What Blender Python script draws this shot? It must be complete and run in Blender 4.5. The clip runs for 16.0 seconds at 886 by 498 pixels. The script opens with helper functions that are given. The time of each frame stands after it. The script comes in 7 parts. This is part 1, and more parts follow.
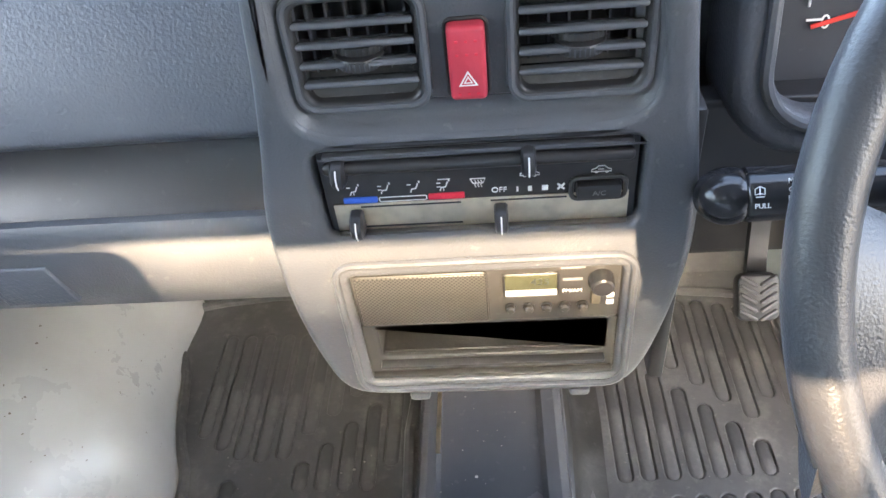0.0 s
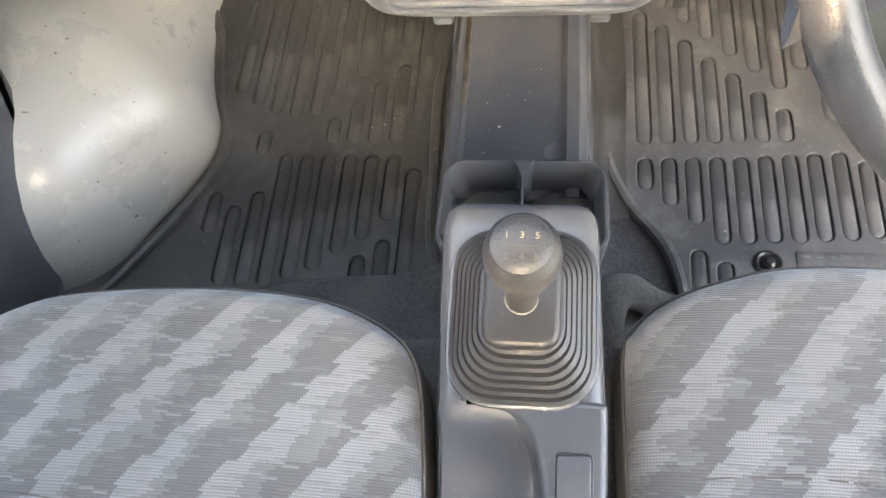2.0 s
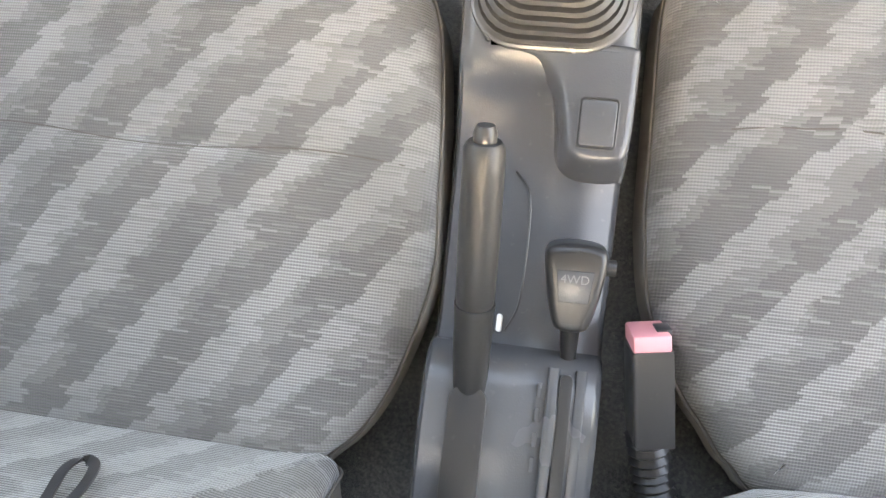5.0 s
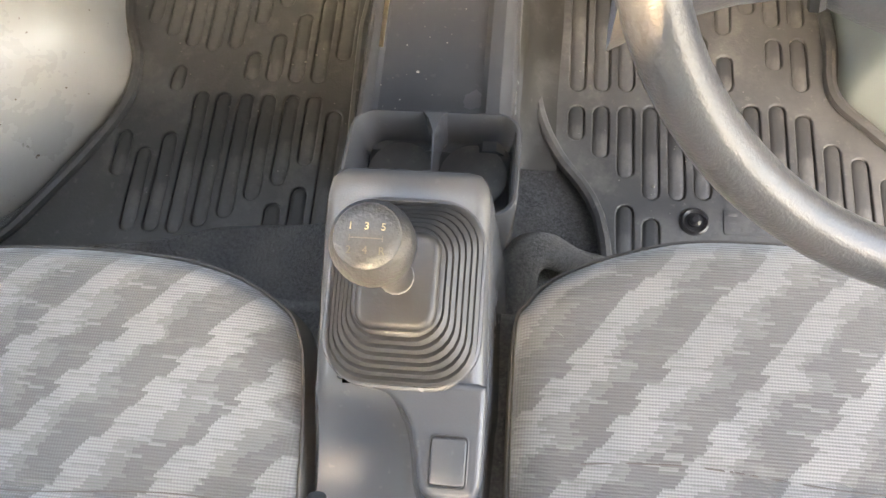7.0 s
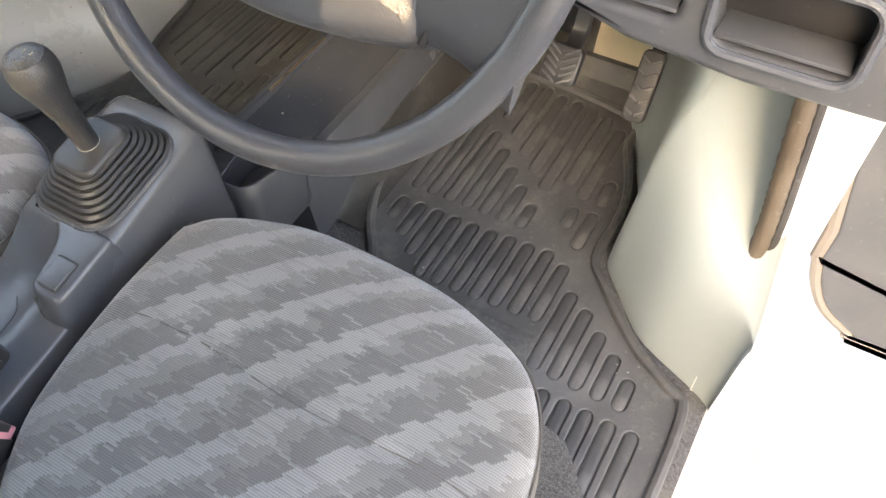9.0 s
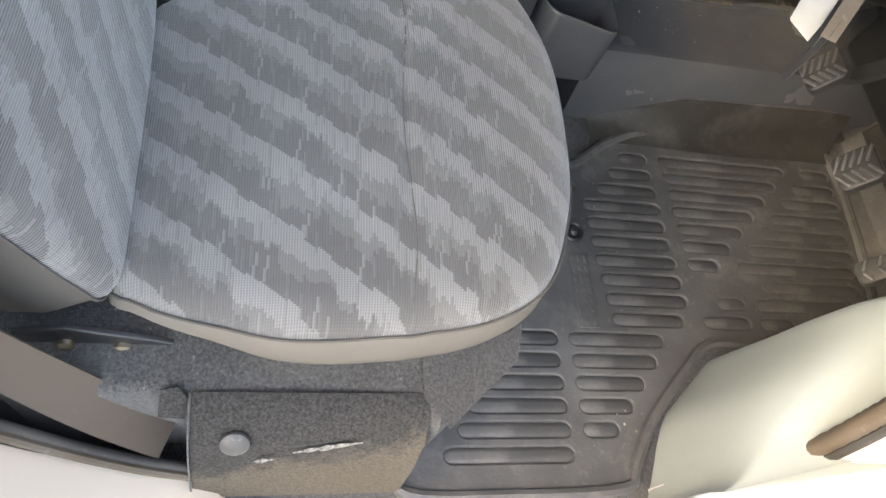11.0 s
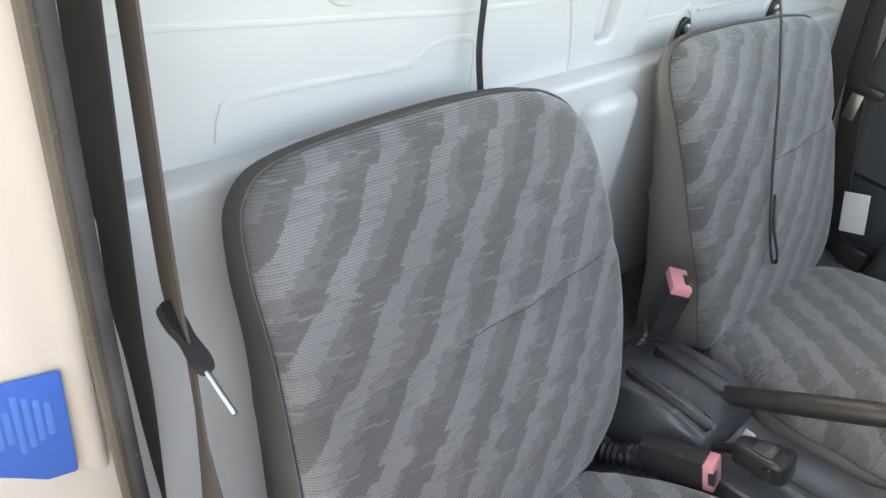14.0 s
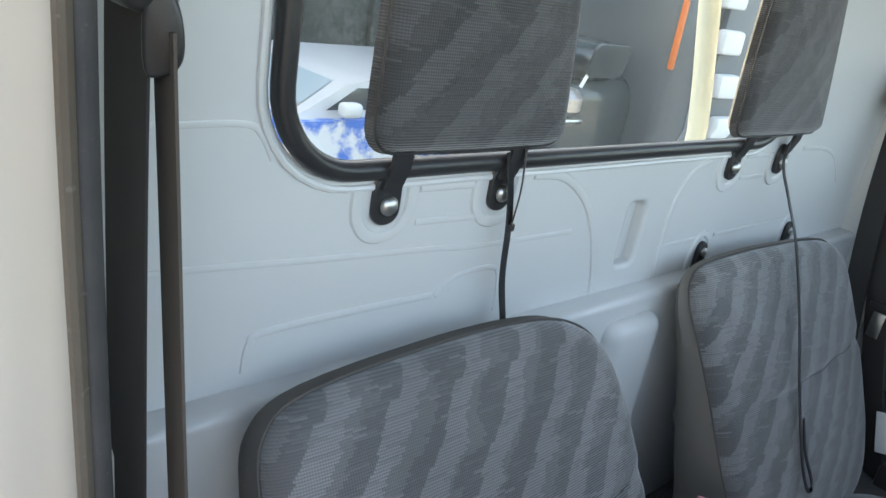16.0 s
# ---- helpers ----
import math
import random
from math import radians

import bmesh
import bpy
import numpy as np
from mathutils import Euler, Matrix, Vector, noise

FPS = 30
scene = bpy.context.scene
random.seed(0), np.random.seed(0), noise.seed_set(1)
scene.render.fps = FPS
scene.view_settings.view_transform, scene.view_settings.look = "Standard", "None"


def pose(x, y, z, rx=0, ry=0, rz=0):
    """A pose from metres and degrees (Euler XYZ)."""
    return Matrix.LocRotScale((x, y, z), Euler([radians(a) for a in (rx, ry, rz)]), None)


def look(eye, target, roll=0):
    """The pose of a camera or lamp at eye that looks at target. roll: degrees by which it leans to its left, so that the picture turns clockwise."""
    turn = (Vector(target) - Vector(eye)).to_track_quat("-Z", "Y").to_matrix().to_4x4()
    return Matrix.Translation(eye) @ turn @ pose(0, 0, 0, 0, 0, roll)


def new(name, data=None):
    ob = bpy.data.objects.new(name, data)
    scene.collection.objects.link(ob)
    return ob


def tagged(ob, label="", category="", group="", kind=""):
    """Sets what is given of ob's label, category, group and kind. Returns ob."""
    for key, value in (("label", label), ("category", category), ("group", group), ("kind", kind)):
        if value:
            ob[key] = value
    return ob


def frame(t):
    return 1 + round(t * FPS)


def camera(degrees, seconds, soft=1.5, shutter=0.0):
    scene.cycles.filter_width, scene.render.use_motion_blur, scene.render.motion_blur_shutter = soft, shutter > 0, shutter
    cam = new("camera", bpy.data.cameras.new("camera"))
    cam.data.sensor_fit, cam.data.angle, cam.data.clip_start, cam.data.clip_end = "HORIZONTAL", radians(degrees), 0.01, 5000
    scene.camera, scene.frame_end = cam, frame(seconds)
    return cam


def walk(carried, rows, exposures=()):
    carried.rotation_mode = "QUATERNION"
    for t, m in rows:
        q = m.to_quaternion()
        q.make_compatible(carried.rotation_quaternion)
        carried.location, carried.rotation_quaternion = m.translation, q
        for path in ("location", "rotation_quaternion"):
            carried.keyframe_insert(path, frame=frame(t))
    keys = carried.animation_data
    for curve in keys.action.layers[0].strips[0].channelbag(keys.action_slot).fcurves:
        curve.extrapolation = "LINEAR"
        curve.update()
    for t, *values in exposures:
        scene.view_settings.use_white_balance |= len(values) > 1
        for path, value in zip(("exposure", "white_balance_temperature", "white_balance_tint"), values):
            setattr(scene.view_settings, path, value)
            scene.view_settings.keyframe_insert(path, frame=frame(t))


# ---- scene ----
cam = camera(61.2, 16.0)
PATH = [
    (0, (0.074, 0.064, 0.853), (-0.085, 1.531, -0.497), -6.9),
    (0.5, (0.08, 0.041, 0.862), (-0.156, 1.311, -0.666), -10.0),
    (1, (0.087, 0.028, 0.862), (-0.175, 1.153, -0.771), -11.9),
    (1.5, (0.09, 0.02, 0.851), (-0.178, 1.012, -0.865), -13.1),
    (2, (0.089, -0.001, 0.832), (-0.18, 0.85, -0.958), -14.3),
    (2.5, (0.088, -0.019, 0.817), (-0.17, 0.695, -1.033), -15.3),
    (3, (0.086, -0.041, 0.804), (-0.171, 0.514, -1.101), -19.0),
    (3.5, (0.084, -0.058, 0.794), (-0.183, 0.261, -1.162), -33.4),
    (3.7, (0.083, -0.065, 0.787), (-0.185, 0.171, -1.181), -41.9),
    (5.8, (0.101, -0.059, 0.787), (-0.169, 0.139, -1.185), -47.2),
    (6, (0.113, -0.049, 0.788), (-0.17, 0.272, -1.165), -35.6),
    (6.5, (0.12, 0.012, 0.804), (-0.102, 0.461, -1.133), -22.3),
    (7, (0.154, 0.054, 0.809), (-0.051, 0.709, -1.069), -13.0),
    (7.5, (0.236, 0.036, 0.828), (-0.024, 0.892, -0.961), -9.1),
    (8, (0.347, 0.002, 0.838), (0.005, 0.967, -0.88), -8.1),
    (8.2, (0.406, -0.022, 0.843), (0.03, 0.978, -0.848), -7.8),
    (10.3, (0.888, -0.1, 0.87), (-0.172, 0.567, -0.689), 14.8),
    (10.5, (0.886, -0.08, 0.85), (-0.13, 0.556, -0.751), 20.0),
    (11, (0.839, -0.045, 0.824), (-0.093, 0.457, -0.873), 27.9),
    (11.5, (0.786, -0.026, 0.808), (-0.146, 0.21, -0.946), 21.6),
    (12, (0.78, -0.001, 0.802), (-0.289, -0.126, -0.884), 9.3),
    (12.5, (0.783, 0.043, 0.822), (-0.4, -0.341, -0.745), 10.1),
    (13, (0.799, 0.071, 0.829), (-0.393, -0.516, -0.666), 13.4),
    (13.5, (0.8, 0.068, 0.838), (-0.401, -0.808, -0.5), 11.1),
    (14, (0.795, 0.06, 0.852), (-0.455, -1.013, -0.282), 10.7),
    (14.5, (0.794, 0.057, 0.87), (-0.499, -1.148, -0.066), 10.8),
    (15, (0.792, 0.047, 0.883), (-0.522, -1.249, 0.112), 11.0),
    (15.5, (0.79, 0.044, 0.895), (-0.529, -1.303, 0.228), 11.2),
    (16, (0.79, 0.045, 0.891), (-0.521, -1.28, 0.166), 10.2),
]
walk(cam, [(t, look(eye, target, roll)) for t, eye, target, roll in PATH],
     [(0.0, 4.2, 7200, 11), (1.0, 4.1, 7200, 11), (1.6, 4.25, 7500, 11), (2.5, 4.5, 9300, 12), (3.7, 4.5, 9900, 12), (6.0, 4.5, 10100, 12), (7.2, 4.45, 9100, 12), (8.2, 4.0, 8500, 12),
      (10.3, 3.35, 8300, 10), (11.5, 3.45, 9000, 11), (12.6, 3.62, 10000, 12), (13.3, 3.47, 9900, 12), (13.8, 3.22, 9700, 13), (14.5, 2.84, 9000, 13), (15.0, 2.43, 8400, 9), (16.0, 2.34, 8000, 8)])

# ---------------------------------------------------------------- light
SUN_DIR = Vector((0.10, -1.0, 0.506)).normalized()      # towards the sun: behind the cab
world = bpy.data.worlds.new("sky_world")
scene.world = world
world.use_nodes = True
_wn = world.node_tree
_sky = _wn.nodes.new("ShaderNodeTexSky")
_sky.sky_type, _sky.sun_disc = "NISHITA", False
_sky.dust_density, _sky.air_density = 4.0, 0.9
_sky.sun_elevation = math.asin(SUN_DIR.z)
_sky.sun_rotation = math.atan2(SUN_DIR.x, SUN_DIR.y)
_wn.links.new(_sky.outputs[0], _wn.nodes["Background"].inputs[0])
_wn.nodes["Background"].inputs[1].default_value = 0.22
_sl = bpy.data.lights.new("sun", "SUN")
_sl.energy, _sl.angle, _sl.color = 2.8, radians(0.6), (1.0, 0.79, 0.56)
_so = new("sun", _sl)
_so.matrix_basis = SUN_DIR.to_track_quat("Z", "Y").to_matrix().to_4x4()


# ---------------------------------------------------------------- materials
class Net:
    """A small wrapper to wire shader nodes."""
    def __init__(self, name):
        self.m = bpy.data.materials.new(name)
        self.m.use_nodes = True
        self.t = self.m.node_tree
        self.p = self.t.nodes["Principled BSDF"]

    def n(self, kind, **kw):
        node = self.t.nodes.new(kind)
        for k, v in kw.items():
            setattr(node, k, v)
        return node

    def put(self, socket, v):
        if hasattr(v, "links"):
            self.t.links.new(v, socket)
        else:
            socket.default_value = v

    def math(self, op, a, b=0.0, c=0.0):
        node = self.n("ShaderNodeMath", operation=op)
        for s, v in zip(node.inputs, (a, b, c)):
            self.put(s, v)
        return node.outputs[0]

    def mix(self, f, a, b):
        node = self.n("ShaderNodeMix", data_type="RGBA")
        self.put(node.inputs[0], f)
        self.put(node.inputs[6], a)
        self.put(node.inputs[7], b)
        return node.outputs[2]

    def coord(self):
        return self.n("ShaderNodeTexCoord").outputs["Object"]

    def noise(self, scale, detail=3.0, vec=None, rough=0.5):
        node = self.n("ShaderNodeTexNoise")
        self.put(node.inputs["Vector"], vec if vec is not None else self.coord())
        node.inputs["Scale"].default_value = scale
        node.inputs["Detail"].default_value = detail
        node.inputs["Roughness"].default_value = rough
        return node.outputs[0]

    def ramp(self, v, lo, hi):
        node = self.n("ShaderNodeMapRange", interpolation_type="SMOOTHSTEP")
        self.put(node.inputs[0], v)
        node.inputs[1].default_value, node.inputs[2].default_value = lo, hi
        return node.outputs[0]

    def bump(self, h, dist, strength=1.0):
        node = self.n("ShaderNodeBump")
        self.put(node.inputs["Height"], h)
        node.inputs["Distance"].default_value = dist
        node.inputs["Strength"].default_value = strength
        self.t.links.new(node.outputs[0], self.p.inputs["Normal"])

    def end(self, colour, rough, metal=0.0):
        self.put(self.p.inputs["Base Color"], colour)
        self.put(self.p.inputs["Roughness"], rough)
        self.p.inputs["Metallic"].default_value = metal
        return self.m


def rgba(c):
    return (*c, 1.0) if len(c) == 3 else c


def shade(c, k):
    return tuple(min(1.0, x * k) for x in c[:3]) + (1.0,)


def plastic(name, c, rough=0.5, grain=900.0, depth=0.00012, dust=0.12):
    w = Net(name)
    co = w.coord()
    dirt = w.ramp(w.noise(9.0, 5.0, co), 0.30, 0.80)
    spot = w.ramp(w.noise(140.0, 2.0, co), 0.66, 0.74)
    col = w.mix(w.math("MULTIPLY", dirt, dust), rgba(c), (0.30, 0.28, 0.25, 1))
    col = w.mix(w.math("MULTIPLY", spot, dust * 0.6), col, (0.4, 0.38, 0.35, 1))
    w.bump(w.noise(grain, 2.0, co), depth)
    return w.end(col, w.math("MULTIPLY_ADD", dirt, 0.05, rough))


def paint(name, c, rough=0.28, dirt_amount=0.35, peel=0.00025):
    w = Net(name)
    co = w.coord()
    dirt = w.ramp(w.noise(5.0, 6.0, co, 0.65), 0.36, 0.86)
    fleck = w.ramp(w.noise(60.0, 4.0, co, 0.7), 0.68, 0.76)
    col = w.mix(w.math("MULTIPLY", dirt, dirt_amount), rgba(c), (0.36, 0.33, 0.26, 1))
    col = w.mix(w.math("MULTIPLY", fleck, dirt_amount), col, (0.12, 0.09, 0.06, 1))
    w.bump(w.noise(45.0, 3.0, co), peel, 0.5)
    return w.end(col, w.math("MULTIPLY_ADD", dirt, 0.015, rough))


def chipped_paint(name, c, rough):
    """Old body paint with faint grime, rust pricks and fine dark scratches."""
    w = Net(name)
    co = w.coord()
    grime = w.ramp(w.noise(4.0, 6.0, co, 0.7), 0.40, 0.75)
    col = w.mix(w.math("MULTIPLY", grime, 0.30), rgba(c), (0.30, 0.28, 0.235, 1))
    tan = w.math("MULTIPLY", w.ramp(w.noise(13.0, 5.0, co, 0.75), 0.60, 0.80), 0.25)
    col = w.mix(tan, col, (0.36, 0.25, 0.15, 1))
    prick = w.ramp(w.noise(95.0, 3.0, co, 0.6), 0.70, 0.74)
    col = w.mix(w.math("MULTIPLY", prick, 0.85), col, (0.10, 0.06, 0.035, 1))
    patch = w.ramp(w.noise(9.0, 3.0, co, 0.6), 0.60, 0.66)
    score = w.ramp(w.noise(160.0, 2.0, co, 0.5), 0.64, 0.68)
    col = w.mix(w.math("MULTIPLY", w.math("MULTIPLY", patch, score), 0.7), col, (0.13, 0.12, 0.11, 1))
    w.bump(w.noise(30.0, 3.0, co), 0.0004, 0.5)
    return w.end(col, w.math("MULTIPLY_ADD", grime, 0.10, rough))


def rubber(name, c=(0.05, 0.05, 0.052), rough=0.62, soil=1.0):
    w = Net(name)
    co = w.coord()
    dust = w.ramp(w.noise(6.0, 6.0, co, 0.65), 0.4, 0.72)
    fine = w.noise(300.0, 3.0, co)
    mud = w.ramp(w.noise(16.0, 6.0, co, 0.7), 0.50, 0.68)
    grit = w.ramp(w.noise(90.0, 4.0, co, 0.7), 0.60, 0.74)
    col = w.mix(w.math("MULTIPLY", dust, 0.5 * soil), rgba(c), (0.165, 0.162, 0.157, 1))
    col = w.mix(w.math("MULTIPLY", mud, 0.5 * soil), col, (0.174, 0.167, 0.157, 1))
    col = w.mix(w.math("MULTIPLY", grit, 0.55 * soil), col, (0.20, 0.19, 0.175, 1))
    w.bump(fine, 0.0004, 0.7)
    return w.end(col, w.math("MULTIPLY_ADD", dust, 0.15, rough))


def carpet(name, c):
    w = Net(name)
    co = w.coord()
    fibre = w.noise(330.0, 5.0, co, 0.85)
    wear = w.ramp(w.noise(12.0, 5.0, co), 0.45, 0.72)
    lint = w.ramp(w.noise(230.0, 2.0, co), 0.71, 0.76)
    col = w.mix(w.ramp(fibre, 0.38, 0.66), shade(c, 0.25), shade(c, 2.2))
    col = w.mix(w.math("MULTIPLY", lint, 0.6), col, shade(c, 6.0))
    col = w.mix(w.math("MULTIPLY", wear, 0.3), col, (0.22, 0.2, 0.17, 1))
    w.bump(fibre, 0.004)
    w.p.inputs["Sheen Weight"].default_value = 0.3
    return w.end(col, 0.95)


def metal(name, c, rough=0.3):
    w = Net(name)
    s = w.ramp(w.noise(60.0, 5.0, w.coord()), 0.3, 0.8)
    return w.end(w.mix(w.math("MULTIPLY", s, 0.4), rgba(c), shade(c, 0.4)), w.math("MULTIPLY_ADD", s, 0.25, rough), 1.0)


def flat(name, c, rough=0.5):
    w = Net(name)
    s = w.ramp(w.noise(80.0, 4.0, w.coord()), 0.35, 0.8)
    return w.end(w.mix(w.math("MULTIPLY", s, 0.2), rgba(c), shade(c, 0.7)), rough)


def upholstery(name, k=1.0, tint=(1.0, 1.0, 1.0)):
    """Woven seat cloth: diagonal bands with stepped edges in three greys, over a fine ribbed weave."""
    w = Net(name)
    sep = w.n("ShaderNodeSeparateXYZ")
    w.put(sep.inputs[0], w.coord())
    x, y = sep.outputs[0], sep.outputs[1]

    def cell(v, size):
        return w.math("FLOOR", w.math("DIVIDE", v, size))

    def wild(p, q, seed):
        """One random number for each pair of whole numbers."""
        node = w.n("ShaderNodeCombineXYZ")
        w.put(node.inputs[0], p)
        w.put(node.inputs[1], q)
        node.inputs[2].default_value = seed
        t = w.n("ShaderNodeTexWhiteNoise", noise_dimensions="3D")
        w.t.links.new(node.outputs[0], t.inputs["Vector"])
        return t.outputs["Value"]

    row, pitch = 0.0023, 0.066
    line = cell(y, row)
    ys = w.math("MULTIPLY", line, row)
    sway = w.math("MULTIPLY", w.math("SUBTRACT", wild(cell(y, 0.0115), 0.0, 4.0), 0.5), 0.009)
    u = w.math("DIVIDE", w.math("ADD", w.math("SUBTRACT", x, w.math("MULTIPLY", ys, 0.80)), sway), pitch)
    band, f = w.math("FLOOR", u), w.math("FRACT", u)
    reach = w.math("MULTIPLY_ADD", wild(band, cell(y, 0.0138), 1.0), 0.22, 0.23)
    reach = w.math("MULTIPLY_ADD", wild(band, line, 2.0), 0.07, reach)
    fade = w.math("ADD", reach, w.math("MULTIPLY_ADD", wild(band, cell(y, 0.0207), 3.0), 0.34, 0.02))
    light, mid = w.math("LESS_THAN", f, reach), w.math("LESS_THAN", f, fade)
    dash = w.math("GREATER_THAN", wild(cell(w.math("ADD", x, w.math("MULTIPLY", line, 0.0071)), 0.019), line, 5.0), 0.87)
    fleck = w.math("GREATER_THAN", wild(cell(w.math("ADD", x, w.math("MULTIPLY", line, 0.0113)), 0.012), cell(y, 0.0046), 6.0), 0.965)
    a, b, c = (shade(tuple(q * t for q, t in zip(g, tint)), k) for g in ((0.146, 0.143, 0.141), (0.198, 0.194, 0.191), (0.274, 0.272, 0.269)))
    col = w.mix(mid, a, b)
    col = w.mix(light, col, c)
    col = w.mix(w.math("MULTIPLY", dash, 0.55), col, b)
    col = w.mix(w.math("MULTIPLY", fleck, 0.7), col, c)
    rib = w.math("SINE", w.math("MULTIPLY", y, 6.2832 / row))
    knit = w.math("SINE", w.math("MULTIPLY", x, 3000.0))
    tone = w.math("MULTIPLY_ADD", rib, w.math("MULTIPLY_ADD", light, 0.08, 0.105), 0.93)
    tone = w.math("MULTIPLY_ADD", knit, w.math("MULTIPLY_ADD", light, 0.055, 0.015), tone)
    worn = w.ramp(w.noise(7.0, 4.0), 0.35, 0.75)
    tone = w.math("MULTIPLY", tone, w.math("MULTIPLY_ADD", worn, 0.25, 0.88))
    hsv = w.n("ShaderNodeHueSaturation")
    w.put(hsv.inputs["Value"], tone)
    w.put(hsv.inputs["Color"], col)
    h = w.math("ADD", w.math("MULTIPLY", rib, 0.5), w.math("MULTIPLY", knit, 0.12))
    w.bump(w.math("ADD", h, w.math("MULTIPLY", w.noise(60.0, 3.0), 1.5)), 0.0006, 0.8)
    w.p.inputs["Sheen Weight"].default_value = 0.42
    w.p.inputs["Sheen Roughness"].default_value = 0.5
    return w.end(hsv.outputs[0], 0.88)


def glass(name, c=(0.93, 0.97, 0.95)):
    w = Net(name)
    w.p.inputs["Transmission Weight"].default_value = 1.0
    w.p.inputs["IOR"].default_value = 1.02
    s = w.ramp(w.noise(120.0, 5.0, w.coord(), 0.7), 0.55, 0.8)
    return w.end(rgba(c), w.math("MULTIPLY", s, 0.12))


def dusty_glass(name):
    """Clear pane with a film of dust and water specks that catches the sun."""
    w = Net(name)
    co = w.coord()
    w.p.inputs["Transmission Weight"].default_value = 1.0
    w.p.inputs["IOR"].default_value = 1.02
    w.p.inputs["Base Color"].default_value = (0.93, 0.97, 0.95, 1)
    w.p.inputs["Roughness"].default_value = 0.02
    film = w.n("ShaderNodeBsdfTranslucent")
    film.inputs[0].default_value = (0.50, 0.58, 0.60, 1)
    spots = w.ramp(w.noise(210.0, 4.0, co, 0.7), 0.62, 0.72)
    smear = w.ramp(w.noise(9.0, 5.0, co, 0.6), 0.3, 0.8)
    fac = w.math("ADD", w.math("MULTIPLY_ADD", smear, 0.012, 0.005), w.math("MULTIPLY", spots, 0.06))
    mix = w.n("ShaderNodeMixShader")
    w.put(mix.inputs[0], fac)
    w.t.links.new(w.p.outputs[0], mix.inputs[1])
    w.t.links.new(film.outputs[0], mix.inputs[2])
    w.t.links.new(mix.outputs[0], w.t.nodes["Material Output"].inputs[0])
    return w.m


DARK = plastic("dash_plastic", (0.071, 0.077, 0.088), 0.30, 700.0, 0.0003, 0.14)
DASHTOP = plastic("dash_skin", (0.076, 0.084, 0.099), 0.34, 480.0, 0.0006, 0.06)
BLACK = plastic("black_plastic", (0.024, 0.024, 0.026), 0.29, 900.0, 0.00008, 0.05)
SATIN = plastic("console_plastic", (0.066, 0.070, 0.078), 0.235, 800.0, 0.00010, 0.08)
GLOSS = plastic("gloss_black", (0.018, 0.018, 0.02), 0.10, 900.0, 0.00002, 0.02)
VENT = plastic("vent_plastic", (0.085, 0.09, 0.10), 0.11, 900.0, 0.00006, 0.08)
RUBBER = rubber("mat_rubber", (0.067, 0.067, 0.068), 0.42, 1.05)
RUBBER2 = rubber("ridge_rubber", (0.057, 0.057, 0.058), 0.40, 0.9)
# Soiled rubber with its base darkened for the pocket, firewall and tunnel side.
SOILED_DARK = rubber("soiled_darkened_rubber", (0.024, 0.022, 0.019), 0.5, 0.35)
RUBBER3 = rubber("passenger_mat_rubber", (0.050, 0.050, 0.049), 0.44, 0.7)
MATTE = plastic("matte_black", (0.012, 0.012, 0.013), 0.85, 600.0, 0.0002, 0.04)
GAITER = plastic("gaiter_rubber", (0.022, 0.022, 0.023), 0.40, 500.0, 0.0001, 0.05)
LEATHER = plastic("wheel_skin", (0.060, 0.063, 0.070), 0.30, 650.0, 0.00024, 0.03)
KNOB = plastic("knob_skin", (0.032, 0.033, 0.035), 0.36, 520.0, 0.0005, 0.0)
KNOB.node_tree.nodes["Principled BSDF"].inputs["Specular IOR Level"].default_value = 0.45
RIM = plastic("rim_skin", (0.042, 0.044, 0.050), 0.28, 800.0, 0.00022, 0.03)
CLOTH = upholstery("seat_cloth", 0.76)
# Seat weave with all tones darkened to under half for the headrests.
CLOTH_DARKENED = upholstery("darkened_seat_cloth", 0.33)
VINYL = plastic("seat_vinyl", (0.172, 0.155, 0.136), 0.6, 600.0, 0.0004, 0.08)
FUZZ = plastic("seat_side_cloth", (0.088, 0.080, 0.073), 0.9, 900.0, 0.0005, 0.1)


def worn_carpet(name, c):
    """Carpet whose lower half has been scuffed brown by shoes."""
    w = Net(name)
    co = w.coord()
    fibre = w.noise(340.0, 5.0, co, 0.85)
    sep = w.n("ShaderNodeSeparateXYZ")
    w.put(sep.inputs[0], co)
    edge = w.math("ADD", w.math("MULTIPLY", w.math("SUBTRACT", 0.135, sep.outputs[2]), 14.0), w.math("MULTIPLY", sep.outputs[1], 5.0))
    scuff = w.ramp(w.math("ADD", edge, w.math("MULTIPLY", w.math("SUBTRACT", w.noise(26.0, 6.0, co, 0.7), 0.5), 2.2)), 0.2, 0.75)
    col = w.mix(w.ramp(fibre, 0.34, 0.70), shade(c, 0.40), shade(c, 1.9))
    worn = w.mix(w.ramp(fibre, 0.3, 0.7), (0.10, 0.082, 0.06, 1), (0.24, 0.20, 0.15, 1))
    col = w.mix(w.math("MULTIPLY", scuff, 0.7), col, worn)
    w.bump(fibre, 0.004)
    return w.end(col, 0.95)


FELT = carpet("black_felt", (0.056, 0.057, 0.060))
CARPET = carpet("engine_cover_carpet", (0.054, 0.053, 0.052))
SCUFFED = worn_carpet("scuffed_carpet", (0.054, 0.053, 0.052))
WHITE = paint("white_body_paint", (0.66, 0.66, 0.645), 0.17, 0.035)
# White paint greyed and blued; the driver housing's cool shade is in it.
WORN_SHADED = paint("worn_white_paint_shaded", (0.33, 0.38, 0.38), 0.30, 0.10)
CHIPPED = chipped_paint("chipped_cream_paint", (0.40, 0.40, 0.38), 0.26)
CREAM = paint("cream_jamb_paint", (0.64, 0.565, 0.48), 0.30, 0.08)
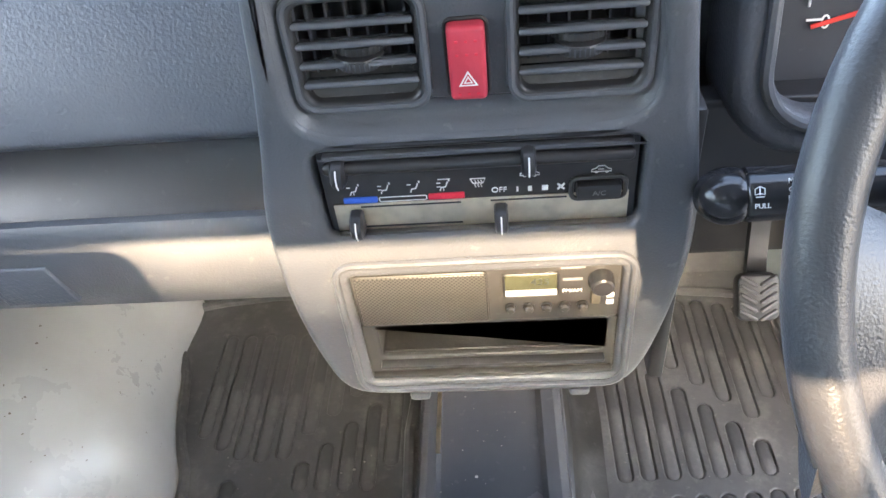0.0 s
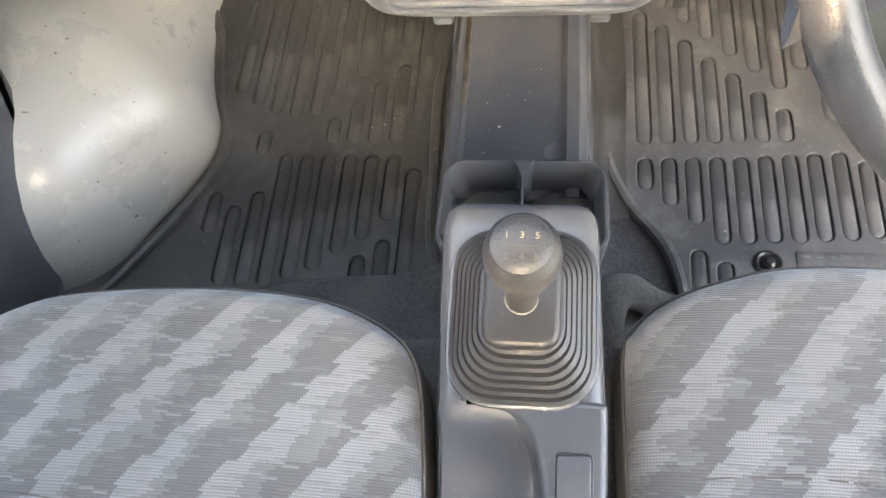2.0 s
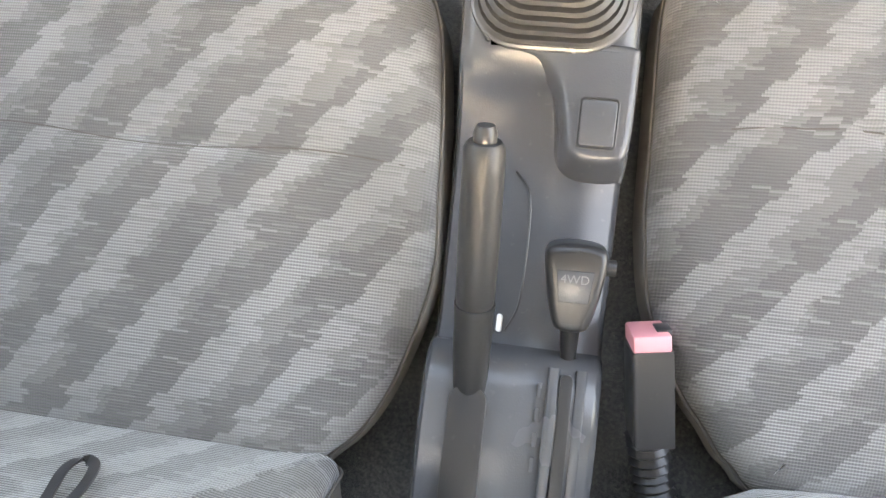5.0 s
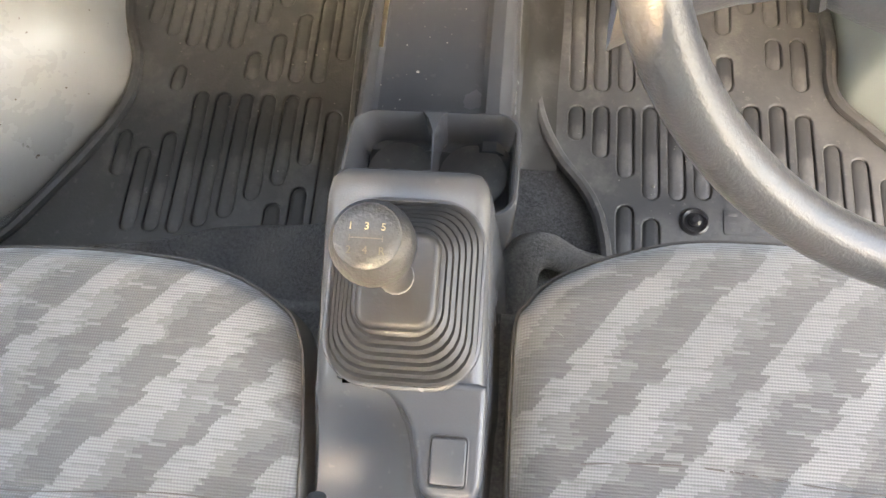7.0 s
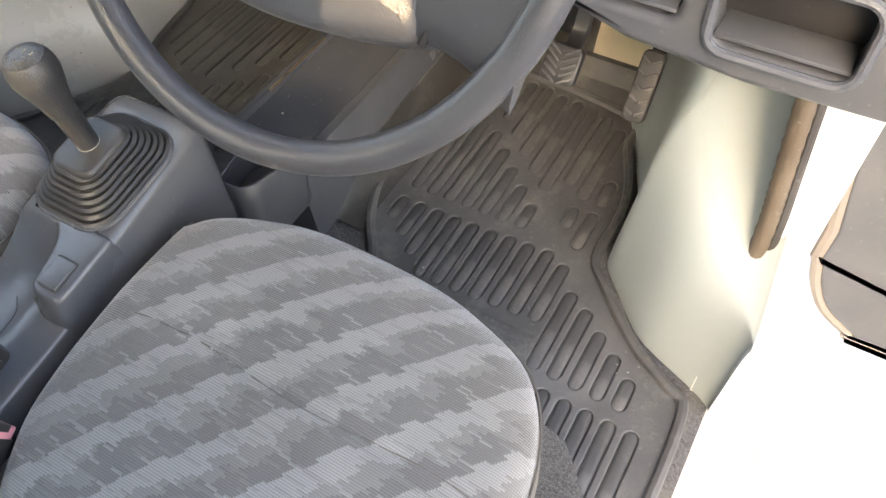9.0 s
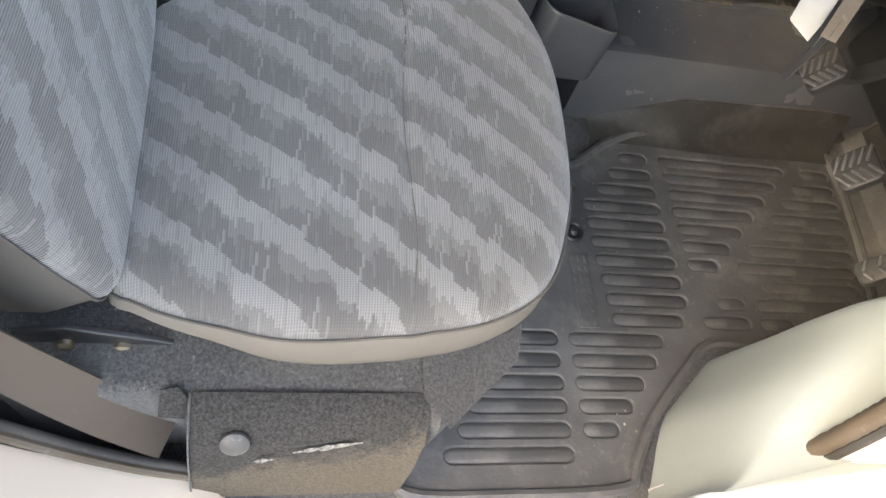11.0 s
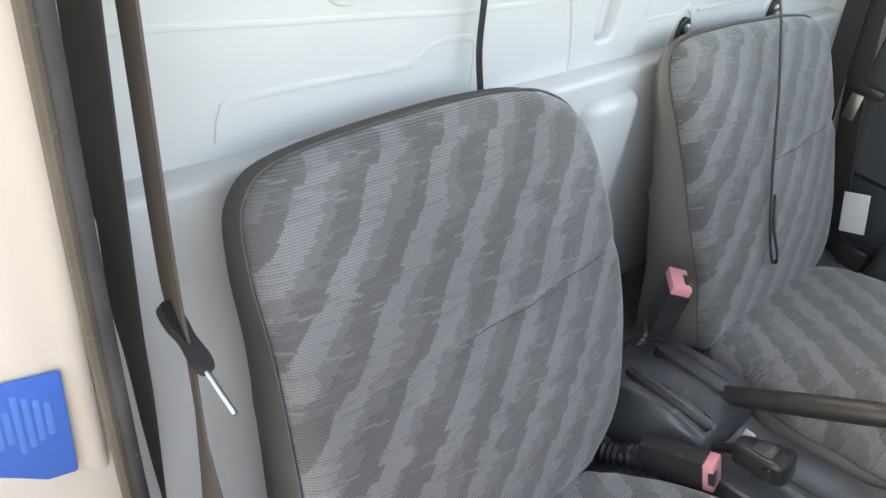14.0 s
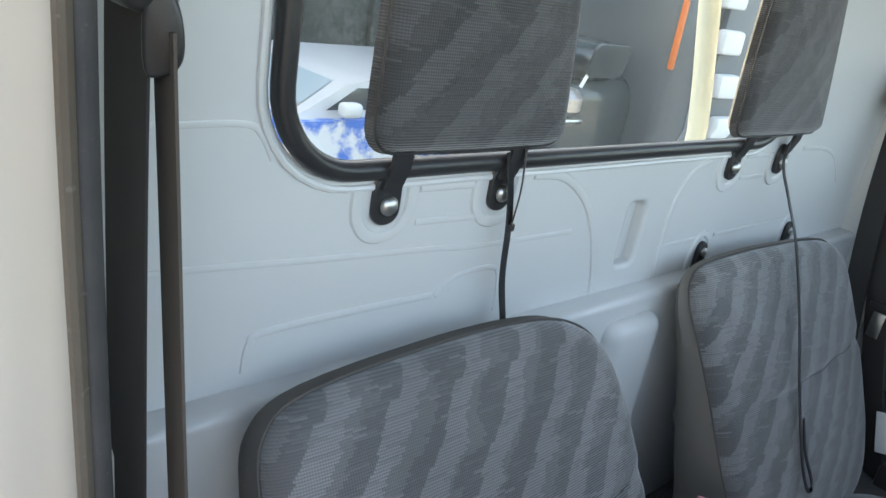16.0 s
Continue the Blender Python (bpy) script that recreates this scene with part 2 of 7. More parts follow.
FRAY = carpet("frayed_backing", (0.26, 0.245, 0.22))
# Bright gold tone carries the sunlight on the heater slider bed.
SUNLIT_METAL = metal("sunlit_bright_panel", (0.74, 0.66, 0.52), 0.38)
PRIMER = paint("cream_primer", (0.50, 0.43, 0.30), 0.4, 0.5)
STEEL = metal("zinc_steel", (0.62, 0.61, 0.58), 0.28)
GOLD = metal("yellow_zinc", (0.75, 0.55, 0.16), 0.3)
BRONZE = metal("bare_bracket", (0.32, 0.27, 0.2), 0.45)
BELT = plastic("belt_webbing", (0.05, 0.046, 0.045), 0.75, 1500.0, 0.0003, 0.0)
# Paler, browner copy of the webbing for the front and lap runs.
BELT_TAN = plastic("tan_webbing", (0.085, 0.066, 0.053), 0.75, 1500.0, 0.0003, 0.05)
SEAL = plastic("weather_strip", (0.030, 0.029, 0.030), 0.7, 300.0, 0.0004, 0.2)
SEAL_TAN = plastic("worn_weather_strip", (0.090, 0.068, 0.048), 0.7, 300.0, 0.0006, 0.2)
RED = plastic("hazard_red", (0.52, 0.045, 0.07), 0.35, 600.0, 0.0001, 0.03)
PINK = plastic("faded_red_button", (0.75, 0.30, 0.33), 0.4, 600.0, 0.0001, 0.02)
GILT = flat("worn_gilt_print", (0.30, 0.25, 0.14))
FADED = flat("faded_gilt_print", (0.085, 0.075, 0.052))
PALE = flat("pale_nylon", (0.34, 0.33, 0.30))
GRIT = flat("grit", (0.30, 0.28, 0.25))
ENGRAVED = flat("worn_print", (0.20, 0.20, 0.20))
INK = flat("white_print", (0.78, 0.78, 0.76))
BLUE = flat("blue_print", (0.03, 0.12, 0.55))
CRIMSON = flat("red_print", (0.65, 0.03, 0.06))
NEEDLE = flat("red_needle", (0.7, 0.04, 0.03))
LABEL_BLUE = flat("blue_sticker", (0.02, 0.13, 0.5))
BLUE_PALE = flat("pale_blue_print", (0.05, 0.19, 0.56))
TEAL = flat("teal_sticker", (0.05, 0.42, 0.3))
ORANGE = flat("orange_sticker", (0.75, 0.2, 0.06))
YELLOW = flat("yellow_sticker", (0.75, 0.5, 0.05))
SILVER = plastic("radio_grey", (0.037, 0.036, 0.034), 0.30, 900.0, 0.00006, 0.12)
LCD = flat("lcd_panel", (0.066, 0.068, 0.040), 0.22)
LCDINK = flat("lcd_digit", (0.03, 0.035, 0.03))
GLASS = glass("window_glass")
DUSTY = dusty_glass("dusty_rear_glass")
MINT = paint("pale_guard_paint", (0.60, 0.66, 0.58), 0.3, 0.15)
LINER = carpet("roof_liner", (0.6, 0.585, 0.55))
GROUND = rubber("concrete_yard", (0.25, 0.24, 0.225), 0.85)


# ---------------------------------------------------------------- mesh tools
W = {}


def thing(name, label, category, at=(0, 0, 0), group="", kind=""):
    ob = new(name)
    ob.empty_display_size = 0.05
    ob.matrix_basis = Matrix.Translation(at)
    W[ob] = Matrix.Translation(at)
    return tagged(ob, label, category, group, kind)


def part(name, bm, material, parent=None, label="", m=None, smooth=True, angle=40):
    """One mesh object from bm. Without m the vertices are world places; with m they are local to that pose."""
    me = bpy.data.meshes.new(name)
    base = W[parent] if parent is not None else Matrix()
    if m is None:
        bm.transform(base.inverted())
        m = base
    bmesh.ops.recalc_face_normals(bm, faces=bm.faces[:])
    bm.to_mesh(me)
    bm.free()
    for k in (material if isinstance(material, (list, tuple)) else [material]):
        me.materials.append(k)
    if smooth:
        me.shade_smooth()
        me.set_sharp_from_angle(angle=radians(angle))
    ob = new(name, me)
    ob.parent = parent
    ob.matrix_basis = base.inverted() @ m
    W[ob] = m
    if label:
        ob["label"] = label
    return ob


def place(ob, dx=0.0, dy=0.0, dz=0.0, k=1.0, pivot=(0, 0, 0)):
    """Moves a finished thing, scaled by k about pivot."""
    p = Vector(pivot)
    ob.matrix_basis = Matrix.Translation(p + Vector((dx, dy, dz))) @ Matrix.Scale(k, 4) @ Matrix.Translation(-p) @ ob.matrix_basis
    W[ob] = ob.matrix_basis.copy()
    return ob


def structure(name, bm, material, label, category, m=None, smooth=True, angle=40):
    return tagged(part(name, bm, material, None, "", m, smooth, angle), label, category, "", "structure")


def join(*bms):
    out = bmesh.new()
    for b in bms:
        me = bpy.data.meshes.new("tmp")
        b.to_mesh(me)
        b.free()
        out.from_mesh(me)
        bpy.data.meshes.remove(me)
    return out


def rbox(c, s, r=0.004, seg=2, m=None):
    """A box with rounded edges: centre, size, radius."""
    bm = bmesh.new()
    bmesh.ops.create_cube(bm, size=1.0)
    bmesh.ops.scale(bm, vec=s, verts=bm.verts)
    r = min(r, 0.45 * min(s))
    if r > 0:
        bmesh.ops.bevel(bm, geom=bm.edges[:], offset=r, segments=seg, affect="EDGES", profile=0.5)
    if m is not None:
        bm.transform(m)
    bmesh.ops.translate(bm, vec=c, verts=bm.verts)
    return bm


def spline(pts, n=6, closed=False):
    """Points along a smooth curve through pts."""
    P = [Vector(p) for p in pts]
    k = len(P)
    out = []
    for i in range(k if closed else k - 1):
        a = P[(i - 1) % k] if closed or i else P[0]
        b, c = P[i], P[(i + 1) % k]
        d = P[(i + 2) % k] if closed or i + 2 < k else P[-1]
        for j in range(n):
            t = j / n
            out.append(0.5 * ((2 * b) + (c - a) * t + (2 * a - 5 * b + 4 * c - d) * t * t + (3 * b - a - 3 * c + d) * t ** 3))
    if not closed:
        out.append(P[-1])
    return out


def rrect(w, h, r, n=5, cx=0.0, cy=0.0):
    """A rounded rectangle as a list of 2D points, anticlockwise."""
    r = min(r, 0.499 * w, 0.499 * h)
    out = []
    for sx, sy, a in ((1, 1, 0), (-1, 1, 90), (-1, -1, 180), (1, -1, 270)):
        for i in range(n + 1):
            t = radians(a + 90 * i / n)
            out.append((cx + sx * (w / 2 - r) + r * math.cos(t), cy + sy * (h / 2 - r) + r * math.sin(t)))
    return out


def inset(loop, d):
    """A closed 2D loop moved inwards by d along its normals (anticlockwise loop)."""
    k = len(loop)
    out = []
    for i in range(k):
        p, q, s = Vector(loop[i - 1][:2]), Vector(loop[i][:2]), Vector(loop[(i + 1) % k][:2])
        e, f = (q - p), (s - q)
        e = e.normalized() if e.length > 1e-9 else f.normalized()
        f = f.normalized() if f.length > 1e-9 else e
        nrm = Vector((-e.y - f.y, e.x + f.x))
        nrm = nrm.normalized() if nrm.length > 1e-6 else Vector((-e.y, e.x))
        out.append((q.x + nrm.x * d, q.y + nrm.y * d))
    return out


def area(loop):
    return 0.5 * sum(a[0] * b[1] - b[0] * a[1] for a, b in zip(loop, loop[1:] + loop[:1]))


def ccw(loop):
    loop = [tuple(p[:2]) for p in loop]
    return loop if area(loop) > 0 else loop[::-1]


def skin(rings, cap0=True, cap1=True, closed=True):
    """A surface over rings of equal count of 3D points."""
    bm = bmesh.new()
    vs = [[bm.verts.new(p) for p in r] for r in rings]
    k = len(rings[0])
    for a, b in zip(vs, vs[1:]):
        for i in range(k if closed else k - 1):
            j = (i + 1) % k
            bm.faces.new((a[i], a[j], b[j], b[i]))
    if cap0:
        bm.faces.new(vs[0][::-1])
    if cap1:
        bm.faces.new(vs[-1])
    return bm


def slab(loop, z0, z1, r=0.003, m=None, seg=3, bottom=True):
    """A plate over a 2D loop, its top edge rounded by r."""
    loop = ccw(loop)
    rings = [[(x, y, z0) for x, y in loop]]
    for i in range(seg + 1):
        t = radians(90 * i / seg)
        rings.append([(x, y, z1 - r + r * math.sin(t)) for x, y in inset(loop, r * (1 - math.cos(t)))])
    bm = skin(rings, bottom, True)
    if m is not None:
        bm.transform(m)
    return bm


def cushion(loop, side, roll, dome, top, rings=9):
    """Two meshes of an upholstered pad over a 2D loop: its side band (from -side to 0) and its domed top. top(x, y): height to add."""
    loop = ccw(loop)
    cx, cy = sum(p[0] for p in loop) / len(loop), sum(p[1] for p in loop) / len(loop)
    deep = side if callable(side) else (lambda x, y: side)
    band = []
    for f, d in ((1.0, 0.012), (0.85, 0.002), (0.5, -0.004), (0.1, 0.0), (0.0, 0.001)):
        band.append([(x, y, -f * deep(x, y) + top(x, y)) for x, y in inset(loop, d)])
    cover = []
    for i in range(6):
        t = radians(90 * i / 5)
        cover.append([(x, y, roll * math.sin(t) + top(x, y)) for x, y in inset(loop, 0.001 + roll * 1.3 * (1 - math.cos(t)))])
    inner = inset(loop, 0.001 + roll * 1.3)
    for i in range(1, rings):
        s = 1 - (i / rings) ** 1.0
        cover.append([(cx + (x - cx) * s, cy + (y - cy) * s, roll + dome * (1 - s * s) + top(cx + (x - cx) * s, cy + (y - cy) * s)) for x, y in inner])
    a, b = skin(band, True, False), skin(cover, False, False)
    last = [v for v in b.verts][-len(loop):]
    mid = b.verts.new((cx, cy, roll + dome + top(cx, cy)))
    for i in range(len(last)):
        b.faces.new((last[i], last[(i + 1) % len(last)], mid))
    return a, b


def plate(outer, holes, t, r=0.003, m=None, ro=None):
    """A plate in the XY plane (front at z = 0, back at z = -t) with holes through it, whose edges are rounded by r."""
    bm = bmesh.new()

    def ring(loop, z):
        return [bm.verts.new((x, y, z)) for x, y in loop]

    def wall(a, b):
        for i in range(len(a)):
            j = (i + 1) % len(a)
            bm.faces.new((a[i], a[j], b[j], b[i]))

    outer = ccw(outer)
    front = []
    steps = [(r * 1.2, 0.0), (r, 0.0), (r * 0.5, r * 0.134), (r * 0.134, r * 0.5), (0.0, r), (0.0, t)]
    q = ro or r
    edge = [(q * 1.15, 0.0)] + [(q * (1 - math.sin(k * math.pi / 12)), q * (1 - math.cos(k * math.pi / 12))) for k in range(7)] + [(0.0, t)] if ro else steps
    rs = [ring(inset(outer, a), -b) for a, b in edge]
    for a, b in zip(rs, rs[1:]):
        wall(a, b)
    loops = [rs[0]]
    for h in holes:
        h = ccw(h)
        rs = [ring(inset(h, -a), -b) for a, b in steps]
        for a, b in zip(rs, rs[1:]):
            wall(a, b)
        loops.append(rs[0])
    edges = []
    for l in loops:
        for i in range(len(l)):
            e = bm.edges.get((l[i], l[(i + 1) % len(l)])) or bm.edges.new((l[i], l[(i + 1) % len(l)]))
            edges.append(e)
    bmesh.ops.triangle_fill(bm, use_beauty=True, use_dissolve=False, edges=edges)
    if m is not None:
        bm.transform(m)
    return bm


def tube(pts, r, n=10, closed=False, cap=True, flat_ratio=1.0, up=(0, 0, 1)):
    """A round bar along points; r: radius, or one for each point."""
    P = [Vector(p) for p in pts]
    k = len(P)
    R = r if isinstance(r, (list, tuple)) else [r] * k
    rings = []
    ref = Vector(up)
    for i in range(k):
        d = (P[(i + 1) % k] - P[i - 1]) if closed else (P[min(i + 1, k - 1)] - P[max(i - 1, 0)])
        d.normalize()
        a = ref - d * ref.dot(d)
        if a.length < 1e-4:
            a = Vector((1, 0, 0)) - d * d.x
        a.normalize()
        ref = a if not closed else ref
        b = d.cross(a)
        rings.append([P[i] + a * (R[i] * flat_ratio * math.cos(q)) + b * (R[i] * math.sin(q)) for q in (2 * math.pi * j / n for j in range(n))])
    if closed:
        rings.append(rings[0])
        bm = skin(rings, False, False)
        bmesh.ops.remove_doubles(bm, verts=bm.verts, dist=1e-6)
        return bm
    return skin(rings, cap, cap)


def strap(pts, width, across, thick=0.0016):
    """A flat band along points; across: its width's direction, or one for each point."""
    P = [Vector(p) for p in pts]
    k = len(P)
    A = [Vector(a).normalized() for a in across] if isinstance(across[0], (tuple, list, Vector)) else [Vector(across).normalized()] * k
    rings = []
    for i in range(k):
        d = (P[min(i + 1, k - 1)] - P[max(i - 1, 0)]).normalized()
        a = (A[i] - d * A[i].dot(d)).normalized()
        nrm = d.cross(a) * (thick / 2)
        a = a * (width / 2)
        rings.append([P[i] - a - nrm, P[i] + a - nrm, P[i] + a + nrm, P[i] - a + nrm])
    return skin(rings)


def lathe(profile, n=20, m=None):
    """A turned body: (radius, height) pairs from bottom to top."""
    bm = skin([[(r * math.cos(2 * math.pi * j / n), r * math.sin(2 * math.pi * j / n), z) for j in range(n)] for r, z in profile])
    if m is not None:
        bm.transform(m)
    return bm


def wording(text, size, material, parent, m, name="print", label=""):
    """Raised lettering as a mesh, centred at the pose m."""
    cu = bpy.data.curves.new("tmp", "FONT")
    cu.body, cu.size, cu.extrude, cu.align_x, cu.align_y = text, size, 0.0002, "CENTER", "CENTER"
    ob = bpy.data.objects.new("tmp", cu)
    scene.collection.objects.link(ob)
    me = bpy.data.meshes.new_from_object(ob.evaluated_get(bpy.context.evaluated_depsgraph_get()))
    bpy.data.objects.remove(ob)
    bpy.data.curves.remove(cu)
    bm = bmesh.new()
    bm.from_mesh(me)
    bpy.data.meshes.remove(me)
    return part(name, bm, material, parent, label, m, smooth=False)


def basis(o, x, y):
    """The pose with origin o and local x and y axes along the given vectors."""
    x = Vector(x).normalized()
    y = Vector(y)
    y = (y - x * x.dot(y)).normalized()
    z = x.cross(y)
    return Matrix(((x.x, y.x, z.x, o[0]), (x.y, y.y, z.y, o[1]), (x.z, y.z, z.z, o[2]), (0, 0, 0, 1)))


FACE = basis((0, 0, 0), (1, 0, 0), (0, 0, 1))     # local x, y -> world x, z; local z -> towards the rear (-y)


def face_at(y):
    return Matrix.Translation((0, y, 0)) @ FACE


# ---------------------------------------------------------------- structure of the cab
def build_floor():
    b = join(rbox((0.04, 0.22, -0.03), (1.36, 1.30, 0.04), 0.003), rbox((-0.34, 0.50, -0.004), (0.62, 0.72, 0.024), 0.003))
    structure("floor", b, FELT, "dark felt covered cab floor under rubber mats", "floor")
    def sheet(x0, x1, prof, back):
        pts = prof + [(back, prof[-1][1]), (back, prof[0][1])]
        return skin([[(x0, y, z) for y, z in pts], [(x1, y, z) for y, z in pts]])
    structure("firewall", sheet(-0.64, 0.15, [(0.84, -0.01), (0.90, 0.02), (1.02, 0.34), (1.04, 0.80)], 1.07), RUBBER3, "dark rubber covered toe board and firewall", "wall")
    structure("toe_board", sheet(0.15, 0.70, [(0.84, -0.01), (0.895, 0.015), (0.908, 0.048)], 0.95), RUBBER, "dark rubber covered toe board ahead of the pedals", "wall")
    # Coloured dark in place of primer so the footwell reads dark here.
    structure("firewall_middle", sheet(0.15, 0.345, [(0.918, 0.046), (0.985, 0.23)], 1.08), SOILED_DARK, "dark sheet of the firewall beside the tunnel", "wall")
    structure("firewall_right", sheet(0.345, 0.70, [(0.918, 0.046), (0.985, 0.23)], 1.08), PRIMER, "cream primed bare steel firewall behind the pedals", "wall")
    # Matte black so nothing bright shows behind the dashboard.
    structure("firewall_upper", sheet(0.15, 0.70, [(0.982, 0.232), (1.025, 0.34), (1.045, 0.80)], 1.08), MATTE, "dark matte sheet of the firewall behind the dashboard", "wall")


def build_rear_wall():
    m = basis((0, -0.405, 0), (-1, 0, 0), (0, 0, 1))
    outer = [(-0.70, -0.02), (0.66, -0.02), (0.66, 1.24), (-0.70, 1.24)]
    win = rrect(0.799, 0.2535, 0.073, 8, -0.1325, 0.8462)
    pocket = rrect(0.036, 0.079, 0.009, 4, -0.040, 0.6225)
    b = plate(outer, [win, pocket], 0.03, 0.006, m)
    # flange round the window, beads and bosses pressed into the sheet
    extra = [slab(rrect(0.042, 0.085, 0.010, 4, -0.040, 0.6225), -0.026, -0.016, 0.001, m)]
    extra.append(tube([m @ Vector((x, y, 0.0005)) for x, y in inset(win, -0.0085)], 0.0032, 8, closed=True, up=(0, 1, 0)))
    structure("wall_rear", join(b, *extra), WHITE, "glossy white painted steel rear cab wall with pressed beads", "wall")

    def bead(pts, r, flat_ratio=0.75):
        return tube([m @ Vector((-p.x, p.y, -0.001)) for p in spline([(a, c, 0) for a, c in pts], 8)], r, 8, flat_ratio=flat_ratio, up=(0, 1, 0))

    beads = [
        bead([(0.660, 0.764), (0.60, 0.764), (0.55, 0.764), (0.536, 0.756), (0.526, 0.738)], 0.0030),
        bead([(0.660, 0.6635), (0.58, 0.661), (0.48, 0.654), (0.36, 0.647), (0.298, 0.642), (0.16, 0.640)], 0.0034),
        bead([(0.384, 0.706), (0.348, 0.7055), (0.312, 0.705)], 0.0042),
        bead([(0.384, 0.675), (0.348, 0.674), (0.312, 0.673)], 0.0036),
        bead([(-0.188, 0.708), (-0.222, 0.708), (-0.256, 0.708)], 0.0042),
        bead([(-0.188, 0.677), (-0.222, 0.677), (-0.256, 0.677)], 0.0036),
        bead([(-0.030, 0.596), (-0.075, 0.597), (-0.116, 0.597)], 0.0036),
        bead([(-0.165, 0.597), (-0.27, 0.597), (-0.375, 0.597)], 0.0036),
        bead([(0.24, 0.709), (0.192, 0.703), (0.150, 0.676), (0.122, 0.638), (0.103, 0.59), (0.095, 0.556)], 0.0055),
        bead([(-0.036, 0.556), (-0.032, 0.60), (-0.036, 0.655), (-0.060, 0.693), (-0.105, 0.708), (-0.15, 0.713)], 0.0045),
        bead([(-0.36, 0.713), (-0.45, 0.708), (-0.50, 0.69), (-0.54, 0.65)], 0.004),
        bead([(0.536, 0.566), (0.533, 0.590), (0.520, 0.5985), (0.43, 0.600), (0.35, 0.599)], 0.0042),
        bead([(0.345, 0.597), (0.338, 0.604), (0.318, 0.615), (0.275, 0.616), (0.262, 0.604), (0.258, 0.566)], 0.0036),
    ]
    for x in (0.421, 0.288, -0.153, -0.290):
        c = 0.694
        beads.append(bead([(x + 0.028 * a, c + dz) for a, dz in ((-1, 0.016), (-1, 0.0), (-0.9, -0.012), (-0.55, -0.024), (0, -0.028), (0.55, -0.024), (0.9, -0.012), (1, 0.0), (1, 0.016))], 0.0064))
    for x in (-0.137, -0.404):
        c = 0.578
        beads.append(bead([(x - 0.024, c - 0.03), (x - 0.024, c - 0.005), (x - 0.018, c + 0.014), (x, c + 0.024), (x + 0.018, c + 0.014), (x + 0.024, c - 0.005), (x + 0.024, c - 0.03)], 0.0052))
    # lower half of the wall stands forward with a soft ledge; a rounded rib rises between the seats
    beads.append(rbox((0.0, -0.399, 0.2725), (1.30, 0.046, 0.561), 0.009, 4))
    beads.append(rbox((0.038, -0.385, 0.258), (0.108, 0.056, 0.542), 0.022, 5))
    structure("trim_1", join(*beads), WHITE, "pressed beads and bosses of the white rear wall", "trim")

    g = thing("window_1", "fixed rear cab window with thick black rubber gasket", "window", (0.01, -0.40, 0.75), kind="structure")
    loop = [m @ Vector((x, y, 0.003)) for x, y in rrect(0.785, 0.2395, 0.066, 10, -0.1325, 0.8462)]
    part("gasket", tube(loop, 0.0088, 12, closed=True, up=(0, 1, 0)), BLACK, g, "thick black rubber gasket")
    pane = part("pane", slab(rrect(0.779, 0.2335, 0.062, 8, -0.1325, 0.8462), -0.012, -0.008, 0.0005, m), DUSTY, g, "dusty clear glass pane")
    pane.visible_shadow = False


def extrude_y(profile, x0, x1):
    q = [(p.y, p.z) for p in spline([(0, a, b) for a, b in profile[:-2]], 4, False)] + profile[-2:]
    return skin([[(x0, y, z) for y, z in q], [(x1, y, z) for y, z in q]])


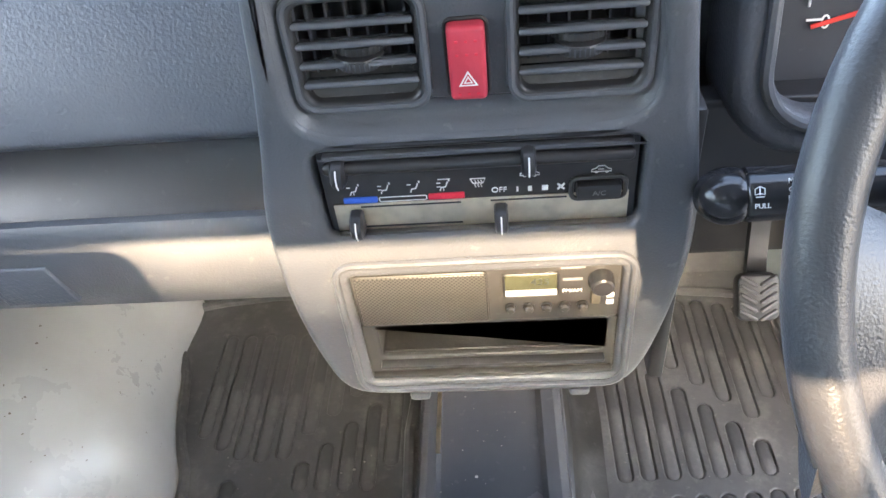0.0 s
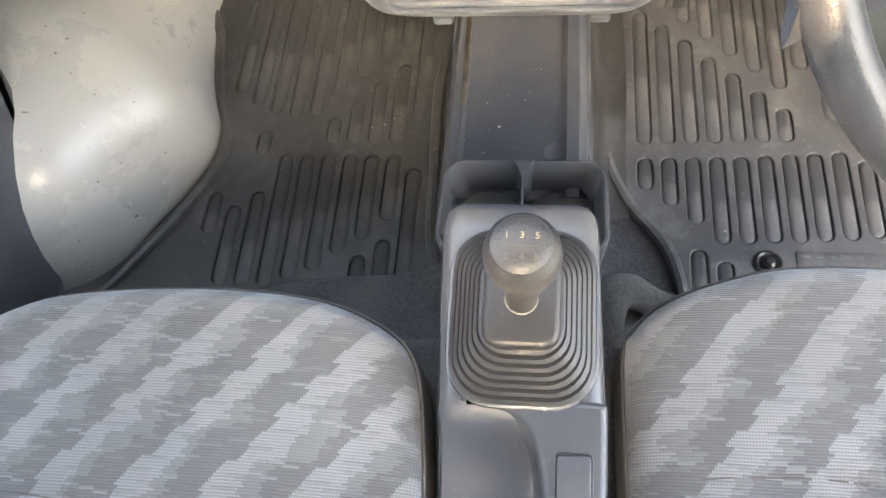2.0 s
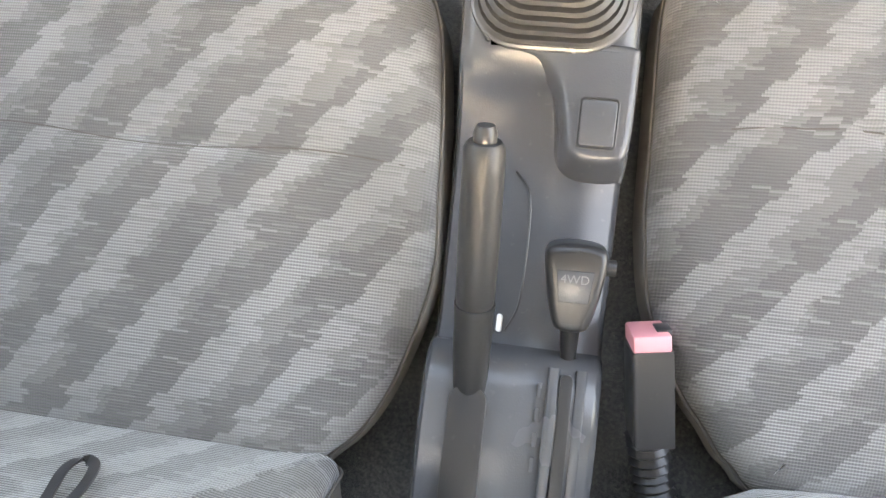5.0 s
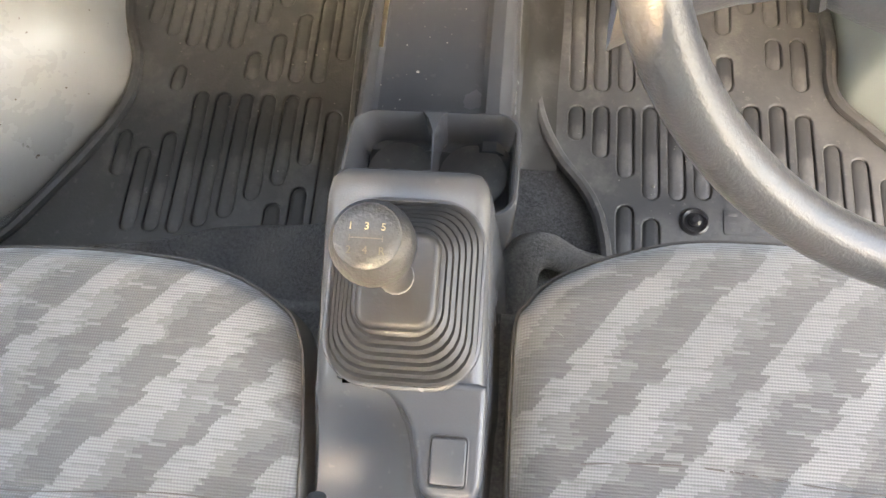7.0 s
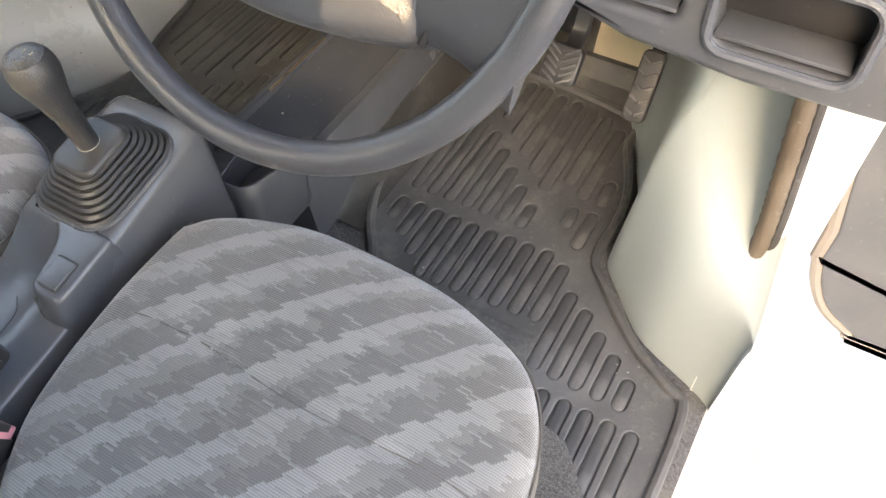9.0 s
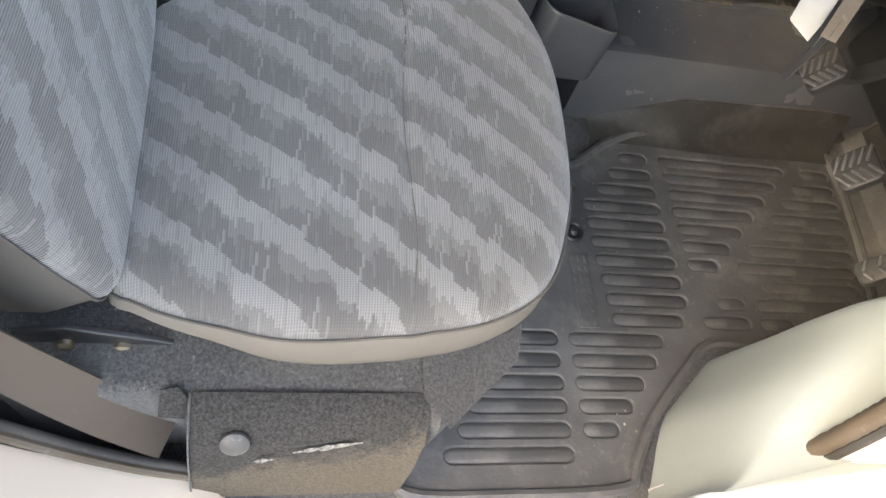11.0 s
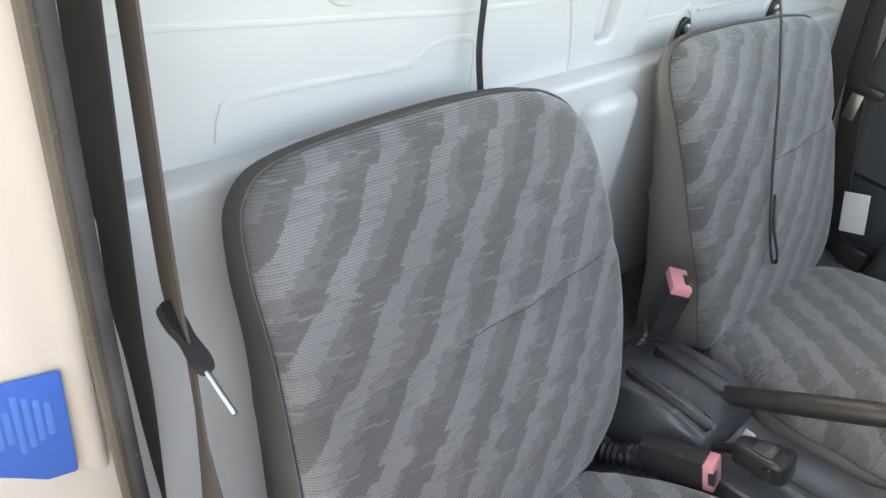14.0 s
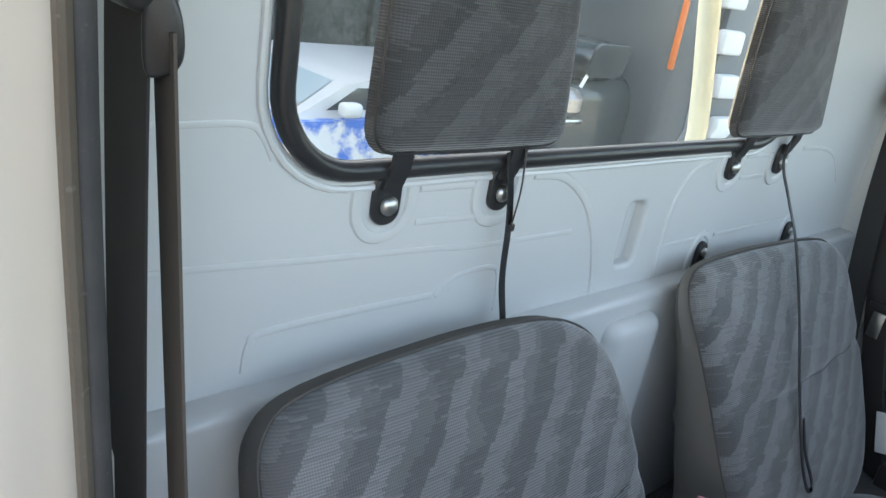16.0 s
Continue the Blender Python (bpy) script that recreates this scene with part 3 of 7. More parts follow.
def build_shell():
    """Roof, pillars, side walls and sills that close the cab."""
    structure("ceiling", rbox((0.03, -0.055, 1.235), (1.40, 0.77, 0.03), 0.01), LINER, "pale fabric cab roof liner", "ceiling")
    # passenger side: lower wall and pillars round the shut door
    structure("wall_left", rbox((-0.675, -0.36, 0.60), (0.05, 0.10, 1.26), 0.01), WHITE, "white painted pillar behind the passenger door", "pillar")
    structure("wall_left_front", rbox((-0.675, 0.93, 0.38), (0.05, 0.18, 0.80), 0.01), WHITE, "white painted wall ahead of the passenger door", "wall")
    structure("wall_right_front", rbox((0.735, 1.02, 0.36), (0.05, 0.10, 0.86), 0.01), WHITE, "white painted wall ahead of the driver door opening", "wall")
    for x0, x1, nm in ((-0.665, -0.60, "trim_2"), (0.73, 0.66, "trim_3")):
        b = tube(spline([(x0, 0.95, 0.75), (x0 * 0.99, 0.77, 0.90), (x1 * 0.98, 0.50, 1.10), (x1 * 0.95, 0.31, 1.22)], 6), 0.03, 10, flat_ratio=1.3)
        structure(nm, b, CREAM, "painted windscreen pillar of the cab", "pillar")
    jamb = [(0.430, -0.45), (0.432, -0.02), (0.436, 0.02), (0.458, 0.070), (0.487, 0.138), (0.514, 0.172), (0.524, 0.30), (0.534, 0.45), (0.56, 0.62), (0.95, 0.62), (0.95, -0.45)]
    structure("wall_right_jamb", slab(jamb, 0.0, 0.050, 0.007, basis((0.692, 0, 0), (0, 1, 0), (0, 0, 1))), WHITE, "white painted front door jamb of the driver side", "pillar")
    structure("wall_right_corner", extrude_y([(-0.388, 0.50), (-0.374, 0.46), (-0.352, 0.36), (-0.32, 0.27), (-0.285, 0.21), (-0.26, 0.180), (-0.25, 0.16), (-0.25, 0.0), (-0.388, 0.0)], 0.44, 0.66), WHITE, "white painted corner panel behind the driver seat", "panel")
    structure("sill_right", rbox((0.705, 0.20, -0.036), (0.07, 0.96, 0.05), 0.012, 3), CREAM, "cream painted door sill of the driver side", "sill")
    structure("wall_right_sweep", extrude_y([(-0.330, 0.44), (-0.302, 0.36), (-0.285, 0.28), (-0.260, 0.210), (-0.224, 0.144), (-0.180, 0.090), (-0.132, 0.056), (-0.088, 0.036), (-0.060, 0.012), (-0.045, -0.045), (-0.330, -0.045)], 0.672, 0.80), CREAM, "cream painted rear corner sweep of the driver door opening", "pillar")
    structure("rocker", rbox((0.745, 0.10, -0.18), (0.035, 1.3, 0.34), 0.012, 3), WHITE, "white painted outer rocker panel below the driver door", "panel")


def build_driver_pillar():
    # rear door jamb: forward-facing cream face, stepped, with seal along its inner edge
    prof = [(0.698, -0.36), (0.698, -0.320), (0.704, -0.3125), (0.720, -0.3165), (0.745, -0.3215), (0.80, -0.345), (0.83, -0.40), (0.83, -0.46), (0.698, -0.46)]
    prof = [(p.x, p.y) for p in spline([(a, b, 0) for a, b in prof], 3, True)]
    lean = lambda z: 0.006 - 0.075 * max(0.0, 0.5 - z) ** 1.5 - 0.010 * max(0.0, 0.8 - z)
    rings = [[(x + lean(z), y - 0.010 * max(0, z - 0.6), z) for x, y in prof] for z in (-0.05, 0.02, 0.1, 0.2, 0.3, 0.4, 0.5, 0.65, 0.8, 0.95, 1.1, 1.22)]
    place(structure("pillar_right", skin(rings), CREAM, "cream painted door jamb behind the driver door opening", "pillar"), -0.021, 0.002, 0)
    s = thing("weather_strip", "worn brown rubber door seal along the driver door jamb", "door seal", (0.69, -0.29, 0.1))
    pts = spline([(0.689, -0.082, 0.057), (0.685, -0.127, 0.073), (0.681, -0.172, 0.105), (0.679, -0.214, 0.158), (0.679, -0.249, 0.222), (0.681, -0.272, 0.290), (0.685, -0.284, 0.38), (0.693, -0.286, 0.53), (0.698, -0.288, 0.67), (0.7025, -0.290, 0.85), (0.703, -0.297, 1.2)], 6)
    part("seal_lip", tube([p + Vector((0.004, 0.0, 0)) for p in pts], 0.0044, 8, flat_ratio=1.1), SEAL_TAN, s, "brown sun-faded seal bulb")
    part("seal_core", tube([p + Vector((-0.0035, 0.0005, 0)) for p in pts], 0.0056, 10), SEAL, s)
    place(s, -0.012, 0, -0.004)
    # striker, stickers
    k = thing("door_striker", "yellow zinc plated door striker plate with two screws", "door striker", (0.745, -0.322, 0.34))
    mj = basis((0.723, -0.3173, 0.339), (-0.9, 0.2, 0), (0, 0, 1))
    part("plate", slab(rrect(0.050, 0.062, 0.012, 5), 0.0, 0.004, 0.0015, mj), GOLD, k)
    for dy in (-0.019, 0.019):
        part("screw", lathe([(0.009, 0.004), (0.009, 0.006), (0.006, 0.0085), (0.0015, 0.009)], 14, mj @ Matrix.Translation((0.004, dy, 0))), STEEL, k)
    part("loop", tube([mj @ Vector(p) for p in ((-0.012, 0.012, 0.003), (-0.014, 0.010, 0.016), (-0.014, -0.012, 0.016), (-0.012, -0.014, 0.003))], 0.004, 8), GOLD, k)
    ms = basis((0.729, -0.3177, 0.445), (-0.9, 0.2, 0), (0, 0, 1))
    d = thing("data_sticker", "blue sticker with rows of pale unreadable print", "sticker", (0.75, -0.3215, 0.44))
    part("sheet", slab(rrect(0.062, 0.096, 0.003, 3), 0.0, 0.0008, 0.0003, ms), LABEL_BLUE, d)
    for i in range(9):
        part("print_bar", slab(rrect(0.004, 0.030 + 0.03 * ((i * 7) % 4) / 4, 0.001, 1, -0.026 + 0.0058 * i, 0.010), 0.0008, 0.0011, 0.0001, ms), BLUE_PALE, d)
    for i, (mt, nm, dx, dz) in enumerate(((TEAL, "teal", 0.046, 0.262), (ORANGE, "orange", 0.036, 0.254), (GOLD, "tan", 0.016, 0.257), (YELLOW, "yellow", -0.006, 0.262))):
        q = basis((0.742 - dx * 0.9, -0.3203 + dx * 0.2, dz + 0.012), (-0.9, 0.2, 0), (0, 0, 1))
        st = thing("round_sticker", "small round %s inspection sticker on the jamb" % nm, "sticker", (0.752 - dx, -0.322, dz), "stickers on the jamb")
        part("sheet", slab([(0.009 * math.cos(a), 0.007 * math.sin(a)) for a in (2 * math.pi * j / 20 for j in range(20))], 0.0, 0.0008, 0.0003, q), mt, st)


def capsule(x, y0, y1, w=0.016):
    """The outline of a long slot with round ends."""
    r = w / 2
    pts = []
    for cy, a0 in ((y1 - r, 0), (y0 + r, 180)):
        for i in range(6):
            a = radians(a0 + 180 * i / 5)
            pts.append((x + r * math.cos(a), cy + r * math.sin(a)))
    return pts


SLOT_MESH = {}


def tread_pad(mat_ob, x, y0, y1, z, pad_mat, w=0.0165):
    """The sunk pad at the bottom of one slot of the mat; pads of one length share their mesh."""
    L = round((y1 - y0) / 0.008) * 0.008
    key = (L, w, mat_ob.name)
    if key not in SLOT_MESH:
        loop = capsule(0, -L / 2, L / 2, w)
        a, b, c = loop, inset(loop, 0.002), inset(loop, 0.005)
        bm = skin([[(p[0], p[1], 0.0) for p in a], [(p[0], p[1], 0.0012) for p in b], [(p[0], p[1], 0.0016) for p in c]], False, True)
        me = bpy.data.meshes.new("tread_pad")
        bmesh.ops.recalc_face_normals(bm, faces=bm.faces[:])
        bm.to_mesh(me)
        bm.free()
        me.materials.append(pad_mat)
        me.shade_smooth()
        SLOT_MESH[key] = me
    ob = new("tread_pad", SLOT_MESH[key])
    ob.parent = mat_ob
    ob.matrix_basis = W[mat_ob].inverted() @ Matrix.Translation((x, (y0 + y1) / 2, z))
    return ob


def floor_mat(loop, label, slots, at, skin_mat=None):
    t = thing("floor_mat", label, "floor mat", at, "rubber floor mats")
    loop = ccw([(p.x, p.y) for p in spline([(a, b, 0) for a, b in loop], 5, True)])
    room = inset(loop, 0.016)

    def within(px, py):
        odd = False
        for (ax, ay), (bx, by) in zip(room, room[1:] + room[:1]):
            if (ay > py) != (by > py) and px < (bx - ax) * (py - ay) / (by - ay) + ax:
                odd = not odd
        return odd
    kept = []
    for x, y0, y1 in slots:
        while y1 - y0 > 0.03 and not (within(x - 0.01, y1) and within(x + 0.01, y1)):
            y1 -= 0.008
        while y1 - y0 > 0.03 and not (within(x - 0.01, y0) and within(x + 0.01, y0)):
            y0 += 0.008
        if y1 - y0 > 0.03:
            kept.append((x, y0, y1))
    slots = kept
    part("sheet", plate(loop, [ccw(capsule(x, y0, y1, 0.0195)) for x, y0, y1 in slots], 0.0045, 0.0022), skin_mat or RUBBER, t, "ribbed rubber sheet", angle=60)
    part("backing", slab(inset(loop, 0.002), -0.009, -0.0045, 0.0), RUBBER2, t)
    rim = [(x, y, 0.002) for x, y in inset(loop, 0.006)]
    part("rim", tube(rim, 0.0075, 8, closed=True), skin_mat or RUBBER, t, "raised rounded rubber rim")
    for x, y0, y1 in slots:
        tread_pad(t, x, y0, y1, -0.0030, skin_mat or RUBBER2)
    return t


def build_mats():
    rs = []
    X = [0.212 + 0.0293 * k for k in range(16)]
    for k, (y0, y1) in enumerate(((0.484, 0.531), (0.462, 0.532), (0.438, 0.533), (0.411, 0.534), (0.412, 0.535), (0.414, 0.537), (0.415, 0.539), (0.418, 0.541), (0.420, 0.543), (0.424, 0.530), (0.357, 0.492), (0.357, 0.476), (0.357, 0.452), (0.357, 0.430), (0.357, 0.405))):
        rs.append((X[k], y0, y1))
    for k, y1 in enumerate((0.775, 0.75, 0.722, 0.693, 0.664, 0.636, 0.609)):
        rs.append((X[k], 0.551 + 0.001 * k, y1))
        rs.append((X[k], y1 + 0.030, 0.86))
    for k, y0, y1 in ((7, 0.575, 0.597), (7, 0.628, 0.650), (7, 0.670, 0.84), (8, 0.590, 0.634), (8, 0.652, 0.82), (9, 0.561, 0.636), (9, 0.652, 0.78), (2, 0.33, 0.403), (3, 0.31, 0.388), (10, 0.592, 0.630)):
        rs.append((X[k], y0, y1))
    for k, y0 in ((10, 0.27), (11, 0.255), (12, 0.24), (13, 0.215), (14, 0.20), (15, 0.181)):
        rs.append((X[k], y0, 0.341))
    right = [(0.142, 0.86), (0.150, 0.64), (0.159, 0.53), (0.185, 0.462), (0.235, 0.385), (0.27, 0.22), (0.40, 0.13), (0.58, 0.11), (0.66, 0.118), (0.698, 0.135), (0.703, 0.25), (0.699, 0.395), (0.668, 0.422), (0.615, 0.455), (0.548, 0.520), (0.516, 0.560), (0.517, 0.63), (0.508, 0.70), (0.475, 0.78), (0.44, 0.86)]
    t = floor_mat(right, "black ribbed rubber driver floor mat, dusty and worn", rs, (0.3, 0.4, -0.009))
    part("snap", join(lathe([(0.0165, -0.001), (0.0165, 0.003), (0.014, 0.005), (0.0115, 0.003), (0.0115, 0.0015)], 20), lathe([(0.007, 0.0), (0.007, 0.006), (0.004, 0.009)], 16)), BLACK, t, "round black mat fastener", Matrix.Translation((0.348, 0.386, 0.0)))
    tag = part("label_panel", slab(rrect(0.11, 0.030, 0.002, 2, 0.435, 0.388), 0.0, 0.0012, 0.0006), RUBBER2, t, "moulded panel with worn lettering")
    for r in range(3):
        for c in range(7):
            part("print_bar", slab(rrect(0.012 - 0.003 * ((c + r) % 3), 0.004, 0.001, 1, 0.390 + c * 0.0150, 0.397 - r * 0.009), 0.0012, 0.0017, 0.0002), RUBBER, tag)
    ls = [(-0.080, 0.572, 0.80), (-0.080, 0.30, 0.50)]
    for k in range(9):
        x = -0.108 - 0.0288 * k
        ls.append((x, (0.425, 0.398, 0.377, 0.353, 0.340, 0.33, 0.33, 0.33, 0.40)[k], (0.520, 0.520, 0.520, 0.520, 0.520, 0.520, 0.462, 0.44, 0.47)[k]))
        if k < 5:
            ls.append((x, 0.538, (0.668, 0.639, 0.607, 0.580, 0.558)[k]))
        y0 = (0.70, 0.681, 0.650, 0.621, 0.584, 0.580, 0.585, 0.60, 0.62)[k]
        ls.append((x, y0, 0.80))
        if k < 2:
            ls.append((x, 0.30, (0.397, 0.375)[k]))
    ls.append((-0.288, 0.520, 0.556))
    left = [(-0.055, 0.86), (-0.052, 0.62), (-0.045, 0.42), (-0.04, 0.25), (-0.22, 0.22), (-0.43, 0.24), (-0.47, 0.30), (-0.445, 0.338), (-0.385, 0.43), (-0.352, 0.50), (-0.352, 0.56), (-0.375, 0.62), (-0.395, 0.72), (-0.42, 0.86)]
    place(floor_mat(left, "black ribbed rubber passenger floor mat, dusty", ls, (-0.2, 0.45, -0.009), RUBBER3), 0, 0, 0.018)


def build_tunnel():
    t = thing("tunnel_cover", "dark blue-grey plastic cover over the floor tunnel", "floor cover", (0.045, 0.6, 0.0))
    sec = [(-0.048, 0.0), (-0.038, 0.07), (-0.028, 0.118), (-0.020, 0.1255), (-0.010, 0.1255), (-0.005, 0.119), (0.104, 0.119), (0.110, 0.1255), (0.124, 0.1255), (0.132, 0.118), (0.140, 0.06), (0.146, 0.0)]
    rings = [[(x, y, z + dz) for x, z in sec] for y, dz in ((0.40, 0.0), (0.45, 0), (0.55, 0), (0.7, 0), (0.82, 0.005), (0.95, 0.08))]
    part("cover", skin(rings), SATIN, t)
    part("flap", slab([(-0.011, 0.52), (-0.006, 0.52), (-0.006, 0.66), (-0.011, 0.66)], 0.1250, 0.1268, 0.0003), BRONZE, t, "rust stained edge")
    sc = thing("tunnel_carpet", "dark rubber carpet edge curling up the tunnel side", "carpet", (0.16, 0.6, 0.0))
    prof = ((0.1385, 0.070), (0.1435, 0.066), (0.149, 0.046), (0.158, 0.022), (0.172, 0.008), (0.19, 0.003))
    ys = (0.44, 0.48, 0.53, 0.58, 0.64, 0.70, 0.76, 0.82, 0.87)
    part("sheet", skin([[(x + 0.002 * math.sin(21 * y + 40 * z), y, 0.003 + (z - 0.003 + 0.003 * math.sin(17 * y) * (z > 0.01)) * min(1.0, (y - 0.43) / 0.16)) for x, z in prof] for y in ys], False, False, closed=False), SOILED_DARK, sc)
    part("edge", tube([(0.1395, y, 0.004 + (0.067 + 0.003 * math.sin(17 * y)) * min(1.0, (y - 0.43) / 0.16)) for y in ys], 0.0012, 6), RUBBER, sc, "dusty worn edge")
    c = thing("carpet_strip", "black felt carpet strip between mats and seats", "carpet", (0.1, 0.30, 0.0))
    ys = (0.10, 0.16, 0.20, 0.24, 0.27, 0.30, 0.325, 0.335, 0.338)
    for side, sec in (("passenger_piece", ((-0.36, 0.020), (-0.28, 0.024), (-0.2, 0.030), (-0.14, 0.038), (-0.09, 0.050), (-0.05, 0.064), (-0.02, 0.070), (0.05, 0.072))), ("driver_piece", ((0.052, 0.070), (0.10, 0.066), (0.13, 0.060), (0.16, 0.032), (0.20, 0.018), (0.24, 0.010)))):
        lean = 0.9 if side == "passenger_piece" else 0.0
        b = skin([[(x, y + 0.006 * math.sin(23 * x) + lean * max(-0.02, 0.17 * (x + 0.2)) * max(0.0, (y - 0.20) / 0.138), max(0.002, (z + 0.003 * math.sin(31 * x + 19 * y)) * (1.0 if y < 0.33 else 0.55 if y < 0.337 else 0.1))) for x, z in sec] for y in ys], False, False, closed=False)
        part(side, b, FELT, c, "")
    k = thing("carpet_fold", "bunched edge of grey felt carpet beside the console", "carpet", (0.17, 0.28, 0.03))
    part("fold", tube(spline([(0.146, 0.24, 0.06), (0.152, 0.29, 0.085), (0.175, 0.315, 0.075), (0.215, 0.315, 0.04), (0.27, 0.318, 0.012)], 6), [0.028 - 0.0007 * i for i in range(25)], 10), CARPET, k)


def build_wheel_houses():
    pts = [(-0.70, 0.27), (-0.56, 0.300), (-0.465, 0.345), (-0.405, 0.428), (-0.362, 0.500), (-0.351, 0.545), (-0.366, 0.60), (-0.387, 0.67), (-0.402, 0.76), (-0.425, 0.90), (-0.70, 0.95)]
    loop = ccw([(p.x, p.y) for p in spline([(a, b, 0) for a, b in pts], 8, True)])
    top = ((1.0, -0.01), (0.995, 0.025), (0.985, 0.05), (0.965, 0.078), (0.93, 0.107), (0.88, 0.136), (0.81, 0.163), (0.72, 0.188), (0.60, 0.209), (0.45, 0.224), (0.3, 0.232), (0.1, 0.236))
    rings = [[(-0.62 + (x + 0.62) * k, 0.64 + (y - 0.64) * k, z) for x, y in loop] for k, z in top]
    structure("wheel_house_left", skin(rings), CHIPPED, "white painted steel wheel housing beside the passenger mat, chipped and rust speckled", "wheel house", angle=80)
    # driver side: the top climbs towards the front and runs into the door jamb
    pts = [(0.705, 0.95), (0.45, 0.90), (0.485, 0.78), (0.518, 0.70), (0.526, 0.63), (0.524, 0.570), (0.556, 0.528), (0.625, 0.455), (0.69, 0.418), (0.705, 0.46)]
    loop = ccw([(p.x, p.y) for p in spline([(a, b, 0) for a, b in pts], 6, True)])
    rings = []
    for d, f in ((0.0, -0.05), (0.005, 0.12), (0.014, 0.38), (0.020, 0.60), (0.027, 0.78), (0.036, 0.90), (0.046, 0.97), (0.056, 1.0)):
        ring = []
        for (ox, oy), (x, y) in zip(loop, inset(loop, d)):
            f1 = max(0.0, min(1.0, (ox - 0.60) / 0.095))
            f1 = f1 * f1 * (3 - 2 * f1)
            x, y = x + (0.720 + 0.12 * d - x) * f1, y + (oy - y) * f1
            ring.append((x, y, f * min(0.50, max(0.16, 0.16 + 1.0 * (y - 0.47) + 0.9 * max(0.0, y - 0.56)))))
        rings.append(ring)
    structure("wheel_house_right", skin(rings), WORN_SHADED, "white painted steel wheel housing beside the driver mat", "wheel house", angle=80)


def build_engine_cover():
    """Carpeted step that both seats stand on."""
    b = join(slab([(p.x, p.y) for p in spline([(a, b, 0) for a, b in ((-0.57, -0.395), (0.55, -0.395), (0.60, -0.36), (0.620, -0.28), (0.634, -0.18), (0.634, -0.08), (0.632, 0.02), (0.635, 0.10), (0.66, 0.130), (0.655, 0.142), (0.565, 0.212), (0.3, 0.222), (-0.2, 0.222), (-0.55, 0.20))], 2, True)], 0.0, 0.172, 0.015))
    structure("seat_platform", b, CARPET, "dark grey carpet covered engine box below the seats", "platform")
    f = thing("carpet_flap", "loose dark grey carpet flap with a round button, worn edges", "carpet", (0.66, 0.0, 0.0))
    rings = []
    for y in (-0.085, -0.03, 0.05, 0.09, 0.115, 0.125):
        rings.append([(0.634, y + 0.002 * math.sin(70 * y), 0.1725), (0.642, y, 0.1715), (0.655, y, 0.165), (0.672, y, 0.14), (0.684, y, 0.08), (0.69, y, 0.0)])
    part("flap", skin(rings, False, False, closed=False), SCUFFED, f, "scuffed brown carpet flap")
    rng = random.Random(9)
    for y0, y1, wd in ((0.004, 0.066, 0.0055), (-0.030, -0.012, 0.004)):
        rows = []
        for i in range(15):
            y = y0 + (y1 - y0) * i / 14
            x, z = (0.6757 - 0.08 * y, 0.131 + 0.24 * y) if wd > 0.005 else (0.6795, 0.117 + 0.4 * (y + 0.03))
            hw = wd * (0.35 + 0.65 * rng.random()) * math.sin(math.pi * (i + 0.6) / 15.2)
            rows.append([(x - 0.3 * hw + 0.0016, y, z + hw), (x + 0.0024, y + rng.uniform(-0.001, 0.001), z), (x + 0.3 * hw + 0.0016, y, z - hw)])
        part("torn_edge", skin(rows, False, False, closed=False), FRAY, f, "pale frayed tear in the carpet")
    part("hem", tube(spline([(0.636, -0.086, 0.1735), (0.657, -0.086, 0.166), (0.674, -0.086, 0.141), (0.686, -0.086, 0.08), (0.692, -0.086, 0.004)], 5), 0.0010, 6), CARPET, f, "worn hem")
    part("button", lathe([(0.013, 0.0), (0.013, 0.003), (0.009, 0.006), (0.001, 0.0065)], 18), RUBBER, f, "round dull black plastic clip", basis((0.671, -0.047, 0.146), (0, 1, 0), (-0.5, 0, 0.85)))
    part("tab", slab([(-0.012, -0.016), (0.010, -0.018), (0.012, 0.004), (0.004, 0.016), (-0.010, 0.012)], 0.0, 0.002, 0.0006, basis((0.640, -0.100, 0.166), (0, 1, 0), (-0.6, 0, 0.8))), SCUFFED, f, "torn carpet tab")
    corner = skin([[(0.56, 0.12, 0.176), (0.64, 0.118, 0.176)], [(0.57, 0.18, 0.176), (0.668, 0.140, 0.176)], [(0.56, 0.225, 0.172), (0.60, 0.215, 0.172)]], False, False, closed=False)
    part("corner", corner, CARPET, f)


build_floor()
build_rear_wall()
build_shell()
build_driver_pillar()
build_mats()
build_tunnel()
build_wheel_houses()
build_engine_cover()
# ---------------------------------------------------------------- seats
from mathutils.bvhtree import BVHTree


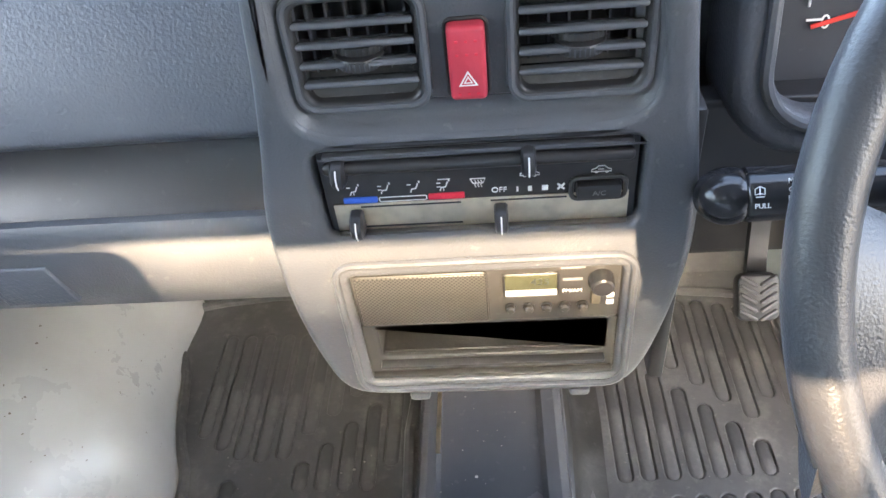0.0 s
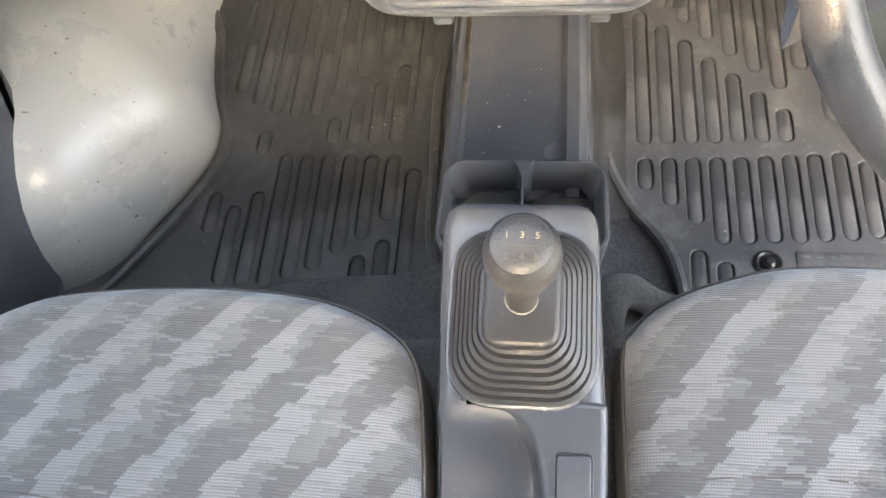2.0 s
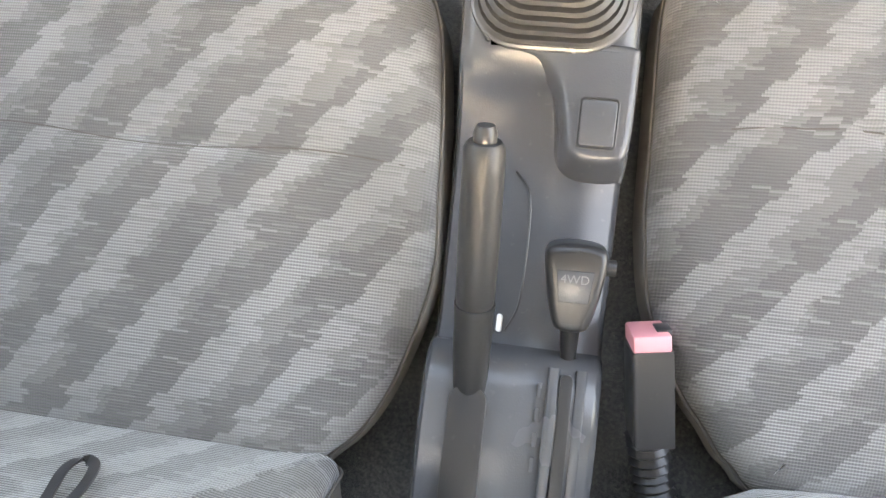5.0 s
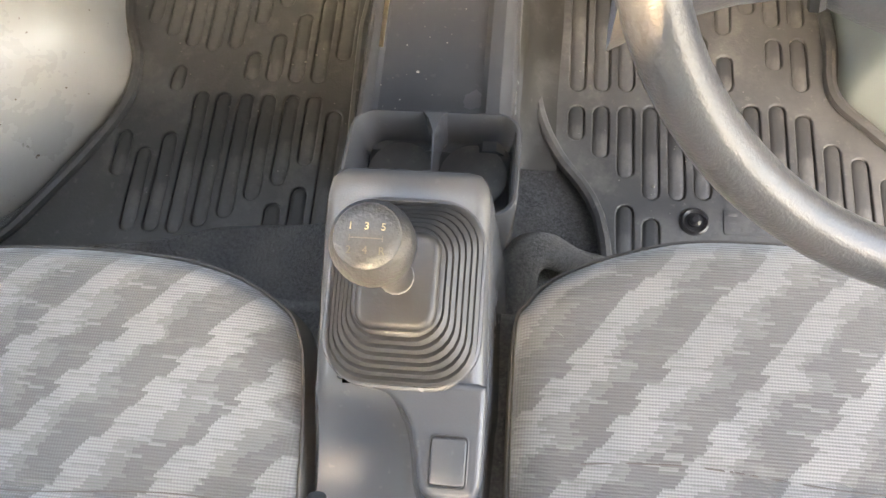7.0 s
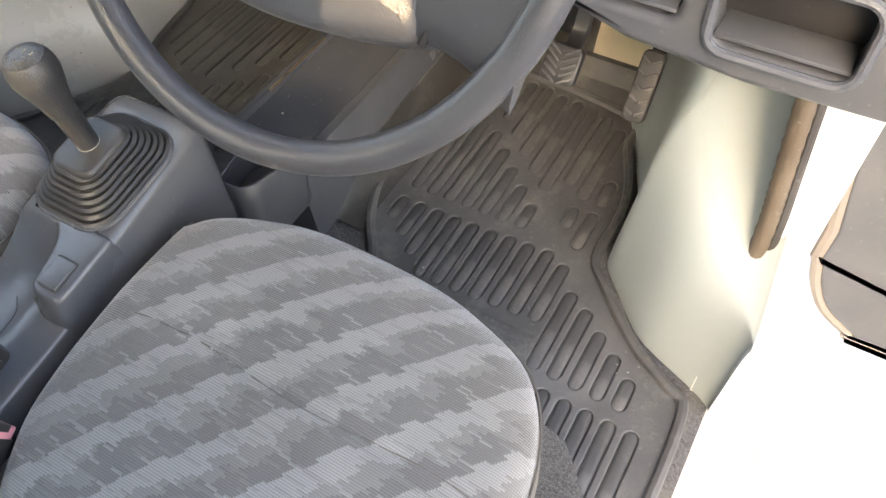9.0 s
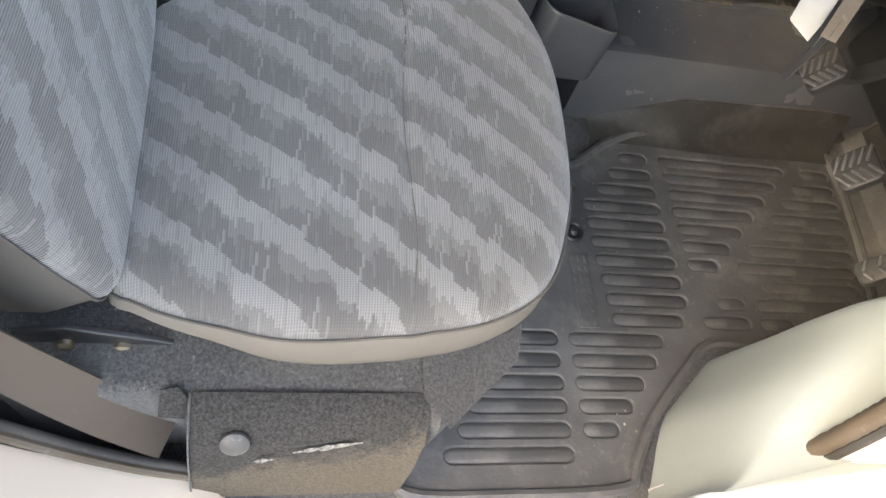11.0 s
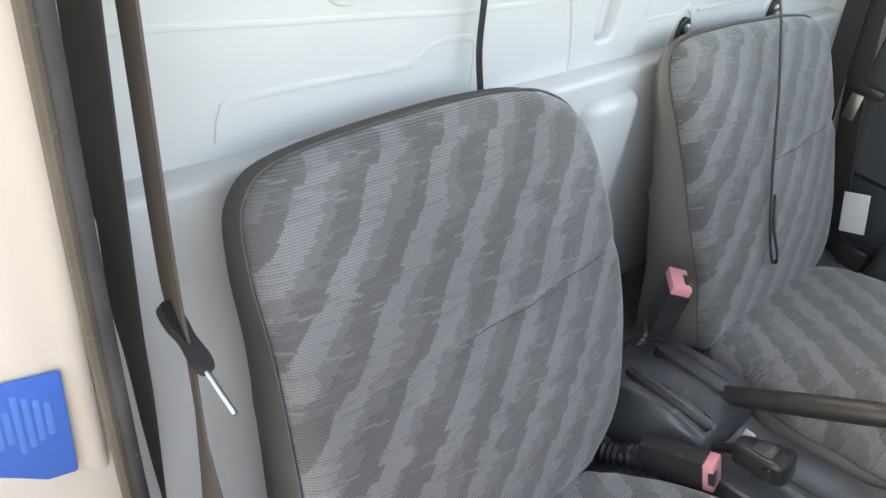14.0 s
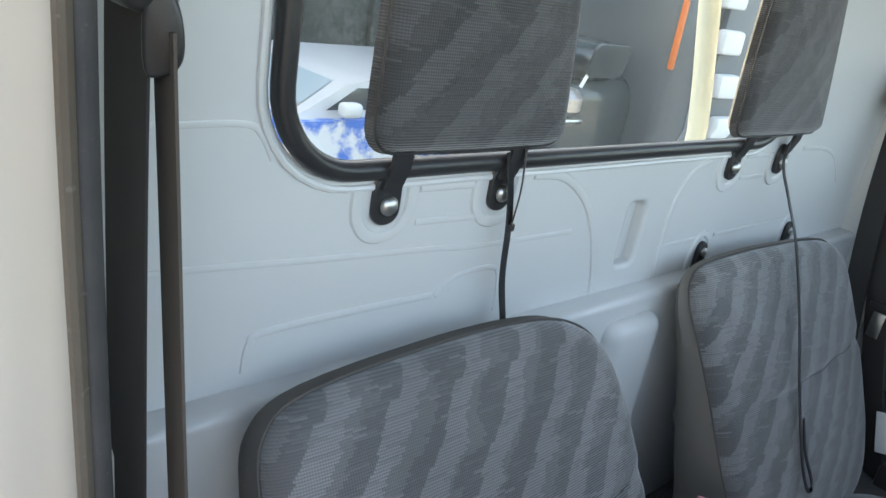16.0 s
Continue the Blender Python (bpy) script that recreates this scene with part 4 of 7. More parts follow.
def seat(label, cush, base_z, hinge, back_loop, back_origin, tilt, back_side, at, seam_y, side_cloth):
    s = thing("seat", label, "seat", at, "front seats")
    loop = [(p.x, p.y) for p in spline([(a, b, 0) for a, b in cush], 5, True)]

    def top(x, y):
        z = base_z
        if y < hinge:
            z += 0.12 * (y - hinge)
        return z - 0.006 * math.exp(-((y - seam_y) / 0.006) ** 2)
    a, b = cushion(loop, lambda x, y: 0.030 + 0.055 * max(0.0, min(1.0, (y + 0.12) / 0.15)), 0.030, 0.014, top, 22)
    tree = BVHTree.FromBMesh(b)
    part("cushion", b, CLOTH, s, "grey woven cloth with stepped diagonal bands", m=Matrix())
    part("cushion_side", a, VINYL, s, "taupe vinyl side band with a stitched edge")
    edge = ccw(loop)
    part("piping", tube([(x, y, top(x, y) + 0.001) for x, y in inset(edge, -0.001)], 0.0013, 6, closed=True), FUZZ, s, "dark stitched seam")
    xs = [p[0] for p in loop]
    xa, xb = min(xs) + 0.05, max(xs) - 0.012
    seam = []
    for i in range(25):
        x = xa + (xb - xa) * i / 24
        hit = tree.ray_cast(Vector((x, seam_y + 0.004 * math.sin(i * 0.4), 0.5)), Vector((0, 0, -1)))[0]
        if hit is not None:
            seam.append(hit + Vector((0, 0, -0.0002)))
    part("seam", tube(seam, 0.0007, 6), FUZZ, s, "stitched cross seam")
    m = basis(back_origin, (-1, 0, 0), (0, -math.sin(tilt), math.cos(tilt)))
    loop = [(p.x, p.y) for p in spline([(x, y, 0) for x, y in back_loop], 5, True)]
    a, b = cushion(loop, back_side, 0.022, 0.014, lambda x, y: -0.005 * math.exp(-((y - 0.225 - 0.05 * x) / 0.006) ** 2), 20)
    face = b.copy()
    part("backrest", b, CLOTH, s, "grey woven cloth with stepped diagonal bands", m=m)
    part("backrest_side", a, side_cloth, s, "plain grey side band", m=m)
    part("back_piping", tube([(x, y, 0.001) for x, y in inset(ccw(loop), -0.001)], 0.0013, 6, closed=True, up=(0, 0, 1)), FUZZ, s, "dark stitched seam", m=m)
    tree = BVHTree.FromBMesh(face)
    seam = []
    for i in range(22):
        x = -0.03 + 0.215 * i / 21
        hit = tree.ray_cast(Vector((x, 0.225 + 0.05 * x + 0.002 * math.sin(i * 0.6), 0.3)), Vector((0, 0, -1)))[0]
        if hit is not None:
            seam.append(hit - Vector((0, 0, 0.0002)))
    part("back_seam", tube(seam, 0.0007, 6), FUZZ, s, "stitched cross seam", m=m)
    return s


def build_seats():
    drv = [(0.154, 0.185), (0.156, 0.06), (0.159, 0.015), (0.168, -0.035), (0.192, -0.085), (0.215, -0.115), (0.235, -0.138), (0.285, -0.160), (0.53, -0.160), (0.572, -0.13), (0.595, -0.06), (0.607, 0.0), (0.603, 0.095), (0.588, 0.170), (0.552, 0.226), (0.49, 0.254), (0.42, 0.268), (0.30, 0.270), (0.235, 0.256), (0.186, 0.234), (0.163, 0.211)]
    bk = [(-0.188, 0.0), (-0.199, 0.04), (-0.196, 0.13), (-0.193, 0.19), (-0.190, 0.27), (-0.192, 0.34), (-0.183, 0.388), (-0.14, 0.410), (0.0, 0.419), (0.10, 0.416), (0.152, 0.404), (0.187, 0.379), (0.209, 0.332), (0.225, 0.24), (0.223, 0.15), (0.196, 0.058), (0.146, 0.014), (0.10, 0.0), (-0.10, -0.015)]
    bp = [(-0.188, 0.0), (-0.197, 0.03), (-0.190, 0.10), (-0.199, 0.165), (-0.207, 0.25), (-0.218, 0.32), (-0.227, 0.365), (-0.218, 0.398), (-0.18, 0.412), (-0.08, 0.415), (0.0, 0.413), (0.11, 0.408), (0.180, 0.396), (0.220, 0.355), (0.238, 0.238), (0.236, 0.15), (0.228, 0.087), (0.19, 0.02), (0.10, -0.010), (-0.10, -0.012)]
    s = seat("driver seat in grey patterned cloth with vinyl sides", drv, 0.240, 0.10, bk, (0.377, -0.156, 0.216), math.atan2(0.178, 0.36), lambda x, y: max(0.024, 0.096 - 0.150 * y), (0.4, 0.05, 0.172), 0.092, FUZZ)
    br = part("recliner_bracket", slab([(-0.06, -0.02), (0.10, -0.03), (0.13, -0.012), (0.05, 0.02), (-0.02, 0.035), (-0.06, 0.02)], 0.0, 0.005, 0.002, basis((0.587, -0.17, 0.165), (0, 1, -0.1), (0, 0, 1))), BLACK, s, "black steel recliner bracket")
    for y, z, r in ((-0.145, 0.165, 0.010), (-0.19, 0.172, 0.008), (-0.10, 0.155, 0.007)):
        part("bolt", lathe([(r, 0.0), (r, 0.004), (r * 0.6, 0.007)], 12, basis((0.592, y, z), (0, 1, 0), (0, 0, 1))), BRONZE, br, "tarnished bolt")
    pas = [(-0.012, 0.168), (0.0, 0.10), (0.006, 0.02), (0.008, -0.02), (0.0, -0.065), (-0.020, -0.125), (-0.05, -0.165), (-0.10, -0.187), (-0.32, -0.187), (-0.40, -0.15), (-0.425, -0.05), (-0.428, 0.08), (-0.412, 0.17), (-0.365, 0.210), (-0.284, 0.226), (-0.18, 0.230), (-0.095, 0.222), (-0.038, 0.198)]
    seat("passenger seat in grey patterned cloth with vinyl sides", pas, 0.248, 0.04, bp, (-0.243, -0.180, 0.216), math.atan2(0.164, 0.35), lambda x, y: max(0.016, 0.108 - 0.225 * y), (-0.2, 0.0, 0.172), 0.044, VINYL)


def headrest(low, high, z0, z1, feet, label):
    """A pad between two heights; low and high: the x of its two sides at the bottom and at the top."""
    xm = (low[0] + low[1]) / 2
    h = thing("headrest", label, "headrest", (xm, -0.39, z0), "wall-mounted headrests")
    m = basis((xm, -0.386, z0), (-1, 0, 0), (0, -0.03, 1))
    hgt = z1 - z0
    loop = []
    for x, y in rrect(2.0, hgt, 0.0, 1, 0.0, hgt / 2):
        f = y / hgt
        p, q = low[0] + (high[0] - low[0]) * f, low[1] + (high[1] - low[1]) * f
        loop.append((xm - (p + q) / 2 + x * (p - q) / 2, y))
    corners = [c for i, c in enumerate(loop) if i == 0 or (Vector(c) - Vector(loop[i - 1])).length > 0.01]
    corners = corners[:4]
    loop = []
    for i, c in enumerate(corners):
        u, v, w = Vector(corners[i - 1]), Vector(c), Vector(corners[(i + 1) % 4])
        p, q = v + (u - v).normalized() * 0.026, v + (w - v).normalized() * 0.026
        loop += [tuple((1 - t) ** 2 * p + 2 * t * (1 - t) * v + t * t * q) for t in (k / 6 for k in range(7))]
        n = v.lerp(w, 0.5)
        loop.append((n.x * 1.012, hgt / 2 + (n.y - hgt / 2) * 1.012))
    a, b = cushion(loop, 0.016, 0.012, 0.007, lambda x, y: 0.0, 8)
    part("pad", b, CLOTH_DARKENED, h, "seat weave face, darkened to dark grey", m=m)
    part("pad_side", a, CLOTH_DARKENED, h, "", m=m)
    part("piping", tube([(x, y, 0.001) for x, y in inset(ccw(loop), -0.001)], 0.0013, 6, closed=True), BLACK, h, "stitched dark seam", m=m)
    z0 = 0.755
    for bx in feet:
        pts = spline([(bx, -0.392, z0 + 0.02), (bx, -0.389, z0 - 0.015), (bx, -0.3935, z0 - 0.032), (bx, -0.3985, z0 - 0.044)], 4)
        b = part("bracket", strap(pts, 0.019, (1, 0, 0), 0.004), BLACK, h, "black steel mounting bracket")
        foot = part("foot", slab(rrect(0.028, 0.044, 0.013, 6), 0.0, 0.005, 0.002), BLACK, b, "", basis((bx, -0.4045, z0 - 0.055), (-1, 0, 0), (0, 0, 1)))
        part("screw", lathe([(0.0085, 0.0), (0.0085, 0.002), (0.006, 0.005), (0.001, 0.006)], 14), STEEL, b, "bright zinc screw", basis((bx, -0.3985, z0 - 0.059), (-1, 0, 0), (0, 0, 1)))


def build_headrests():
    headrest((0.456, 0.237), (0.447, 0.260), 0.745, 0.946, (0.421, 0.288), "driver headrest in the seat weave, darkened, on two black wall brackets")
    headrest((-0.095, -0.338), (-0.096, -0.283), 0.743, 0.946, (-0.153, -0.290), "passenger headrest in the seat weave, darkened, on two black wall brackets")
    c = thing("cord", "thin black strap hanging from the driver headrest bracket", "strap", (0.28, -0.39, 0.56))
    part("webbing", strap(spline([(0.298, -0.390, 0.739), (0.289, -0.388, 0.70), (0.283, -0.387, 0.667), (0.276, -0.387, 0.61), (0.262, -0.384, 0.553), (0.25, -0.385, 0.50)], 6), 0.0085, (1, 0.15, 0), 0.0015), BLACK, c)
    part("second_ply", strap(spline([(0.282, -0.386, 0.742), (0.281, -0.383, 0.705), (0.2825, -0.3845, 0.667)], 6), 0.006, (0.8, 0.6, 0), 0.0015), BLACK, c)
    part("knot", rbox((0.2825, -0.3855, 0.666), (0.010, 0.005, 0.008), 0.002), BLACK, c)
    c = thing("cord", "thin black strap loop hanging over the passenger backrest", "strap", (-0.295, -0.39, 0.34))
    pts = [(-0.286, -0.392, 0.74), (-0.270, -0.388, 0.70), (-0.245, -0.355, 0.66), (-0.226, -0.318, 0.609), (-0.206, -0.274, 0.523), (-0.190, -0.240, 0.446), (-0.180, -0.202, 0.360), (-0.186, -0.184, 0.318), (-0.199, -0.181, 0.311), (-0.204, -0.186, 0.322), (-0.194, -0.204, 0.360), (-0.196, -0.220, 0.40)]
    part("webbing", strap(spline(pts, 6), 0.0075, (1, 0.15, 0), 0.0015), BLACK, c)
    # brackets that hold the passenger backrest to the wall
    for x in (-0.137, -0.404):
        b = thing("wall_bracket", "black steel backrest bracket screwed to the white wall", "bracket", (x, -0.40, 0.55), "backrest brackets")
        part("strip", slab(rrect(0.022, 0.075, 0.011, 6), 0.0, 0.006, 0.002), BLACK, b, "", basis((x, -0.404, 0.554), (-1, 0, 0), (0, 0, 1)))
        part("screw", lathe([(0.006, 0.0), (0.006, 0.003), (0.003, 0.005)], 14), STEEL, b, "bright zinc screw", basis((x, -0.398, 0.578), (-1, 0, 0), (0, 0, 1)))


# ---------------------------------------------------------------- seat belts
def buckle(label, front, back, tail, up, w=0.036, h=0.028):
    b = thing("seat_belt_buckle", label, "seat belt buckle", tail, "seat belt buckles")
    d = (Vector(front) - Vector(back))
    m = basis(front, up, d)        # local y along the buckle, towards its mouth
    side = [(-w / 2, -d.length), (w / 2, -d.length), (w / 2, -0.011), (-w / 2, -0.011)]
    part("body", slab(side, -h / 2, h / 2, 0.004, m), BLACK, b)
    part("button", rbox((0.0, -0.006, 0.0), (w * 0.94, 0.013, h * 0.92), 0.002, 2), PINK, b, "faded pink-red release button", m @ Matrix.Translation((0, 0.0, 0)))
    part("slot", rbox((w * 0.04, -0.0015, -h * 0.34), (w * 0.42, 0.0066, h * 0.36), 0.0005), BLACK, b, "dark tongue slot", m)
    P = [Vector(back), Vector(back).lerp(Vector(tail), 0.5) + Vector((0, 0, -0.004)), Vector(tail)]
    pts = spline(P, 10)
    rad = [(0.0165 if i % 2 else 0.0125) for i in range(len(pts))]
    part("boot", tube(pts, rad, 10, flat_ratio=0.75), BLACK, b, "corrugated black stalk boot")


def build_belts():
    buckle("driver seat belt buckle with faded pink button on corrugated stalk", (0.163, -0.049, 0.255), (0.174, -0.121, 0.219), (0.193, -0.183, 0.187), (0.1, -0.35, 1), 0.036, 0.028)
    buckle("passenger seat belt buckle with faded pink button", (0.026, -0.216, 0.349), (0.026, -0.224, 0.272), (0.022, -0.236, 0.20), (0.75, 0.65, 0), 0.046, 0.026)
    t = thing("seat_belt", "driver seat belt webbing with loose tongue, one dark run and tan runs", "seat belt", (0.646, -0.36, 0.0))
    part("vertical_run", strap(spline([(0.653, -0.362, 0.90), (0.653, -0.361, 0.744), (0.649, -0.360, 0.50), (0.646, -0.356, 0.387), (0.650, -0.335, 0.14)], 6), 0.046, (0.13, -1, 0), 0.0018), BELT, t)
    gd = part("guide", rbox((0.650, -0.352, 0.885), (0.030, 0.040, 0.085), 0.009, 3), BLACK, t, "black plastic belt guide")
    part("guide_lip", slab([(p.x, p.y) for p in spline([(-0.009, -0.020, 0), (0.002, -0.023, 0), (0.010, -0.014, 0), (0.009, 0.006, 0), (0.002, 0.022, 0), (-0.009, 0.022, 0)], 5, True)], -0.010, 0.010, 0.003, basis((0.643, -0.340, 0.836), (-0.93, 0.36, 0), (0, 0, 1))), BLACK, gd, "rounded lip of the guide")
    q = Vector((-0.30, -0.95, 0.0))
    part("front_run", strap(spline([(0.641, -0.344, 0.835), (0.637, -0.336, 0.716), (0.634, -0.322, 0.575), (0.635, -0.306, 0.512), (0.631, -0.296, 0.478)], 6), 0.044, (-0.15, -1, 0), 0.0018), BELT_TAN, t, "tan webbing of the front run")
    lower = spline([(0.631, -0.296, 0.478), (0.632, -0.282, 0.42), (0.636, -0.255, 0.345), (0.643, -0.222, 0.26), (0.650, -0.165, 0.155), (0.655, -0.108, 0.075)], 6)
    k = len(lower)
    part("lap_run", strap(lower, 0.046, [q.lerp(Vector((0.93, -0.36, 0.0)), 0.85 * max(0.0, min(1.0, (i - 6) / 24))) for i in range(k)], 0.0018), BELT_TAN, t, "twisted tan webbing")
    d = Vector((-0.009, 0.067, -0.039)).normalized()
    g0 = Vector((0.640, -0.308, 0.514))
    tg = part("tongue", slab([(p.x, p.y) for p in spline([(-0.004, 0.006, 0), (0.012, 0.0085, 0), (0.026, 0.006, 0), (0.044, 0.008, 0), (0.054, 0.004, 0), (0.054, -0.004, 0), (0.044, -0.008, 0), (0.026, -0.0065, 0), (0.012, -0.0085, 0), (-0.004, -0.006, 0)], 4, True)], -0.005, 0.005, 0.003, basis(g0, d, (1, 0.1, 0.2)) @ Matrix.Diagonal((0.92, 0.78, 1, 1))), BLACK, t, "black plastic tongue grip")
    part("blade", slab(rrect(0.034, 0.017, 0.002, 2, 0.066, 0.0), -0.0012, 0.0012, 0.0005, basis(g0, d, (-0.36, -0.80, -0.5))), STEEL, tg, "bright steel blade")
    place(t, -0.010, 0, -0.003)
    r = thing("belt_retractor", "black plastic seat belt retractor cover by the door sill", "seat belt", (0.655, -0.30, 0.0))
    part("housing", slab([(p.x, p.y) for p in spline([(-0.045, 0.0, 0), (-0.047, 0.165, 0), (-0.03, 0.222, 0), (0.01, 0.222, 0), (0.03, 0.180, 0), (0.045, 0.0, 0)], 6, True)], -0.03, 0.02, 0.008, basis((0.630, -0.285, 0.02), (0, 1, 0), (0, 0, 1))), BLACK, r)
    part("slot", rbox((0.662, -0.31, 0.16), (0.004, 0.02, 0.05), 0.001), DARK, r)
    place(r, -0.008, 0, 0)
    # passenger side
    p = thing("seat_belt", "dark passenger seat belt with steel tongue and paper tag", "seat belt", (-0.60, -0.32, 0.1))
    part("vertical_run", strap(spline([(-0.605, -0.365, 0.80), (-0.60, -0.34, 0.60), (-0.59, -0.29, 0.40), (-0.58, -0.22, 0.20), (-0.58, -0.19, 0.12)], 6), 0.050, (0.5, 0.9, 0), 0.002), BELT, p)
    part("second_run", strap(spline([(-0.612, -0.385, 0.80), (-0.61, -0.37, 0.60), (-0.605, -0.34, 0.40), (-0.60, -0.30, 0.20)], 6), 0.050, (0.5, 0.9, 0), 0.002), BELT, p)
    part("guide", rbox((-0.61, -0.375, 0.80), (0.05, 0.06, 0.06), 0.018, 3), BLACK, p, "black plastic belt guide")
    part("tongue", rbox((-0.585, -0.285, 0.455), (0.012, 0.06, 0.018), 0.004), BLACK, p, "black plastic tongue grip")
    part("blade", rbox((-0.575, -0.292, 0.425), (0.003, 0.020, 0.045), 0.001), STEEL, p, "bright steel blade")
    part("tag", rbox((-0.548, -0.203, 0.268), (0.003, 0.042, 0.072), 0.001, 1, Matrix.Rotation(radians(17), 3, "X").to_4x4()), INK, p, "white paper tag with faint print")
    part("anchor_sleeve", rbox((-0.575, -0.175, 0.14), (0.03, 0.05, 0.13), 0.008, 2), BLACK, p, "black anchor sleeve")
    place(p, 0, 0.018, 0.007)


# ---------------------------------------------------------------- centre console
def build_console():
    c = thing("centre_console", "dark grey plastic centre console with gear lever surround", "centre console", (0.08, 0.05, 0.1))
    # cross-sections along y: half widths and top heights; front panel, basin, rear hump
    def ring(y, x0, x1, z, zb):
        r = 0.012
        return [(x0 - 0.012, y, zb), (x0 - 0.004, y, z - 0.07), (x0, y, z - r), (x0 + r * 0.3, y, z - r * 0.3), (x0 + r, y, z), (x0 + 0.35 * (x1 - x0), y, z), (x0 + 0.65 * (x1 - x0), y, z), (x1 - r, y, z), (x1 - r * 0.3, y, z - r * 0.3), (x1, y, z - r), (x1 + 0.004, y, z - 0.07), (x1 + 0.012, y, zb)]
    rings = [ring(y, x0, x1, z, 0.09) for y, x0, x1, z in ((0.2945, 0.024, 0.116, 0.285), (0.2925, 0.018, 0.121, 0.3015), (0.288, 0.0125, 0.126, 0.3095), (0.280, 0.009, 0.1295, 0.3125), (0.267, 0.0075, 0.131, 0.3115), (0.20, 0.0095, 0.1335, 0.299), (0.14, 0.012, 0.1365, 0.287), (0.128, 0.012, 0.137, 0.284))]

    # basin: the left part of the top drops, the right rail with the blank switch stays up; behind it the rear hump
    def basin(y, zl, zr):
        x0, x1, xs = 0.0125, 0.1375, 0.086
        return [(x0 - 0.012, y, 0.09), (x0 - 0.004, y, min(zl, zr) - 0.06), (x0, y, zl - 0.004), (x0 + 0.004, y, zl + 0.002), (x0 + 0.012, y, zl), (xs - 0.018, y, zl - 0.004), (xs - 0.006, y, zl * 0.4 + zr * 0.6), (xs + 0.004, y, zr), (x1 - 0.006, y, zr), (x1 - 0.001, y, zr - 0.006), (x1 + 0.003, y, zr - 0.07), (x1 + 0.010, y, 0.09)]
    for y, zl, zr in ((0.114, 0.268, 0.268), (0.091, 0.252, 0.254), (0.066, 0.241, 0.243), (0.026, 0.234, 0.235), (-0.014, 0.230, 0.230), (-0.055, 0.223, 0.223), (-0.072, 0.227, 0.227), (-0.077, 0.246, 0.240), (-0.085, 0.256, 0.249), (-0.10, 0.261, 0.253), (-0.13, 0.265, 0.2555), (-0.185, 0.260, 0.250), (-0.24, 0.23, 0.23), (-0.26, 0.20, 0.20)):
        rings.append(basin(y, zl, zr))
    part("body", skin(rings), SATIN, c, angle=50)
    # raised deck with a curved edge that carries the blank switch
    deck = [(0.030, 0.136), (0.053, 0.1315), (0.071, 0.126), (0.084, 0.112), (0.0905, 0.090), (0.0935, 0.071), (0.098, 0.063), (0.108, 0.0595), (0.127, 0.060), (0.134, 0.066), (0.1372, 0.086), (0.1372, 0.116), (0.136, 0.136), (0.105, 0.138), (0.065, 0.138)]
    dl = [(min(p.x, 0.1365), min(p.y, 0.138)) for p in spline([(a, b, 0) for a, b in deck], 4, True)]
    up = lambda d, dz: [(x, y, 0.2795 + 0.19 * (y - 0.085) + dz) for x, y in inset(ccw(dl), d)]
    part("deck", skin([[(min(x, 0.1375), y, 0.225) for x, y in inset(ccw(dl), -0.010)], [(min(x, 0.1375), y, z) for x, y, z in up(-0.005, -0.016)], up(-0.001, -0.006), up(0.0, -0.0025), up(0.002, -0.0006), up(0.005, 0.0)]), SATIN, c, "raised deck with a soft curved edge")
    # cup holder: open tray ahead of the body
    m = Matrix.Translation((0.0665, 0.3575, 0.0))
    outer, inner = rrect(0.166, 0.120, 0.024, 6), rrect(0.154, 0.110, 0.019, 6)
    zt = lambda y: 0.176 + 0.25 * (0.050 - y)
    rings = [[(x * 0.94, y, 0.08) for x, y in outer], [(x, y, zt(y) - 0.003) for x, y in outer], [(x, y, zt(y)) for x, y in inset(outer, 0.0018)], [(x, y, zt(y)) for x, y in inset(inner, -0.0018)], [(x, y, zt(y) - 0.003) for x, y in inner], [(x * 0.95, y * 0.97, 0.115) for x, y in inner]]
    cup = part("cup_tray", skin(rings, False, True), SATIN, c, "open cup tray with a moulded divider", m)
    part("divider", skin([[(x, 0.056, z) for x, z in ((-0.0135, 0.1775), (0.0105, 0.1775), (0.009, 0.118), (-0.012, 0.118))], [(x, 0.050, z) for x, z in ((-0.0075, 0.177), (0.0045, 0.177), (0.0045, 0.118), (-0.0075, 0.118))], [(x, 0.037, z) for x, z in ((-0.0022, 0.1735), (-0.0008, 0.1735), (0.0004, 0.118), (-0.0034, 0.118))], [(x, -0.04, z) for x, z in ((-0.0024, 0.150), (-0.0006, 0.150), (0.0004, 0.118), (-0.0034, 0.118))]]), SATIN, cup, "", m)
    part("tray_floor", slab(rrect(0.146, 0.104, 0.012, 4), 0.108, 0.117, 0.002), BLACK, cup, "", m)
    for x in (-0.0385, 0.0355):
        part("cup_bottom", lathe([(0.0345, 0.116), (0.0345, 0.1195), (0.031, 0.1215), (0.001, 0.1218)], 28, Matrix.Translation((x, 0.017, 0.0))), RUBBER, cup, "dusty brown round cup bottom", m)
    # raised rim round the gaiter
    g = basis((0.074, 0.1975, 0.2995), (1, 0, 0), (0, 1, 0.172))
    part("gaiter_rim", tube([(x, y, 0.0) for x, y in rrect(0.109, 0.132, 0.034, 8)], 0.0028, 8, closed=True), SATIN, c, "", g)
    # stepped rubber gaiter
    rings = []
    w, h, z = 0.105, 0.128, -0.001
    for i in range(7):
        f = i / 6
        ox, oy = 0.0, 0.004 * f
        for dw, dz in ((0.0, 0.0), (0.0025, 0.0045), (-0.0025, 0.0065)):
            ww, hh = w - 0.046 * f + dw, h - 0.056 * f + dw
